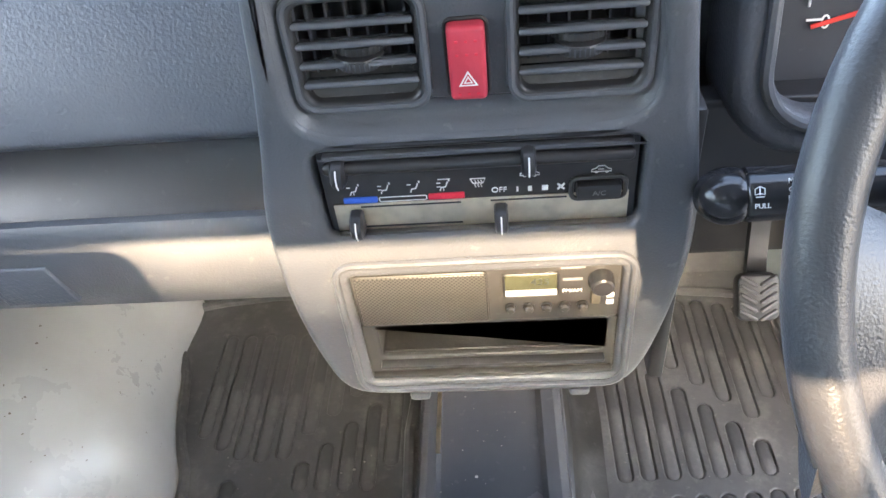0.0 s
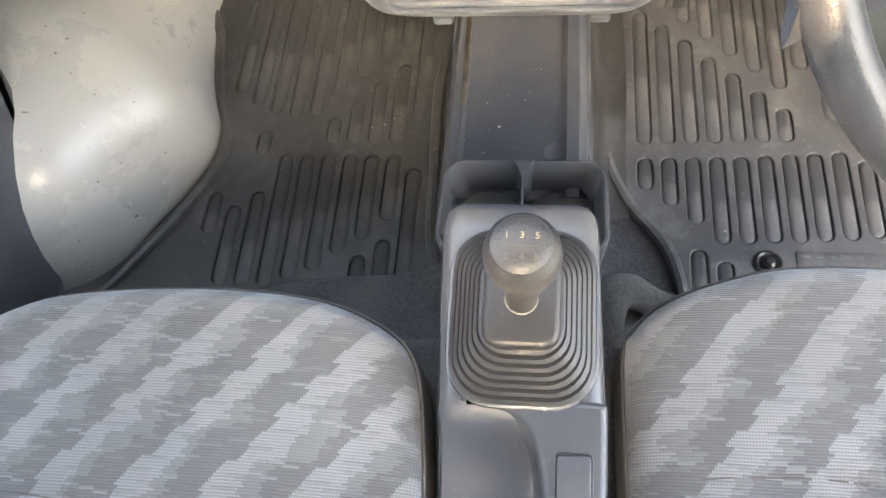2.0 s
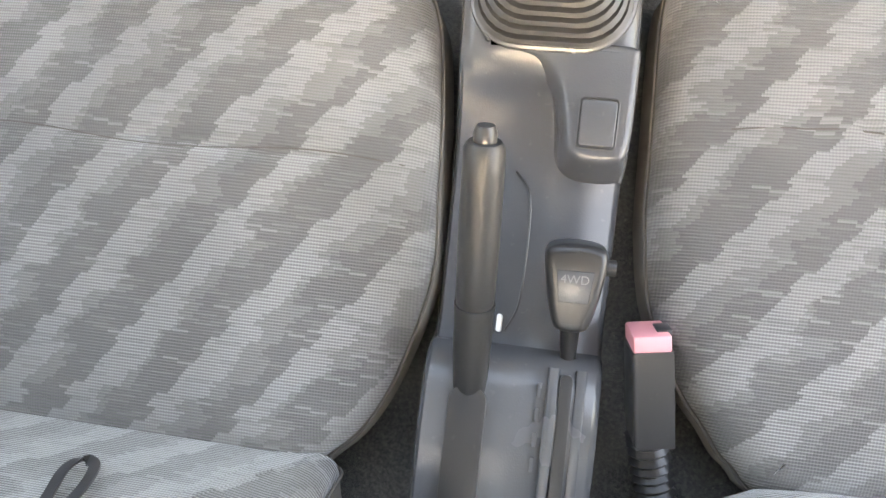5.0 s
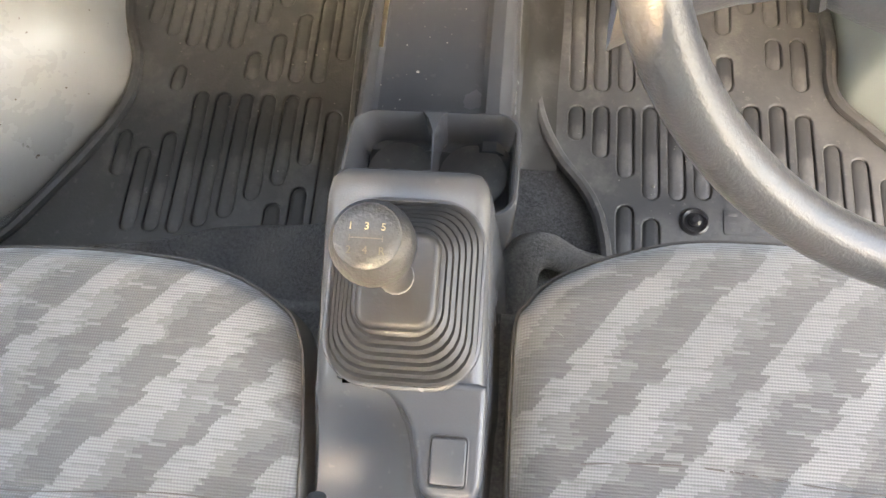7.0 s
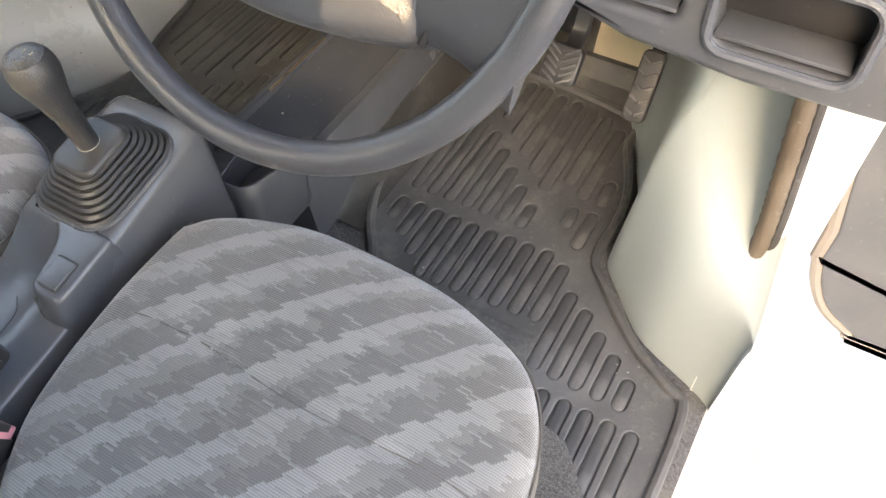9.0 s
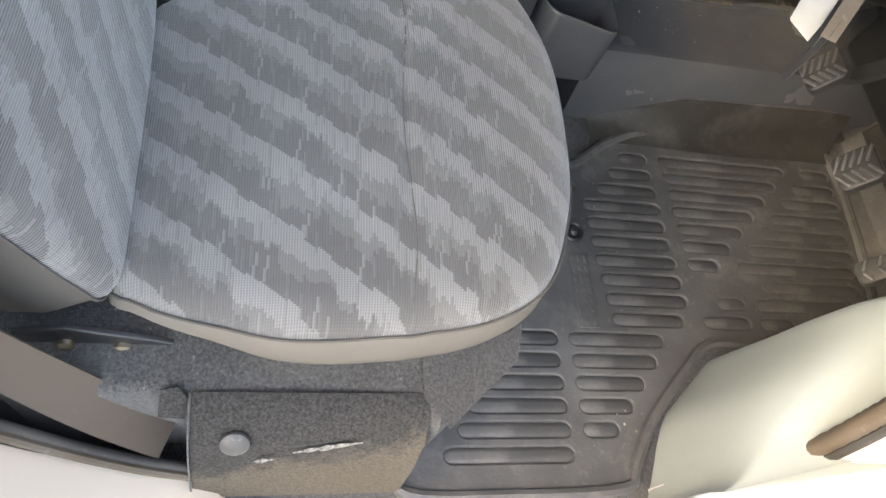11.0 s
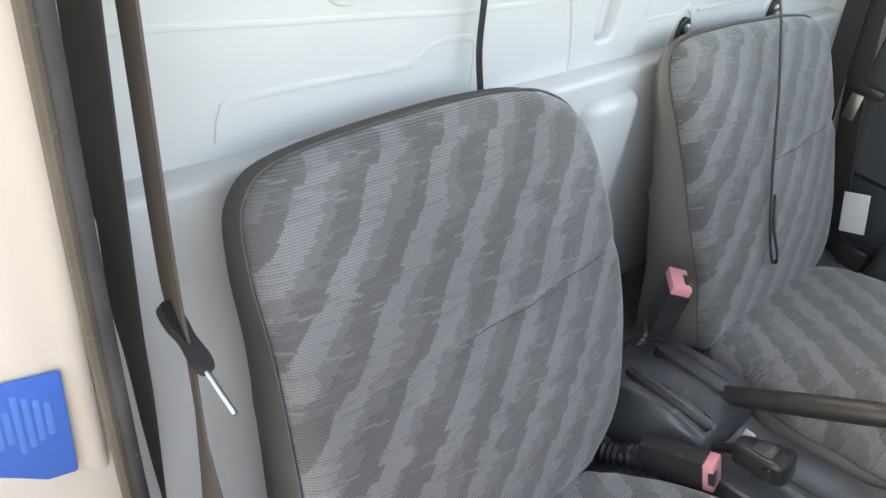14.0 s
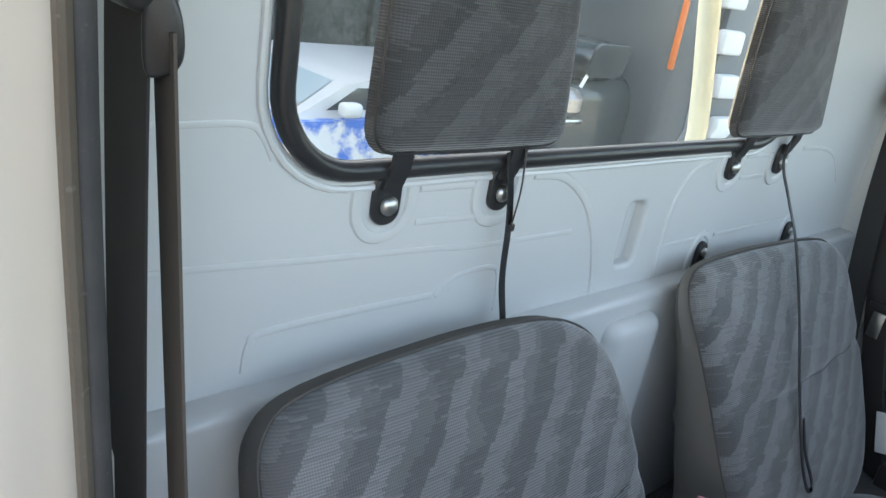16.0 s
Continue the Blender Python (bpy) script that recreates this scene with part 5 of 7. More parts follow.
            rings.append([(x + ox, y + oy, z + dz) for x, y in rrect(ww, hh, 0.030 - 0.010 * f, 6)])
        z += 0.0048
    part("gaiter", skin(rings, False, True), GAITER, c, "black stepped rubber gaiter", g)
    part("gaiter_top", slab(rrect(0.056, 0.068, 0.014, 6, 0.0, 0.004), z - 0.002, z + 0.008, 0.006), GAITER, c, "", g)
    # blank switch, fine slots, worn marks
    sw = basis((0.1135, 0.085, 0.2795), (1, 0, 0), (0, 1, 0.19))
    part("switch_blank", slab(rrect(0.024, 0.031, 0.002, 3), 0.0, 0.0025, 0.001), SATIN, c, "square blank switch cover", sw)
    part("switch_gap", tube([(x, y, 0.0004) for x, y in rrect(0.026, 0.034, 0.003, 3)], 0.0008, 6, closed=True), BLACK, c, "", sw)
    part("panel_gap", tube(spline([(0.060, 0.056, 0.238), (0.072, 0.040, 0.2345), (0.0745, 0.0, 0.2305), (0.072, -0.042, 0.2235), (0.064, -0.062, 0.2235)], 6), 0.0007, 6), BLACK, c, "thin dark panel gap")
    part("lever_slot", slab(rrect(0.009, 0.115, 0.004, 5, 0.112, -0.145), 0.2500, 0.2574, 0.0006), BLACK, c, "dark slot of the transfer lever")
    part("brake_slot", slab(rrect(0.026, 0.10, 0.010, 5, 0.046, -0.153), 0.252, 0.2657, 0.0006), BLACK, c, "dark slot of the parking brake")
    part("slot_rail", tube(spline([(0.103, -0.084, 0.253), (0.103, -0.125, 0.258), (0.103, -0.175, 0.254)], 5), 0.0042, 8, flat_ratio=0.6), SATIN, c)
    part("slot_rail", tube(spline([(0.122, -0.084, 0.250), (0.122, -0.125, 0.254), (0.122, -0.175, 0.250)], 5), 0.0042, 8, flat_ratio=0.6), SATIN, c)
    part("step_marking", join(*[slab(rrect(0.003, 0.010, 0.0005, 1, 0.094, -0.100 - 0.017 * i), 0.2535, 0.2562, 0.0003) for i in range(4)]), SATIN, c, "moulded unreadable marks")


def build_gear_lever():
    k = thing("gear_lever", "gear lever with grained dark ball knob and worn shift pattern", "gear lever", (0.070, 0.194, 0.35))
    a, b = Vector((0.0735, 0.197, 0.334)), Vector((0.0765, 0.1845, 0.427))
    part("shaft", tube([a, a.lerp(b, 0.5), b], [0.0115, 0.0125, 0.0145], 14), BLACK, k)
    part("collar", tube([a.lerp(b, 0.055), a.lerp(b, 0.08)], 0.0121, 16), PALE, k, "pale nylon ring at the shaft foot")
    d = (b - a).normalized()
    m = basis(b, Vector((1, 0, 0)), d.cross(Vector((1, 0, 0))))
    prof = [(0.0132, -0.038), (0.0150, -0.026), (0.0178, -0.012), (0.0210, 0.000), (0.0231, 0.010), (0.0230, 0.018), (0.0212, 0.0250), (0.0178, 0.0303), (0.0170, 0.0305), (0.0164, 0.0312), (0.0100, 0.0332), (0.0005, 0.0338)]
    kb = part("knob", lathe(prof, 28), KNOB, k, "grained ball knob, shiny with wear", basis(b, (1, 0, 0), (0, 1, 0.1)))
    for i, ch in enumerate(("1", "3", "5", "2", "4", "R")):
        x, y = -0.0085 + 0.0085 * (i % 3), (0.0040 if i < 3 else -0.0085)
        z = 0.0341 - 8 * (x * x + y * y)
        wording(ch, 0.0056, GILT if i < 3 else FADED, kb, basis(b, (1, 0, 0), (0, 1, 0.1)) @ Matrix.Translation((x, y, z)) @ Matrix.Rotation(-y * 22, 4, "X") @ Matrix.Rotation(x * 22, 4, "Y"), "digit")
    for j in range(3):
        x = -0.0085 + 0.0085 * j
        part("gate_line", rbox((x, -0.0020, 0.0333), (0.0003, 0.003, 0.0006), 0.0), FADED, kb, "", basis(b, (1, 0, 0), (0, 1, 0.1)))
    part("gate_bar", rbox((0.0, -0.0020, 0.0335), (0.017, 0.0003, 0.0006), 0.0), FADED, kb, "", basis(b, (1, 0, 0), (0, 1, 0.1)))


def build_levers():
    h = thing("parking_brake", "black parking brake lever with push button tip", "parking brake", (0.05, -0.1, 0.25))
    d = Vector((0.0, 0.095, 0.063)).normalized()
    tip = Vector((0.0455, 0.0465, 0.355))
    at = lambda s: tip - d * s
    part("grip", tube([at(s) for s in (0.0, 0.004, 0.02, 0.06, 0.108, 0.112)], [0.0105, 0.0128, 0.0132, 0.0135, 0.0132, 0.0125], 16), GAITER, h, "moulded rubber grip")
    part("collar", tube([at(0.112), at(0.116)], 0.0138, 16), BLACK, h)
    part("sleeve", tube([at(s) for s in (0.116, 0.15, 0.19, 0.23)], [0.0132, 0.0130, 0.0115, 0.009], 16), GAITER, h)
    part("button", tube([at(0.0), at(-0.006), at(-0.010)], [0.0072, 0.0072, 0.0055], 14), BLACK, h, "round push button")
    part("ratchet_arm", tube([at(0.165), at(0.19) + Vector((0.006, 0.008, -0.03)), at(0.18) + Vector((0.008, 0.02, -0.055))], [0.006, 0.005, 0.004], 10), BLACK, h)
    part("boot_tab", rbox((0.060, -0.057, 0.232), (0.0035, 0.013, 0.022), 0.002), INK, h, "pale plastic tab")
    f = thing("transfer_lever", "black four wheel drive lever knob with side button", "gear lever", (0.115, -0.06, 0.24))
    m = basis((0.1095, -0.024, 0.268), (1, 0.02, 0), (0, 1, 0.30))
    loop = [(p.x, p.y) for p in spline([(-0.019, 0.024, 0), (0.0, 0.028, 0), (0.019, 0.024, 0), (0.0205, 0.008, 0), (0.014, -0.024, 0), (0.008, -0.033, 0), (-0.008, -0.033, 0), (-0.014, -0.024, 0), (-0.0205, 0.008, 0)], 4, True)]
    kn = part("knob", slab(loop, -0.014, 0.010, 0.006, seg=4), BLACK, f, "", m)
    part("badge", slab([(-0.0125, 0.010), (0.0125, 0.010), (0.010, -0.012), (-0.010, -0.012)], 0.009, 0.0108, 0.0006), SATIN, kn, "trapezoid badge panel", m)
    wording("4WD", 0.0085, ENGRAVED, kn, m @ Matrix.Translation((0, 0.004, 0.0109)), "lettering", "worn white lettering")
    part("side_button", tube([m @ Vector((0.019, 0.012, -0.001)), m @ Vector((0.027, 0.012, -0.001))], 0.0055, 12), BLACK, kn, "round side button")
    part("shaft", tube([m @ Vector((0, -0.026, -0.003)), m @ Vector((0.001, -0.05, -0.012)), m @ Vector((0.003, -0.085, -0.03))], [0.0075, 0.006, 0.005], 12), BLACK, f)


build_seats()
build_headrests()
build_belts()
build_console()
build_gear_lever()
build_levers()
# ---------------------------------------------------------------- dashboard
YF = 0.405      # front face of the centre stack


def extrude_x(profile, x0, x1):
    return skin([[(x0, y, z) for y, z in profile], [(x1, y, z) for y, z in profile]])


def build_dashboard():
    d = thing("dashboard", "dark blue-grey plastic dashboard with glove box and instrument hood", "dashboard", (0.0, 0.6, 0.45))
    smooth = lambda p, n=4: [(q.y, q.z) for q in spline([(0, a, b) for a, b in p], n)]
    top = smooth([(0.450, 0.600), (0.444, 0.606), (0.446, 0.616), (0.460, 0.648), (0.49, 0.695), (0.53, 0.725), (0.60, 0.745), (0.80, 0.755), (1.03, 0.76)]) + [(1.03, 0.60)]
    part("top_pad_left", extrude_x(top, -0.655, -0.045), DASHTOP, d, "grained blue-grey dash skin", angle=60)
    part("top_pad_right", extrude_x(top, 0.508, 0.72), DASHTOP, d, "grained blue-grey dash skin", angle=60)
    part("hood_cover", extrude_x([(0.50, 0.775), (0.53, 0.80), (0.62, 0.79), (0.80, 0.76), (1.03, 0.76), (1.03, 0.58), (0.535, 0.58), (0.53, 0.60)], 0.165, 0.508), DASHTOP, d, "grained blue-grey dash skin")
    part("top_pad_middle", extrude_x([(0.44, 0.74), (0.50, 0.775), (0.60, 0.765), (0.80, 0.76), (1.03, 0.76), (1.03, 0.62), (0.5, 0.62), (0.44, 0.70)], -0.055, 0.165), DASHTOP, d, "grained blue-grey dash skin")
    band = [(0.448, 0.603), (0.464, 0.597), (0.460, 0.573), (0.444, 0.556), (0.440, 0.550), (0.62, 0.550), (0.62, 0.603)]
    part("trim_band", extrude_x(band, -0.655, -0.052), BLACK, d, "dark glossy hollow band")
    low = [(0.434, 0.5495), (0.429, 0.542), (0.431, 0.495), (0.437, 0.470), (0.450, 0.459), (0.60, 0.455), (0.60, 0.5495)]
    gb = part("glove_box", extrude_x(low, -0.655, -0.052), DARK, d, "grey glove box lid")
    part("handle", slab([(-0.297, 0.517), (-0.243, 0.517), (-0.233, 0.482), (-0.287, 0.480)], 0.0, 0.008, 0.003, face_at(0.436)), DASHTOP, gb, "blue-grey latch handle")
    part("under_tray", rbox((-0.36, 0.56, 0.450), (0.60, 0.20, 0.008), 0.002), BLACK, d, "dark under-dash tray")
    # driver side lower panel with pockets
    m = face_at(0.425)
    outer = [(0.440, 0.522), (0.452, 0.500), (0.470, 0.486), (0.524, 0.470), (0.625, 0.462), (0.735, 0.466), (0.735, 0.65), (0.440, 0.65)]
    pocket1 = rrect(0.092, 0.062, 0.013, 4, 0.514, 0.530)
    pocket2 = rrect(0.106, 0.066, 0.016, 4, 0.640, 0.522)
    lp = part("lower_panel", plate(outer, [pocket1, pocket2], 0.05, 0.008, m), DARK, d, "dark lower panel with two pockets")
    part("pocket_back", rbox((0.585, 0.468, 0.545), (0.27, 0.01, 0.16), 0.002), BLACK, lp)
    part("pocket_rim", tube([m @ Vector((x, z, 0.0015)) for x, z in rrect(0.112, 0.072, 0.018, 5, 0.640, 0.522)], 0.0042, 8, closed=True, up=(0, 1, 0)), DASHTOP, lp, "pale worn rim of the pocket")
    part("pocket_shelf", rbox((0.514, 0.446, 0.507), (0.088, 0.036, 0.004), 0.001), DARK, lp)
    part("pocket_shelf", rbox((0.640, 0.446, 0.497), (0.100, 0.036, 0.004), 0.001), DARK, lp)
    part("switch", rbox((0.672, 0.422, 0.583), (0.030, 0.010, 0.030), 0.002), BLACK, lp, "black switch with pale icon")
    part("icon", join(*[rbox((0.666 + 0.006 * i, 0.4166, 0.580 + 0.008 * (i % 2)), (0.004, 0.0006, 0.009), 0.0) for i in range(3)]), INK, lp, "pale unreadable icon")
    part("knee_panel", plate([(0.19, 0.505), (0.455, 0.505), (0.455, 0.592), (0.19, 0.592)], [], 0.02, 0.006, face_at(0.47)), BLACK, d)
    # Added sheet that keeps light out of the footwell.
    part("under_cover", rbox((0.32, 0.64, 0.503), (0.27, 0.34, 0.006), 0.002), BLACK, d, "dark sheet added below the column to block light")
    part("side_panel", rbox((0.185, 0.56, 0.50), (0.012, 0.28, 0.24), 0.004), BLACK, d, "dark inner side of the stack")
    # instrument hood
    ms = basis((0.366, 0.462, 0.666), (1, 0, 0), (0, 0.22, 1))
    hood = part("instrument_hood", plate(rrect(0.31, 0.20, 0.045, 8), [rrect(0.262, 0.150, 0.032, 8)], 0.06, 0.010, ms), DASHTOP, d, "hooded instrument frame")
    part("dial_face", slab(rrect(0.27, 0.158, 0.03, 6), -0.048, -0.044, 0.001, ms), SATIN, hood, "dark dial face")
    part("lens_lip", tube([ms @ Vector((x, y, 0.001)) for x, y in rrect(0.274, 0.162, 0.036, 8)], 0.004, 8, closed=True, up=(0, 1, 0)), DARK, hood)
    nd = ms @ Matrix.Translation((-0.069, -0.025, -0.043))
    part("needle", rbox((-0.004, -0.001, 0.003), (0.056, 0.003, 0.001), 0.0004, 1, Matrix.Rotation(radians(14), 3, "Z").to_4x4()), NEEDLE, hood, "red pointer", nd)
    wording("0", 0.012, INK, hood, nd @ Matrix.Translation((-0.022, -0.006, 0.001)), "digit", "white dial digit")
    part("dial_arc", tube([nd @ Vector((-0.033, 0.004 + 0.007 * i, 0.001)) for i in range(6)], 0.0008, 6), INK, hood, "white dial scale")
    for i in range(4):
        part("dial_tick", rbox((-0.029, -0.004 + 0.014 * i, 0.001), (0.009, 0.0014, 0.0006), 0.0), INK, hood, "", nd)


def vent(st, cx, cz, w, h):
    y = YF + 0.0125
    v = part("air_vent", plate(rrect(w + 0.014, h + 0.012, 0.012, 5, cx, cz), [rrect(w, h, 0.008, 5, cx, cz)], 0.03, 0.003, face_at(y - 0.006)), BLACK, st, "louvred air vent")
    part("rim", tube([(x, y - 0.0055, z) for x, z in rrect(w + 0.009, h + 0.008, 0.010, 6, cx, cz)], 0.0024, 8, closed=True, up=(0, 1, 0)), VENT, v, "shiny rounded rim")
    part("vent_back", rbox((cx, y + 0.045, cz), (w + 0.006, 0.004, h + 0.006), 0.001), BLACK, v)
    for i in range(4):
        z = cz - h / 2 + h * (i + 1) / 5
        sl = rbox((0, 0, 0), (w + 0.001, 0.012, 0.0036), 0.0016, 3, Matrix.Rotation(radians(-10), 3, "X").to_4x4())
        bmesh.ops.translate(sl, vec=(cx, y - 0.0025, z), verts=sl.verts)
        part("slat", sl, VENT, v)
    pl = rbox((0, 0, 0), (w, 0.002, h / 5 + 0.004), 0.0008, 1, Matrix.Rotation(radians(-38), 3, "X").to_4x4())
    bmesh.ops.translate(pl, vec=(cx, y + 0.006, cz - h * 0.4), verts=pl.verts)
    part("lower_plate", pl, RUBBER, v, "dusty sloping plate")
    part("thumb_wheel", lathe([(0.0128, -0.0032), (0.0135, -0.0022), (0.0135, 0.0022), (0.0128, 0.0032)], 36, Matrix.Translation((cx, y + 0.0035, cz - 0.006))), BLACK, v, "knurled black thumb wheel")
    for i in range(16):
        a = radians(188 + 164 * i / 15)
        part("knurl", rbox((cx + 0.0136 * math.cos(a), y + 0.0035 + 0.0136 * math.sin(a), cz - 0.006), (0.0007, 0.0007, 0.0052), 0.0), VENT, v)
    for i in range(6):
        part("vane", rbox((cx - w / 2 + w * (i + 0.5) / 6, y + 0.015, cz + h * 0.1), (0.0013, 0.012, h * 0.8), 0.0), VENT, v)
    wheel = part("thumb_wheel", lathe([(0.012, -0.003), (0.017, -0.0025), (0.0175, 0.0), (0.017, 0.0025), (0.012, 0.003)], 40, basis((cx, y + 0.014, cz - 0.001), (1, 0, 0), (0, 1, 0))), BLACK, v, "ribbed black thumb wheel")
    for k in range(15):
        a = radians(200 + 140 * k / 14)
        part("rib", rbox((cx + 0.0176 * math.cos(a), y + 0.014 + 0.0176 * math.sin(a), cz - 0.001), (0.0007, 0.0007, 0.005), 0.0), SATIN, wheel)


def build_stack():
    s = thing("centre_stack", "dark grey dashboard centre stack with vents, heater panel and radio", "centre stack", (0.05, 0.5, 0.39))
    outline = [(-0.058, 0.750), (-0.063, 0.705), (-0.067, 0.667), (-0.075, 0.617), (-0.084, 0.567), (-0.084, 0.507), (-0.079, 0.462), (-0.069, 0.417), (-0.057, 0.398), (-0.038, 0.391), (0.0, 0.3895), (0.06, 0.389), (0.12, 0.3895), (0.143, 0.394), (0.160, 0.410), (0.173, 0.453), (0.183, 0.513), (0.184, 0.563), (0.177, 0.623), (0.169, 0.683), (0.163, 0.750)]
    loop = [(p.x, p.y) for p in spline([(a, b, 0) for a, b in outline], 3, False)]
    v1, v2 = rrect(0.070, 0.064, 0.012, 5, -0.007, 0.6805), rrect(0.072, 0.064, 0.012, 5, 0.110, 0.6805)
    heat = [(-0.045, 0.5575), (0.148, 0.5575), (0.148, 0.6225), (-0.045, 0.6225)]
    def soften(q, r=0.010, n=4):
        out = []
        for i in range(4):
            a, b, c = Vector(q[i - 1]), Vector(q[i]), Vector(q[(i + 1) % 4])
            u, v = b + (a - b).normalized() * r, b + (c - b).normalized() * r
            out += [tuple((1 - t) ** 2 * u + 2 * t * (1 - t) * b + t * t * v) for t in (k / n for k in range(n + 1))]
        return out
    heat = soften(heat)
    rad = [(-0.039, 0.411), (0.142, 0.411), (0.142, 0.5215), (-0.039, 0.5215)]
    rad = soften(rad, 0.004, 2)
    lip = [(-0.046, 0.741), (-0.049, 0.70), (-0.050, 0.665), (-0.047, 0.646), (-0.036, 0.636), (-0.015, 0.632), (0.05, 0.6315), (0.115, 0.632), (0.138, 0.636), (0.150, 0.648), (0.151, 0.68), (0.147, 0.71), (0.144, 0.741)]
    lip = [(p.x, p.y) for p in spline([(a, b, 0) for a, b in lip], 4, False)]
    part("fascia", plate(loop, [lip, heat, rad], 0.16, 0.005, face_at(YF), 0.0095), DARK, s, "moulded dark grey fascia", angle=50)
    lp = ccw(lip)
    part("vent_recess", skin([[(x, YF + dy, z) for x, z in inset(lp, q)] for q, dy in ((-0.001, 0.003), (0.001, 0.0045), (0.004, 0.0090), (0.007, 0.0118), (0.0095, 0.0124), (0.0125, 0.0125))], False, False), DARK, s, "sloping recess round the vents", angle=70)
    bar = lambda x0, x1, z0, z1: rbox(((x0 + x1) / 2, YF + 0.0145, (z0 + z1) / 2), (x1 - x0, 0.004, z1 - z0), 0.0005, 1)
    part("vent_panel", join(bar(-0.044, 0.146, 0.636, 0.6482), bar(-0.044, 0.146, 0.7128, 0.745), bar(0.0285, 0.0735, 0.6482, 0.7128)), DARK, s, "dark grey vent panel")
    part("radio_lip", tube([(x, YF - 0.001, z) for x, z in rrect(0.196, 0.132, 0.014, 5, 0.051, 0.469)], 0.0028, 8, closed=True, up=(0, 1, 0)), DARK, s)
    for x, z in ((-0.005, 0.3885), (0.118, 0.3885)):
        part("clip_tab", rbox((x, YF + 0.006, z), (0.016, 0.012, 0.008), 0.003), DARK, s)
    part("backing", rbox((0.05, 0.545, 0.56), (0.20, 0.01, 0.33), 0.002), BLACK, s, "dark inner backing")
    vent(s, -0.007, 0.6805, 0.062, 0.057)
    vent(s, 0.110, 0.6805, 0.064, 0.057)
    # hazard switch
    hz = part("hazard_switch", slab(rrect(0.0200, 0.043, 0.003, 4, 0.0505, 0.6715), -0.010, 0.004, 0.0025, face_at(YF + 0.008)), RED, s, "faded red hazard warning switch")
    part("surround", tube([(x, YF + 0.0115, z) for x, z in rrect(0.0222, 0.0455, 0.004, 4, 0.0505, 0.6715)], 0.0011, 6, closed=True, up=(0, 1, 0)), BLACK, hz)
    fa = face_at(YF + 0.0039)
    for sc, mt in ((1.0, INK), (0.72, RED), (0.5, INK), (0.28, RED)):
        tri = [(0.0505 - 0.0052 * sc, 0.6625 - 0.0032 * sc), (0.0505 + 0.0052 * sc, 0.6625 - 0.0032 * sc), (0.0505, 0.6625 + 0.0058 * sc)]
        part("triangle", slab(tri, 0.0, 0.0002 + 0.0003 * (1.2 - sc), 0.00005, fa, 1), mt, hz, "white warning triangle" if sc == 1.0 else "")
    for i in range(9):
        part("dimple", rbox((0.0455 + 0.005 * (i % 3), YF + 0.0038, (0.685, 0.6775, 0.6545)[i // 3]), (0.0016, 0.0006, 0.0012), 0.0), CRIMSON, hz)
    build_heater(s)
    build_radio(s)
    place(s, 0.010, -0.005, -0.003, 0.962, (0.0515, 0.405, 0.581))


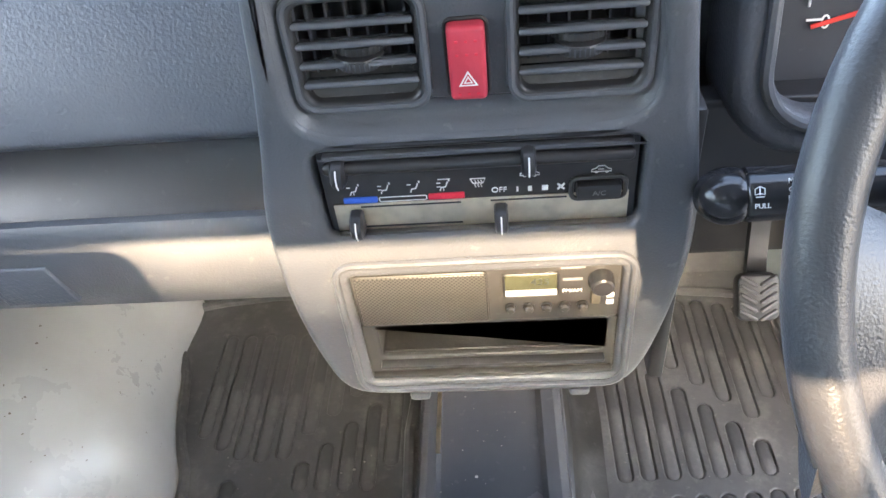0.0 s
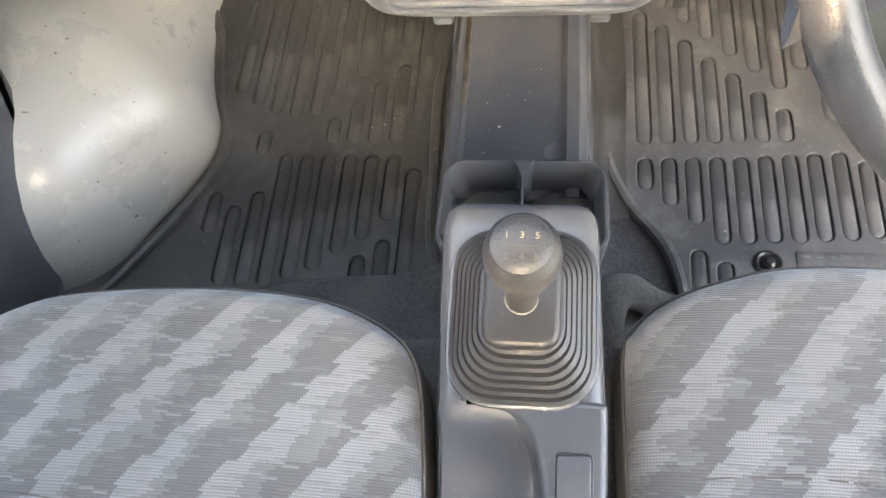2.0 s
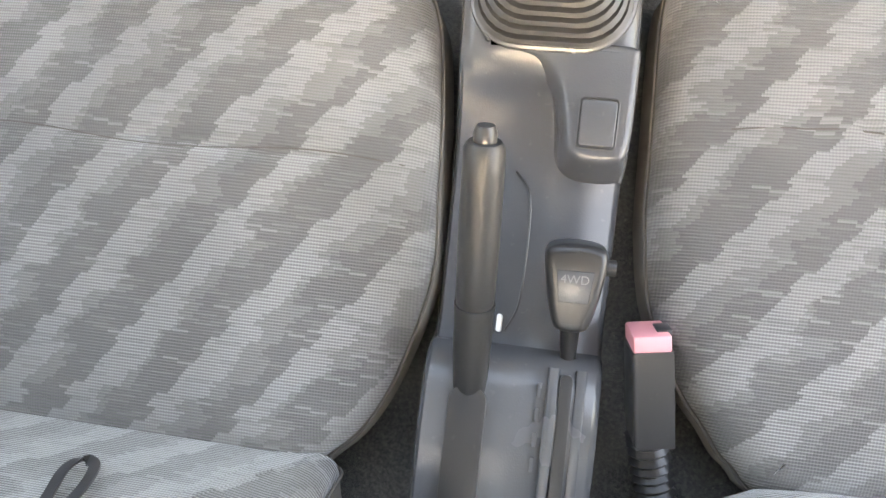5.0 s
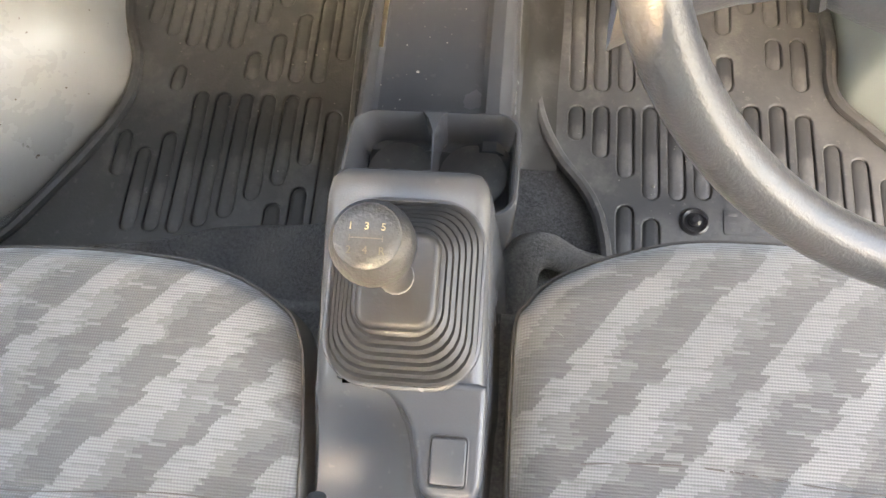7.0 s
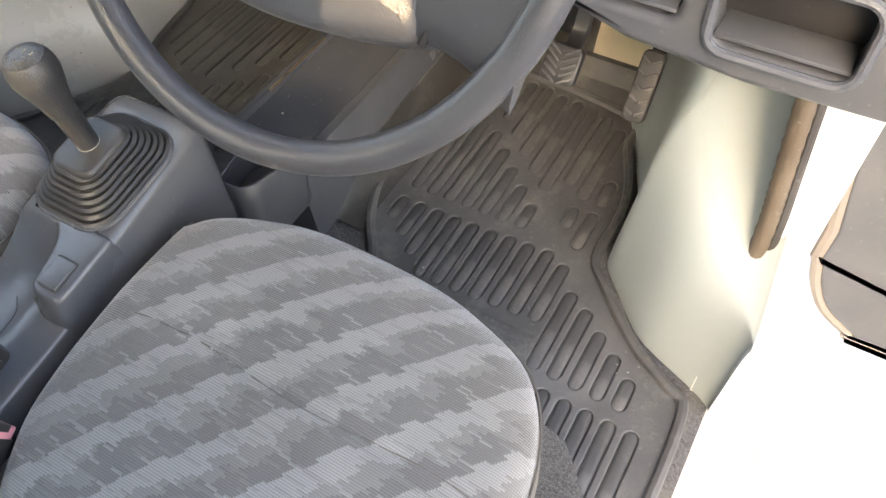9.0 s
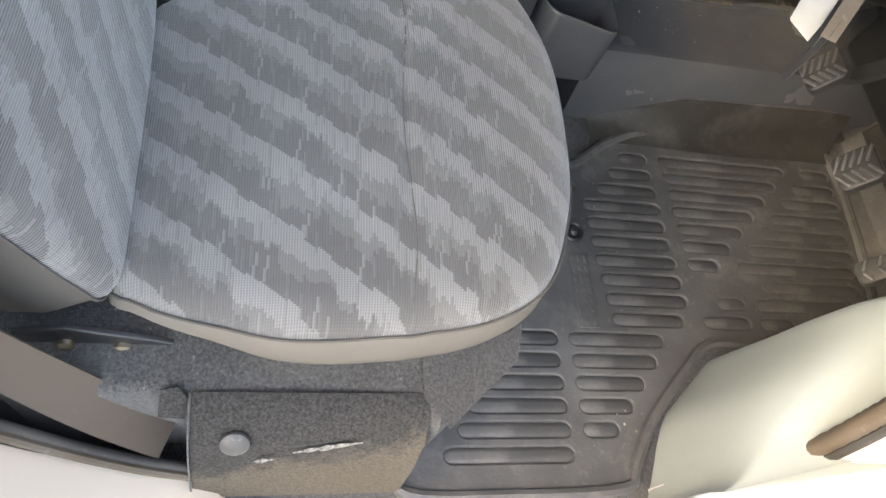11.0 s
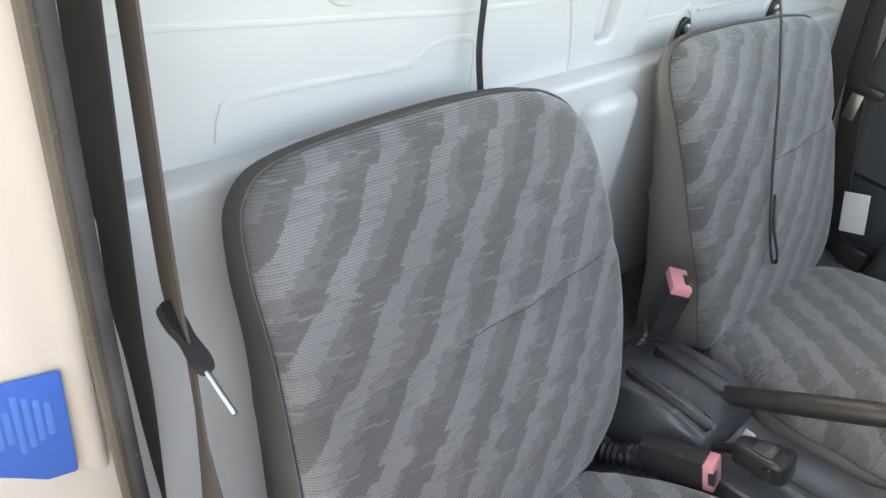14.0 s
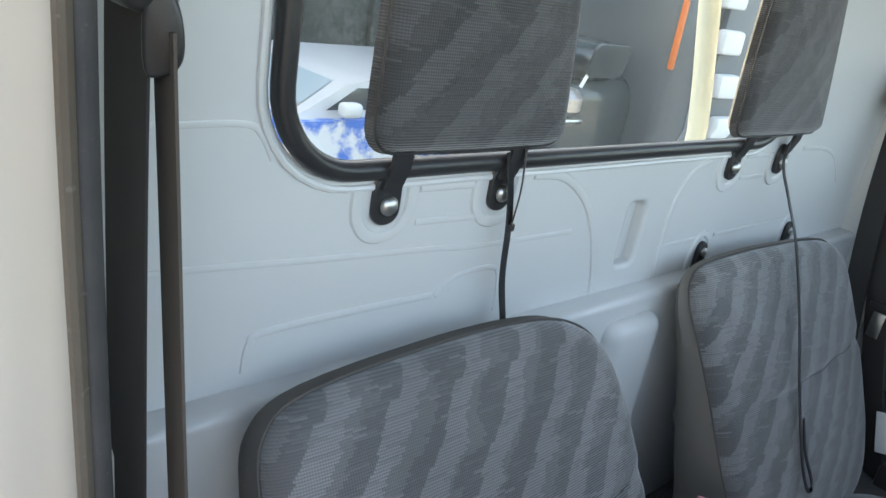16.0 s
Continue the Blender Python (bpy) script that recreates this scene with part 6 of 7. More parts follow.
def build_heater(s):
    tilt = basis((0.0515, YF + 0.008, 0.5902), (1, 0, 0), (0, 0, 1))
    P = lambda x, y, z=0.0: tilt @ Matrix.Translation((x, y, z))
    h = part("heater_panel", slab(rrect(0.188, 0.068, 0.003, 3), -0.004, 0.0, 0.0005), BLACK, s, "black heater control panel", tilt)
    part("upper_rail", rbox((0.0, 0.0195, 0.004), (0.182, 0.008, 0.008), 0.0035, 3), BLACK, h, "", tilt)
    part("top_rail", rbox((0.0, 0.0268, 0.002), (0.180, 0.0036, 0.006), 0.0015, 2), DARK, h, "", tilt)
    part("lower_rail", rbox((0.0, -0.0326, 0.002), (0.180, 0.003, 0.005), 0.0014, 2), SILVER, h, "worn grey lower rail", tilt)
    part("lower_face", rbox((0.0, -0.0208, 0.0006), (0.180, 0.0205, 0.0012), 0.0004), SUNLIT_METAL, h, "scratched slider bed with its sunlit brightness in the colour", tilt)
    for x, y in ((-0.081, 0.018), (0.030, 0.020), (-0.076, -0.022), (0.013, -0.0225)):
        prof = [(-0.0080, 0.002), (-0.0080, 0.009), (-0.006, 0.0145), (-0.002, 0.0165), (0.003, 0.0160), (0.007, 0.0125), (0.0085, 0.007), (0.0085, 0.002)]
        k = part("slider", skin([[(x + dx, y + py * f, 0.002 + (pz - 0.002) * f) for py, pz in prof] for dx, f in ((-0.0042, 0.80), (-0.0030, 0.96), (0.0, 1.0), (0.0030, 0.96), (0.0042, 0.80))]), BLACK, h, "black slider knob", tilt)
        part("pointer", tube([(x, y - 0.006, 0.0149), (x, y - 0.002, 0.0168), (x, y + 0.003, 0.0163), (x, y + 0.0066, 0.0134)], 0.0005, 6, up=(1, 0, 0)), INK, k, "white pointer line", tilt)
    for x, w, y in ((-0.055, 0.075, 0.0265), (0.075, 0.055, 0.0265)):
        part("slide_groove", rbox((x, y, 0.0052), (w, 0.0012, 0.0006), 0.0), DARK, h, "", tilt)
    for y in (-0.0125, -0.0285):
        part("slide_groove", rbox((-0.042, y, 0.0012), (0.062, 0.0012, 0.0006), 0.0), BLACK, h, "", tilt)
    part("slide_groove", rbox((0.030, -0.0125, 0.0012), (0.046, 0.0012, 0.0006), 0.0), BLACK, h, "", tilt)
    part("cold_bar", slab(rrect(0.021, 0.0038, 0.0005, 1, -0.0725, -0.0075), 0.0, 0.0016, 0.0001), BLUE, h, "blue cold marking", tilt)
    part("hot_bar", slab(rrect(0.022, 0.0038, 0.0005, 1, -0.0195, -0.0075), 0.0, 0.0016, 0.0001), CRIMSON, h, "red hot marking", tilt)
    part("mid_bar", tube([(x, y, 0.0012) for x, y in rrect(0.029, 0.0032, 0.0005, 1, -0.0462, -0.0075)], 0.00035, 4, closed=True), INK, h, "white outlined marking", tilt)
    def line(pts, r=0.00032):
        return tube([(x, y, 0.0006) for x, y in pts], r, 5)
    for i, x in enumerate((-0.0755, -0.0565, -0.0385, -0.0205)):
        ic = [line([(x + 0.0022, 0.0028), (x + 0.0008, -0.0008), (x - 0.0018, -0.0012), (x - 0.0026, -0.0034)], 0.00045), line([(x + 0.0028, 0.0040), (x + 0.0034, 0.0042)], 0.0008)]
        for k in range((1, 2, 1, 2)[i]):
            ic.append(line([(x - 0.0044, 0.0022 - 0.0028 * k), (x - 0.0020, 0.0022 - 0.0028 * k)]))
        if i in (0, 3):
            ic.append(line([(x - 0.0004, -0.0020), (x - 0.0004, -0.0036)]))
        if i == 3:
            ic.append(line([(x - 0.0035, 0.0050), (x + 0.0040, 0.0050)]))
        part("icon", join(*ic), INK, h, "white airflow icon", tilt)
    dm = [line([(-0.0045, 0.0042), (0.0045, 0.0042), (0.0030, 0.0008), (-0.0030, 0.0008), (-0.0045, 0.0042)])]
    dm += [line([(-0.0018 + 0.0018 * k, 0.0030), (-0.0011 + 0.0018 * k, 0.0012), (-0.0020 + 0.0018 * k, -0.0004), (-0.0013 + 0.0018 * k, -0.0022)]) for k in range(3)]
    part("icon", join(*dm), INK, h, "white demister icon", tilt)
    for x in (0.031, 0.073):
        car = [line([(x - 0.0058, 0.0045), (x - 0.0056, 0.0062), (x - 0.0034, 0.0068), (x - 0.0018, 0.0086), (x + 0.0018, 0.0086), (x + 0.0036, 0.0068), (x + 0.0056, 0.0060), (x + 0.0058, 0.0045), (x - 0.0058, 0.0045)])]
        car += [line([(x - 0.0030, 0.0040), (x - 0.0030, 0.0046)], 0.0011), line([(x + 0.0030, 0.0040), (x + 0.0030, 0.0046)], 0.0011), line([(x - 0.0020, 0.0062), (x + 0.0014, 0.0062)])]
        part("icon", join(*car), INK, h, "white car icon", tilt)
    for i, x in enumerate((0.0235, 0.031, 0.040)):
        part("fan_step", rbox((x, -0.0055, 0.0004), (0.0012 + 0.0012 * i, 0.0035, 0.0006), 0.0), INK, h, "white fan step mark", tilt)
    part("icon", join(*[line([(0.0495 + 0.0006 * math.cos(q), -0.0050 + 0.0006 * math.sin(q)), (0.0495 + 0.0028 * math.cos(q + 0.4), -0.0050 + 0.0028 * math.sin(q + 0.4))], 0.0007) for q in (0.4, 1.97, 3.54, 5.11)]), INK, h, "white fan icon", tilt)
    wording("OFF", 0.0054, INK, h, P(0.0125, -0.0055, 0.0004), "lettering", "white lettering")
    ac = part("air_con_button", rbox((0.0715, -0.0065, 0.003), (0.0265, 0.0105, 0.008), 0.002), BLACK, h, "black A/C push button", tilt)
    part("surround", tube([(x, y, 0.0015) for x, y in rrect(0.032, 0.0155, 0.004, 4, 0.0715, -0.0065)], 0.0016, 8, closed=True), SILVER, ac, "", tilt)
    wording("A/C", 0.0048, ENGRAVED, ac, P(0.0715, -0.0068, 0.0071), "lettering", "white lettering")


def grille_material():
    w = Net("speaker_mesh")
    sep = w.n("ShaderNodeSeparateXYZ")
    w.put(sep.inputs[0], w.coord())
    s = 2100.0
    a = w.math("SINE", w.math("MULTIPLY", sep.outputs[0], s))
    b = w.math("SINE", w.math("MULTIPLY", sep.outputs[1], s))
    hole = w.math("GREATER_THAN", w.math("MULTIPLY", a, b), 0.15)
    w.bump(w.math("SUBTRACT", 1.0, hole), 0.0006)
    return w.end(w.mix(hole, (0.070, 0.067, 0.060, 1), (0.008, 0.008, 0.007, 1)), 0.35)


def build_radio(s):
    tilt = basis((0.0515, YF + 0.004, 0.4990), (1, 0, 0), (0, 0, 1))
    P = lambda x, y, z=0.0: tilt @ Matrix.Translation((x, y, z))
    r = part("radio", slab(rrect(0.180, 0.052, 0.003, 3), -0.03, 0.002, 0.0015), SILVER, s, "grey radio with speaker grille and small display", tilt)
    part("grille", slab(rrect(0.088, 0.046, 0.002, 2, -0.043, -0.0005), 0.002, 0.0045, 0.001), grille_material(), r, "punched speaker grille", tilt)
    part("grille_rim", tube([(x, y, 0.003) for x, y in rrect(0.089, 0.047, 0.003, 3, -0.043, -0.0005)], 0.0009, 6, closed=True), SILVER, r, "", tilt)
    lc = part("display", slab(rrect(0.0345, 0.0135, 0.0015, 3, 0.0305, 0.0115), 0.002, 0.003, 0.0004), LCD, r, "olive liquid crystal display", tilt)
    part("display_bezel", tube([(x, y, 0.0026) for x, y in rrect(0.036, 0.0205, 0.0015, 3, 0.0305, 0.009)], 0.0009, 6, closed=True), BLACK, lc, "", tilt)
    part("display_bar", slab(rrect(0.0345, 0.0045, 0.0006, 2, 0.0305, 0.0015), 0.002, 0.0034, 0.0003), INK, lc, "white strip", tilt)
    wording("435", 0.0085, LCDINK, lc, P(0.0365, 0.0115, 0.0032), "digit", "dark display digits")
    for i in range(5):
        x = 0.0165 + 0.0122 * i
        b = part("preset_button", lathe([(0.0032, 0.0), (0.0032, 0.0035), (0.0022, 0.0045)], 14), SILVER, r, "round preset button", P(x, -0.0125, 0.002))
        part("ring", lathe([(0.0042, 0.0), (0.0042, 0.0012), (0.0034, 0.0014)], 14), BLACK, b, "", P(x, -0.0125, 0.0018))
    k = part("volume_knob", lathe([(0.0082, 0.0), (0.0082, 0.004), (0.0074, 0.010), (0.0062, 0.011)], 24), BLACK, r, "ribbed dark volume knob", P(0.0765, 0.0125, 0.002))
    part("slide_switch", rbox((0.0735, -0.004, 0.004), (0.006, 0.010, 0.004), 0.001), BRONZE, r, "small slide switch", tilt)
    for dy in (0.0, -0.0065):
        part("switch_mark", rbox((0.0835, -0.004 + dy, 0.0023), (0.005, 0.0045, 0.0006), 0.0), INK, r, "white block mark", tilt)
    part("print_bar", rbox((0.058, 0.0235, 0.0022), (0.016, 0.0022, 0.0005), 0.0), ENGRAVED, r, "unreadable white print", tilt)
    part("print_bar", rbox((0.058, 0.0125, 0.0022), (0.013, 0.0022, 0.0005), 0.0), ENGRAVED, r, "unreadable white print", tilt)
    wording("FM/AM", 0.0045, INK, r, P(0.058, 0.0015, 0.0021), "lettering", "white lettering")
    # pocket below
    m = basis((0.0515, YF + 0.004, 0.4425), (1, 0, 0), (0, 0, 1))
    pk = part("storage_pocket", plate(rrect(0.182, 0.058, 0.003, 3), [rrect(0.161, 0.034, 0.003, 3, 0.001, 0.010)], 0.09, 0.002, m), SILVER, s, "open grey storage pocket, dusty inside")
    # Floor coloured darker than the mats so the pocket reads dark.
    part("pocket_floor", rbox((0.001, -0.0052, -0.046), (0.158, 0.002, 0.084), 0.0), SOILED_DARK, pk, "dusty pocket floor, coloured dark", m)
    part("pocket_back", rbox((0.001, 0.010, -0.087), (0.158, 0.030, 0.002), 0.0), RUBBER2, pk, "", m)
    part("front_step", rbox((0.001, -0.0122, 0.003), (0.164, 0.004, 0.008), 0.0015), SILVER, pk, "raised front lip", m)
    part("lower_step", rbox((0.0, -0.0255, 0.002), (0.178, 0.004, 0.006), 0.0015), SILVER, pk, "", m)


def build_wheel():
    C, th, ro, R = Vector((0.357, 0.249, 0.661)), 1.045, -0.06, 0.1785
    ax, ay = Vector((math.cos(ro), 0, math.sin(ro))), Vector((0, math.cos(th), math.sin(th)))
    m = basis(C, ax, ay)              # local z towards the driver
    w = thing("steering_wheel", "dark grey two-spoke steering wheel with grained hub pad", "steering wheel", C)
    rim = [(R * math.cos(a), R * math.sin(a), 0.0) for a in (2 * math.pi * i / 96 for i in range(96))]
    part("rim", tube(rim, 0.0115, 18, closed=True), RIM, w, "shiny grained rim", m)
    hub = [(-0.112, 0.035), (-0.06, 0.065), (0.06, 0.065), (0.112, 0.035), (0.116, -0.02), (0.112, -0.05), (0.105, -0.077), (0.083, -0.087), (0.04, -0.0955), (-0.011, -0.0985), (-0.064, -0.0925), (-0.107, -0.077), (-0.113, -0.05), (-0.117, -0.02)]
    loop = [(p.x, p.y) for p in spline([(a, b, 0) for a, b in hub], 5, True)]
    a, b = cushion(loop, 0.05, 0.014, 0.010, lambda x, y: -0.02, 10)
    hp = part("hub_pad", b, LEATHER, w, "grained hub pad", m)
    part("hub_side", a, LEATHER, w, "", m)
    part("badge", tube([(x, y, 0.0042) for x, y in rrect(0.014, 0.0095, 0.003, 3, -0.005, -0.060)], 0.00035, 6, closed=True), LEATHER, hp, "small moulded badge outline", m)
    part("badge_bar", rbox((-0.005, -0.060, 0.0041), (0.007, 0.0008, 0.001), 0.0), LEATHER, hp, "", m)
    for sx in (-1, 1):
        rings = []
        for t in range(7):
            f = t / 6
            x = sx * (0.092 + f * (R - 0.097))
            hw = 0.042 - 0.004 * math.sin(math.pi * f) + 0.016 * f * f
            yc = -0.036
            z = -0.018 + 0.014 * f
            rings.append([(x, yc + hw * math.cos(q), z + 0.011 * math.sin(q)) for q in (2 * math.pi * j / 14 for j in range(14))])
        part("spoke", skin(rings), RIM, w, "broad moulded spoke", m)
        part("spoke_gap", tube([(sx * 0.1065, -0.078, -0.0125), (sx * 0.112, -0.055, -0.0105), (sx * 0.115, -0.025, -0.0105), (sx * 0.115, 0.01, -0.0125)], 0.0030, 6), MATTE, w, "", m)
    col = thing("steering_column", "black plastic steering column shroud", "steering column", (0.342, 0.36, 0.60))
    rings = []
    for s_, rx, ry in ((0.03, 0.045, 0.040), (0.06, 0.055, 0.048), (0.12, 0.060, 0.055), (0.20, 0.062, 0.06), (0.26, 0.05, 0.05)):
        rings.append([m @ Vector((rx * math.cos(q), ry * math.sin(q), -s_ - 0.01)) for q in (2 * math.pi * j / 20 for j in range(20))])
    part("shroud", skin(rings), BLACK, col)
    st = thing("wiper_stalk", "black wiper control stalk with white symbols", "control stalk", (0.26, 0.40, 0.60))
    a, b = Vector((0.300, 0.388, 0.586)), Vector((0.181, 0.394, 0.579))
    P = [a.lerp(b, f) for f in (0, 0.3, 0.6, 0.74, 0.765, 0.773, 0.779)] + [a.lerp(b, 0.85 - 0.15 * math.cos(radians(q))) for q in (64, 75, 90, 105, 120, 135, 150, 162, 172, 180)]
    part("arm", tube(P, [0.0145, 0.0150, 0.0153, 0.0155, 0.0154, 0.0150, 0.0142] + [max(0.0004, 0.0164 * math.sin(radians(q))) for q in (64, 75, 90, 105, 120, 135, 150, 162, 172, 180)], 24), GLOSS, st, "glossy black arm with bulb end")
    fm = basis(a.lerp(b, 0.46) + Vector((-0.004, -0.0125, 0.0094)), (1, -0.05, 0.059), (0, 0.6, 0.8))
    for i, tx in enumerate(("OFF", "INT", "LO")):
        wording(tx, 0.0040, INK, st, fm @ Matrix.Translation((-0.012 - 0.0006 * i, 0.002 - 0.0045 * i, (0.0004, 0.0002, -0.0010)[i])), "lettering", "white lettering")
    wording("MIST", 0.0040, INK, st, fm @ Matrix.Translation((-0.0115, 0.0065, 0.0000)), "lettering", "white lettering")
    wording("PULL", 0.0038, INK, st, fm @ Matrix.Translation((-0.0285, -0.006, -0.0002)), "lettering", "white lettering")
    ic = fm @ Matrix.Translation((-0.030, 0.0015, 0.0006)) @ Matrix.Diagonal((0.62, 0.62, 1, 1))
    part("icon", join(tube([(x, y, 0.0) for x, y in ((-0.004, -0.002), (-0.004, 0.003), (0, 0.005), (0.004, 0.003), (0.004, -0.002), (0.0, -0.001))], 0.0005, 5, closed=True), rbox((0, -0.004, 0), (0.007, 0.0009, 0.0006), 0.0), rbox((0, 0.001, 0), (0.0009, 0.007, 0.0006), 0.0)), INK, st, "white washer icon", ic)


def pedal(name, label, c, w, h, tilt, arm):
    p = thing(name, label, "pedal", c, "pedals")
    m = basis(c, (1, 0, 0), (0, math.cos(radians(tilt)), math.sin(radians(tilt))))
    pad = part("pad", slab(rrect(w, h, 0.008, 4), -0.012, 0.0, 0.003), GAITER, p, "grooved rubber pad", m)
    for i in range(5):
        f = -0.4 + 0.2 * i
        for sx in (-1, 1):
            rb = rbox((0, 0, 0), (w * 0.46, 0.0035, 0.003), 0.001, 1, Matrix.Rotation(radians(32 * sx), 3, "Z").to_4x4())
            bmesh.ops.translate(rb, vec=(sx * w * 0.235, f * h * 0.92, 0.0008), verts=rb.verts)
            part("tread", rb, RUBBER, pad, "", m)
    part("arm", strap(spline(arm, 5), 0.018, (1, 0, 0), 0.010), BLACK, p, "black steel pedal arm")


def build_pedals():
    pedal("clutch_pedal", "clutch pedal with worn chevron rubber pad", (0.310, 0.554, 0.321), 0.039, 0.045, 55, [(0.311, 0.565, 0.320), (0.318, 0.60, 0.33), (0.326, 0.64, 0.40), (0.328, 0.66, 0.52)])
    pedal("brake_pedal", "brake pedal with worn chevron rubber pad", (0.410, 0.592, 0.283), 0.045, 0.047, 55, [(0.411, 0.602, 0.283), (0.412, 0.645, 0.30), (0.412, 0.668, 0.40), (0.41, 0.672, 0.53)])
    pedal("accelerator_pedal", "long ribbed accelerator pedal", (0.497, 0.657, 0.234), 0.029, 0.090, 55, [(0.497, 0.69, 0.245), (0.498, 0.725, 0.28), (0.50, 0.742, 0.38), (0.50, 0.745, 0.53)])
    b = thing("pedal_bracket", "bare metal pedal bracket and wiring under the dash", "bracket", (0.38, 0.78, 0.40))
    for i in range(4):
        part("cable", tube(spline([(0.25 + 0.03 * i, 0.66, 0.50), (0.27 + 0.03 * i, 0.645, 0.42 - 0.02 * i), (0.30 + 0.025 * i, 0.655, 0.38), (0.34 + 0.03 * i, 0.675, 0.44)], 6), 0.004, 8), (BLACK, SEAL_TAN, BLACK, INK)[i], b, "loose wiring cable")


def build_footwell_filler():
    # Dark filler boxes, added to keep the lit firewall out of view.
    u = thing("footwell_filler", "matte black filler boxes added below the dashboard to hide the firewall", "heater", (0.30, 0.80, 0.28))
    part("case", rbox((0.305, 0.80, 0.405), (0.29, 0.21, 0.225), 0.02, 3), MATTE, u)
    part("filler_low", rbox((0.290, 0.722, 0.305), (0.22, 0.06, 0.126), 0.014, 3), MATTE, u, "lower matte black filler box")
    part("duct", tube([(0.20, 0.70, 0.36), (0.165, 0.66, 0.34), (0.155, 0.62, 0.33)], [0.030, 0.028, 0.026], 14), MATTE, u, "matte black filler tube")
    for x in (0.24, 0.37):
        part("clip", rbox((x, 0.690, 0.33), (0.012, 0.006, 0.03), 0.002), STEEL, u, "bright steel clip")


def build_keys():
    k = thing("key_set", "ignition keys with white card tag and tan leather strap", "keys", (0.44, 0.36, 0.50))
    part("key_head", slab([(p.x, p.y) for p in spline([(-0.012, 0.0, 0), (-0.010, 0.016, 0), (0.010, 0.016, 0), (0.012, 0.0, 0), (0.004, -0.010, 0), (-0.004, -0.010, 0)], 4, True)], -0.003, 0.003, 0.0015, basis((0.445, 0.372, 0.575), (0.4, 0.9, 0), (0.1, 0, 1))), BLACK, k, "black plastic key head")
    part("lock_barrel", tube([(0.395, 0.385, 0.60), (0.438, 0.374, 0.588)], [0.018, 0.014], 16), STEEL, k, "bright ignition lock barrel")
    part("ring", tube([(0.449 + 0.011 * math.cos(a), 0.368, 0.556 + 0.011 * math.sin(a)) for a in (2 * math.pi * i / 20 for i in range(20))], 0.0011, 6, closed=True, up=(0, 1, 0)), STEEL, k, "split ring")
    part("card_tag", slab(rrect(0.036, 0.060, 0.002, 3), -0.0006, 0.0006, 0.0003, basis((0.452, 0.360, 0.513), (0.94, 0.2, 0.12), (-0.08, -0.15, 1))), INK, k, "white card tag")
    part("leather_strap", strap(spline([(0.466, 0.364, 0.552), (0.476, 0.360, 0.53), (0.484, 0.358, 0.508)], 4), 0.012, (0.7, 0.7, 0), 0.003), SEAL_TAN, k, "tan leather strap")
    for dx in (0.0, 0.008):
        part("lanyard", strap(spline([(0.458 + dx, 0.362, 0.548), (0.474 + dx, 0.357, 0.51), (0.480 + 0.6 * dx, 0.352, 0.465)], 4), 0.005, (1, 0.3, 0), 0.0015), BLACK, k, "black lanyard end")
    place(k, -0.018, 0.0, -0.009)


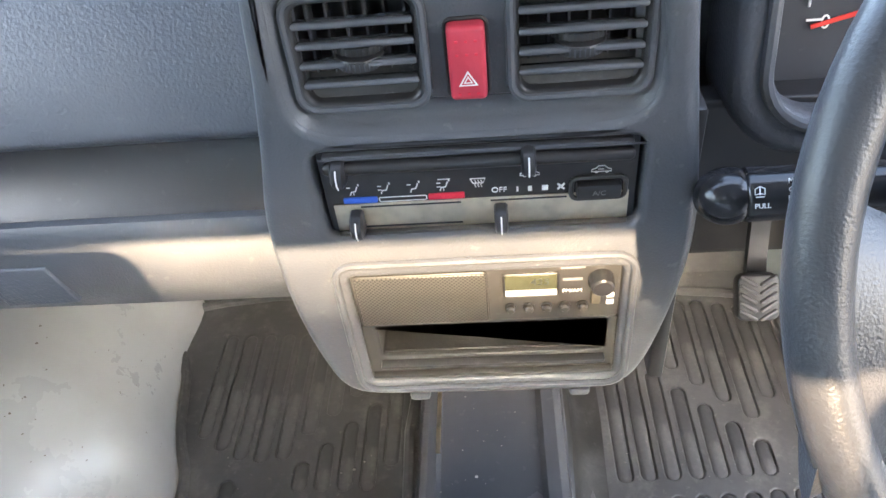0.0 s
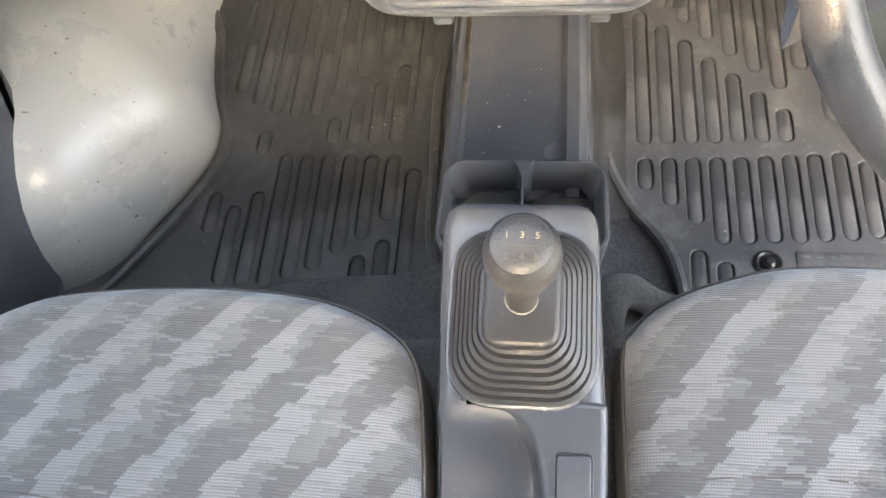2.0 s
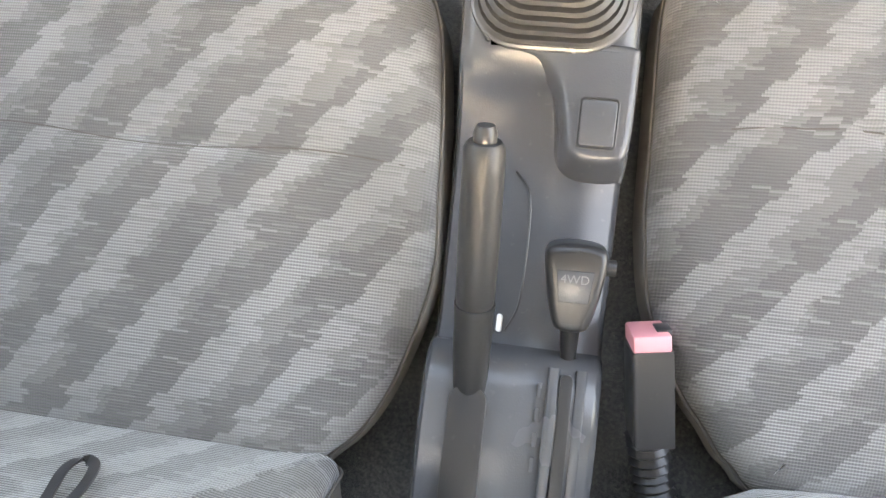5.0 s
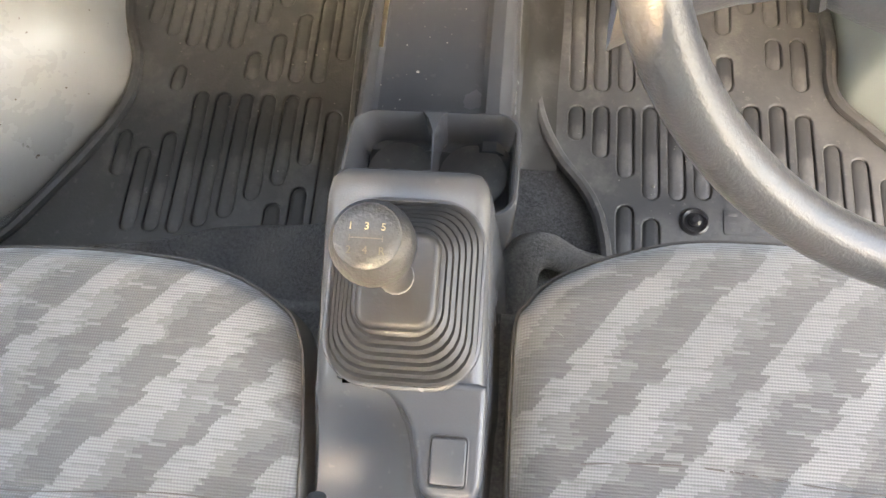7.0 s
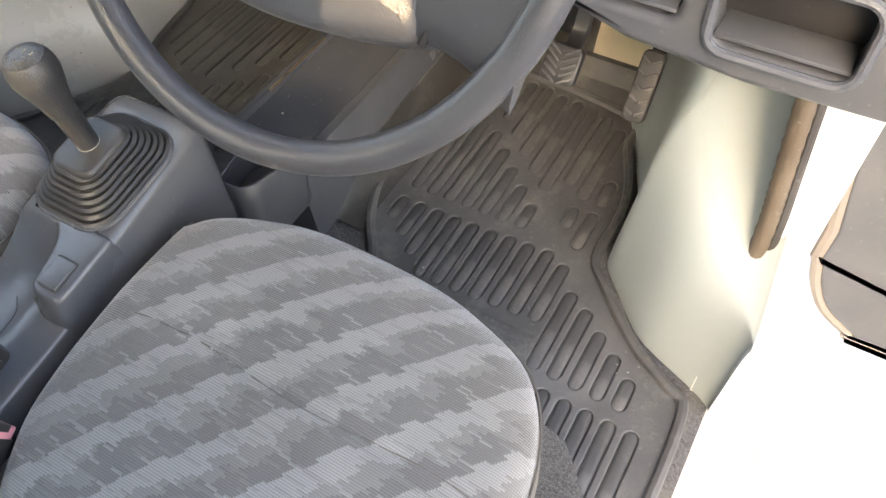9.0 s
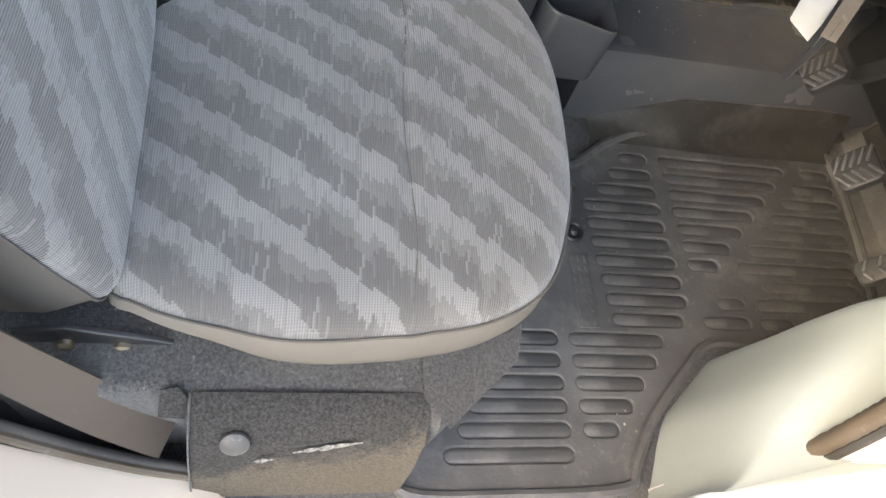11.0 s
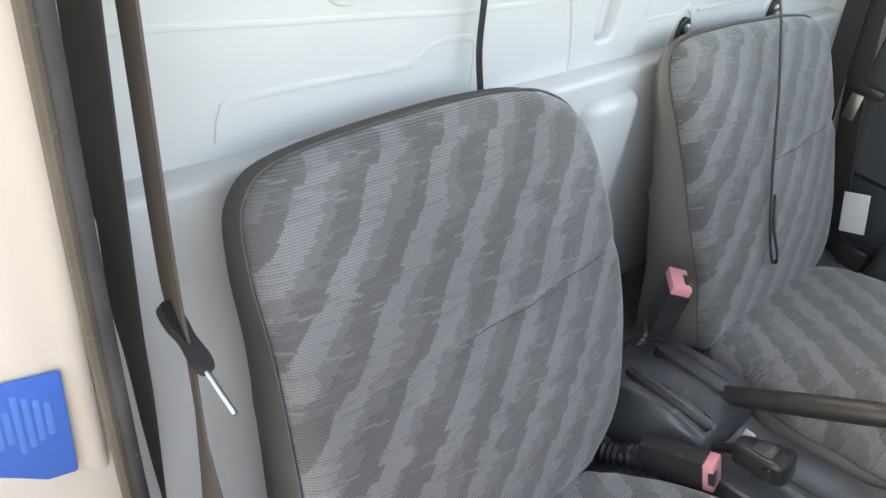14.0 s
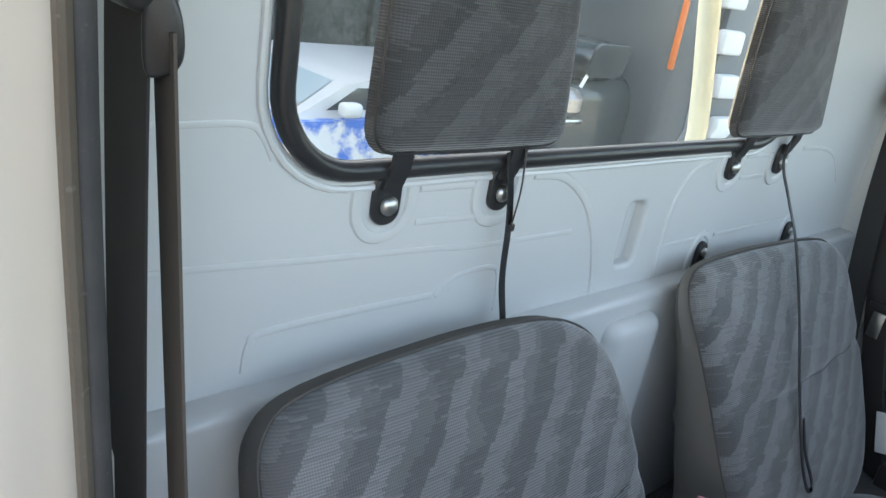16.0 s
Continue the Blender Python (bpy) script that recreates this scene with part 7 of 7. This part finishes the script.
def build_doors():
    d = thing("door_1", "shut passenger door with dark grey trim panel", "door", (-0.66, 0.3, 0.0), kind="structure")
    m = basis((-0.645, 0, 0), (0, 1, 0), (0, 0, 1))      # local z towards +x
    part("door_skin", plate([(-0.31, -0.02), (0.84, -0.02), (0.84, 0.80), (0.36, 1.21), (-0.31, 1.21)], [[(-0.25, 0.70), (0.76, 0.70), (0.72, 0.80), (0.32, 1.15), (-0.25, 1.15)]], 0.05, 0.006, m), WHITE, d)
    part("trim_panel", slab([(p.x, p.y) for p in spline([(-0.29, 0.03, 0), (0.82, 0.03, 0), (0.82, 0.64, 0), (-0.29, 0.66, 0)], 1, True)], 0.0, 0.022, 0.01, m), DARK, d, "dark grey plastic trim panel")
    part("door_pocket", slab([(p.x, p.y) for p in spline([(-0.10, 0.02, 0), (0.10, 0.00, 0), (0.36, 0.00, 0), (0.385, 0.035, 0), (0.408, 0.080, 0), (0.451, 0.098, 0), (0.482, 0.155, 0), (0.508, 0.225, 0), (0.535, 0.31, 0), (0.3, 0.36, 0), (-0.08, 0.34, 0)], 4, True)], 0.0, 0.14, 0.04, m), DARK, d, "dark grey moulded door pocket")
    part("arm_rest", rbox((-0.600, 0.15, 0.40), (0.05, 0.42, 0.06), 0.018, 3), BLACK, d, "black arm rest")
    part("trim_groove", tube([(-0.621, y, 0.31 - 0.05 * (y + 0.2)) for y in (-0.27, -0.1, 0.1, 0.3, 0.6)], 0.004, 6), BLACK, d)
    g = part("pane", rbox((-0.67, 0.25, 0.92), (0.004, 1.0, 0.46), 0.0), GLASS, d, "side window glass")
    g.visible_shadow = False
    ws = thing("windscreen", "laminated windscreen ahead of the dashboard", "windscreen", (0.03, 0.8, 0.76), kind="structure")
    g = part("pane", skin([[(-0.62, 0.99, 0.76), (0.68, 0.99, 0.76)], [(-0.60, 0.33, 1.22), (0.64, 0.33, 1.22)]], False, False, closed=False), GLASS, ws)
    g.visible_shadow = False
    # driver's door seal at the front jamb
    s = thing("weather_strip", "worn tan rubber seal end at the front door jamb", "door seal", (0.70, 0.51, 0.20))
    pts = spline([(0.694, 0.512, 0.172), (0.689, 0.508, 0.25), (0.684, 0.506, 0.30), (0.676, 0.505, 0.376), (0.668, 0.508, 0.46), (0.660, 0.512, 0.62)], 8)
    part("seal", tube(pts, [0.0105 - 0.0012 * (i % 2) for i in range(len(pts))], 12), SEAL_TAN, s, "ribbed tan seal bulb")
    part("seal_edge", tube([p + Vector((0.012, 0.004, -0.001)) for p in pts], 0.0055, 8), SEAL, s)
    part("end_cap", tube([pts[0] + Vector((0.003, 0.002, -0.022)), pts[0] + Vector((0.002, 0.001, -0.012)), pts[0] + Vector((0, 0, 0.004))], [0.0095, 0.0118, 0.0118], 12), SEAL_TAN, s, "moulded end piece")
    # driver's door, swung open ahead of the opening
    o = thing("door_2", "open driver door with dark grey trim panel and pale edge seal", "door", (0.76, 0.62, 0.0), kind="structure")
    m = basis((0.0, 0.612, 0.0), (1, 0, 0), (0, 0, 1))       # local z towards the rear
    lower = [(0.757, 0.16), (0.762, 0.10), (0.775, 0.055), (0.80, 0.015), (0.84, -0.01), (0.90, -0.02), (1.55, -0.02), (1.60, 0.05), (1.60, 0.70), (0.76, 0.70)]
    loop = [(p.x, p.y) for p in spline([(a, b, 0) for a, b in lower], 3, True)]
    part("door_skin", slab(loop, -0.060, -0.012, 0.008, m), WHITE, o, "white painted outer skin")
    part("trim_panel", slab(inset(ccw(loop), 0.012), -0.012, 0.004, 0.005, m), DARK, o, "dark grey plastic trim panel")
    part("edge_seal", tube([m @ Vector((x, z, -0.004)) for x, z in inset(ccw(loop), 0.006)], 0.0085, 8, closed=True, up=(0, 1, 0)), VINYL, o, "pale worn rubber edge seal")
    part("frame", tube(spline([(0.775, 0.635, 0.69), (0.90, 0.635, 0.86), (1.10, 0.635, 1.12), (1.30, 0.635, 1.19), (1.55, 0.635, 1.19), (1.585, 0.635, 0.95), (1.585, 0.635, 0.69)], 5), 0.014, 8), BLACK, o, "black window frame")


def wrap_material():
    w = Net("blue_white_wrap")
    f = w.ramp(w.noise(3.2, 5.0, None, 0.6), 0.47, 0.58)
    return w.end(w.mix(f, (0.74, 0.75, 0.76, 1), (0.07, 0.20, 0.62, 1)), 0.25)


def build_outside():
    GZ = -0.90
    g = skin([[(-60, -60, GZ), (60, -60, GZ)], [(-60, 60, GZ), (60, 60, GZ)]], False, False, closed=False)
    structure("ground", g, GROUND, "pale dusty concrete yard around the truck", "ground")
    bed = thing("truck_bed", "white steel truck bed with guard frame behind the cab", "truck bed", (0.03, -1.3, -0.2))
    part("bed_floor", rbox((0.03, -1.45, -0.14), (1.40, 1.9, 0.04), 0.01), WHITE, bed)
    for sx in (-0.66, 0.72):
        part("side_gate", rbox((sx, -1.45, 0.0), (0.03, 1.9, 0.26), 0.01), WHITE, bed, "white drop side")
    part("guard_stay", tube([(-0.40, -0.57, 0.50), (-0.30, -0.56, 0.77), (-0.19, -0.55, 1.02), (-0.10, -0.54, 1.24)], 0.016, 10), MINT, bed, "slanting pale guard stay")
    c = thing("car", "white and blue parked car behind the truck", "car", (-2.4, -4.3, GZ))
    wrap = wrap_material()
    part("body", skin([[(x, y, z) for x, z in ((-0.55, -0.62), (-0.50, -0.35), (-0.62, -0.12), (-1.42, -0.02), (-3.9, 0.02), (-4.35, -0.10), (-4.4, -0.62))] for y in (-5.1, -5.05, -3.55, -3.5)]), wrap, c, "white body with blue wrap", angle=30)
    cab = [[(x, y, z) for x, z in ((-1.45, -0.03), (-1.90, 0.215), (-2.1, 0.250), (-3.2, 0.25), (-3.95, 0.0))] for y in (-5.0, -4.9, -3.68, -3.58)]
    part("cabin", skin(cab), WHITE, c, "white roof and pillars", angle=30)
    # Pale opaque colour stands in for the windscreen's reflections.
    gl = flat("car_glass_reflection", (0.42, 0.50, 0.52), 0.06)
    part("windscreen", skin([[(-1.50, -4.9, 0.012), (-1.50, -3.66, 0.012)], [(-1.875, -4.8, 0.207), (-1.875, -3.74, 0.207)]], False, False, closed=False), gl, c, "windscreen with its reflections put into a pale colour")
    part("side_window", slab([(-1.74, 0.04), (-1.98, 0.19), (-2.75, 0.20), (-2.75, 0.04)], 0.0, 0.01, 0.003, Matrix.Translation((0, -3.585, 0)) @ basis((0, 0, 0), (1, 0, 0), (0, 0, 1)) @ Matrix.Diagonal((1, 1, -1, 1))), flat("car_side_glass", (0.06, 0.075, 0.08), 0.1), c, "dark side window")
    part("wing_mirror", rbox((-1.84, -3.44, 0.075), (0.16, 0.11, 0.10), 0.035, 3), WHITE, c, "white wing mirror")
    for x in (-1.15, -3.7):
        for y in (-3.55, -5.0):
            wh = part("wheel", lathe([(0.27, -0.09), (0.28, -0.07), (0.28, 0.07), (0.27, 0.09)], 24, basis((x, y, -0.62), (1, 0, 0), (0, 0, 1))), RUBBER, c, "tyre")
            part("rim", lathe([(0.17, -0.095), (0.17, 0.095)], 18, basis((x, y, -0.62), (1, 0, 0), (0, 0, 1))), STEEL, wh)
    place(c, 0, 0, 0, 0.88, (-1.6, -4.3, GZ))
    dk = rubber("shaded_cladding", (0.042, 0.052, 0.048), 0.8)
    h = thing("workshop", "dark metal workshop wall beyond the yard", "building", (-8.0, -7.0, GZ))
    part("wall", rbox((-6.0, -7.2, 1.7), (30.0, 0.3, 5.2), 0.02), dk, h, "dark metal cladding")
    for i in range(24):
        part("panel_rib", rbox((-17.5 + 1.0 * i, -7.02, 1.7), (0.10, 0.10, 5.2), 0.02), dk, h, "upright cladding rib")
    n = thing("machine", "dark machine in the yard with bright metal shapes for its highlights", "machine", (-3.0, -2.9, GZ))
    mg = flat("machine_grey", (0.060, 0.075, 0.078), 0.16)
    part("body", rbox((-3.15, -3.2, -0.15), (1.1, 0.7, 1.0), 0.16, 3), mg, n)
    part("hood", rbox((-3.05, -3.1, 0.42), (0.7, 0.5, 0.25), 0.10, 3), mg, n)
    part("screen", slab(rrect(0.34, 0.20, 0.05, 5, -3.02, 0.48), 0.0, 0.02, 0.005, Matrix.Translation((0, -2.82, 0)) @ basis((0, 0, 0), (1, 0, 0), (0, 0.25, 1)) @ Matrix.Diagonal((1, 1, -1, 1))), flat("machine_glass", (0.05, 0.065, 0.07), 0.3), n, "glossy dark screen")
    # Bright shapes added in place of the machine's blurred highlights.
    part("drum", lathe([(0.13, 0.0), (0.16, 0.03), (0.16, 0.10), (0.12, 0.14), (0.05, 0.15)], 24, Matrix.Translation((-2.66, -2.75, 0.16))), STEEL, n, "steel drum added for a blurred highlight")
    part("ring", tube([(-2.70 + 0.20 * math.cos(q), -2.73 + 0.06 * math.sin(q), 0.10 + 0.02 * math.sin(q)) for q in (2 * math.pi * i / 28 for i in range(28))], 0.014, 8, closed=True), STEEL, n, "steel ring added for a blurred highlight")
    part("pipe", tube(spline([(-2.50, -2.72, 0.28), (-2.49, -2.70, 0.45), (-2.44, -2.72, 0.66)], 5), 0.022, 10), STEEL, n, "steel pipe added for a blurred highlight")
    part("lever", tube(spline([(-2.86, -2.74, 0.30), (-2.90, -2.72, 0.40), (-2.98, -2.72, 0.44)], 5), 0.012, 8), INK, n, "pale lever")
    v = thing("van", "pale grey van with orange marker strip in the yard", "van", (-3.7, -3.0, GZ))
    part("body", rbox((-3.75, -3.3, 0.25), (0.36, 1.4, 2.0), 0.10, 3), flat("van_grey", (0.105, 0.120, 0.130), 0.25), v)
    part("marker", rbox((-3.56, -2.62, 0.66), (0.035, 0.04, 0.42), 0.015), ORANGE, v, "orange marker strip")
    l = thing("block_rack", "rack of white blocks on a grey frame in the yard", "rack", (-4.1, -2.5, GZ))
    part("frame", rbox((-4.28, -2.58, 0.3), (0.60, 0.05, 2.3), 0.01), flat("grey_frame", (0.16, 0.18, 0.19)), l)
    for i in range(6):
        part("block", rbox((-4.22 + 0.085 * i, -2.5, -0.15 + 0.27 * i), (0.24, 0.08, 0.15), 0.025), INK, l, "white block")


def build_crumbs():
    """Specks of dirt lying on mats and seats."""
    rng = random.Random(4)
    out = []
    for x, y, z in ((-0.126, 0.566, 0.019), (0.034, 0.493, 0.120), (0.303, 0.428, -0.002), (0.616, 0.412, 0.0), (0.059, 0.1365, 0.2875), (-0.06, 0.217, 0.076)):
        for k in range(4 if z < 0.05 else 1):
            s = 0.0013 * rng.uniform(0.6, 1.5) if k else 0.0024
            b = rbox((x + (rng.uniform(-0.02, 0.02) if k else 0), y + (rng.uniform(-0.02, 0.02) if k else 0), z + s * 0.4), (s * 1.4, s, s), s * 0.3, 1)
            out.append(b)
    for k in range(70):
        s = rng.uniform(0.0005, 0.0011)
        x, y, z = rng.choice(((rng.uniform(-0.3, -0.06), rng.uniform(0.3, 0.6), 0.019), (rng.uniform(0.2, 0.45), rng.uniform(0.38, 0.6), 0.0), (rng.uniform(-0.005, 0.085), rng.uniform(0.42, 0.6), 0.1195)))
        out.append(rbox((x, y, z + s * 0.4), (s * 1.5, s, s), s * 0.3, 1))
    ob = part("crumbs", join(*out), GRIT)
    tagged(ob, "pale crumbs and grit scattered on the rubber mats", "dirt", "", "stuff")


build_dashboard()
build_stack()
build_wheel()
build_pedals()
build_footwell_filler()
build_keys()
build_doors()
build_outside()
build_crumbs()
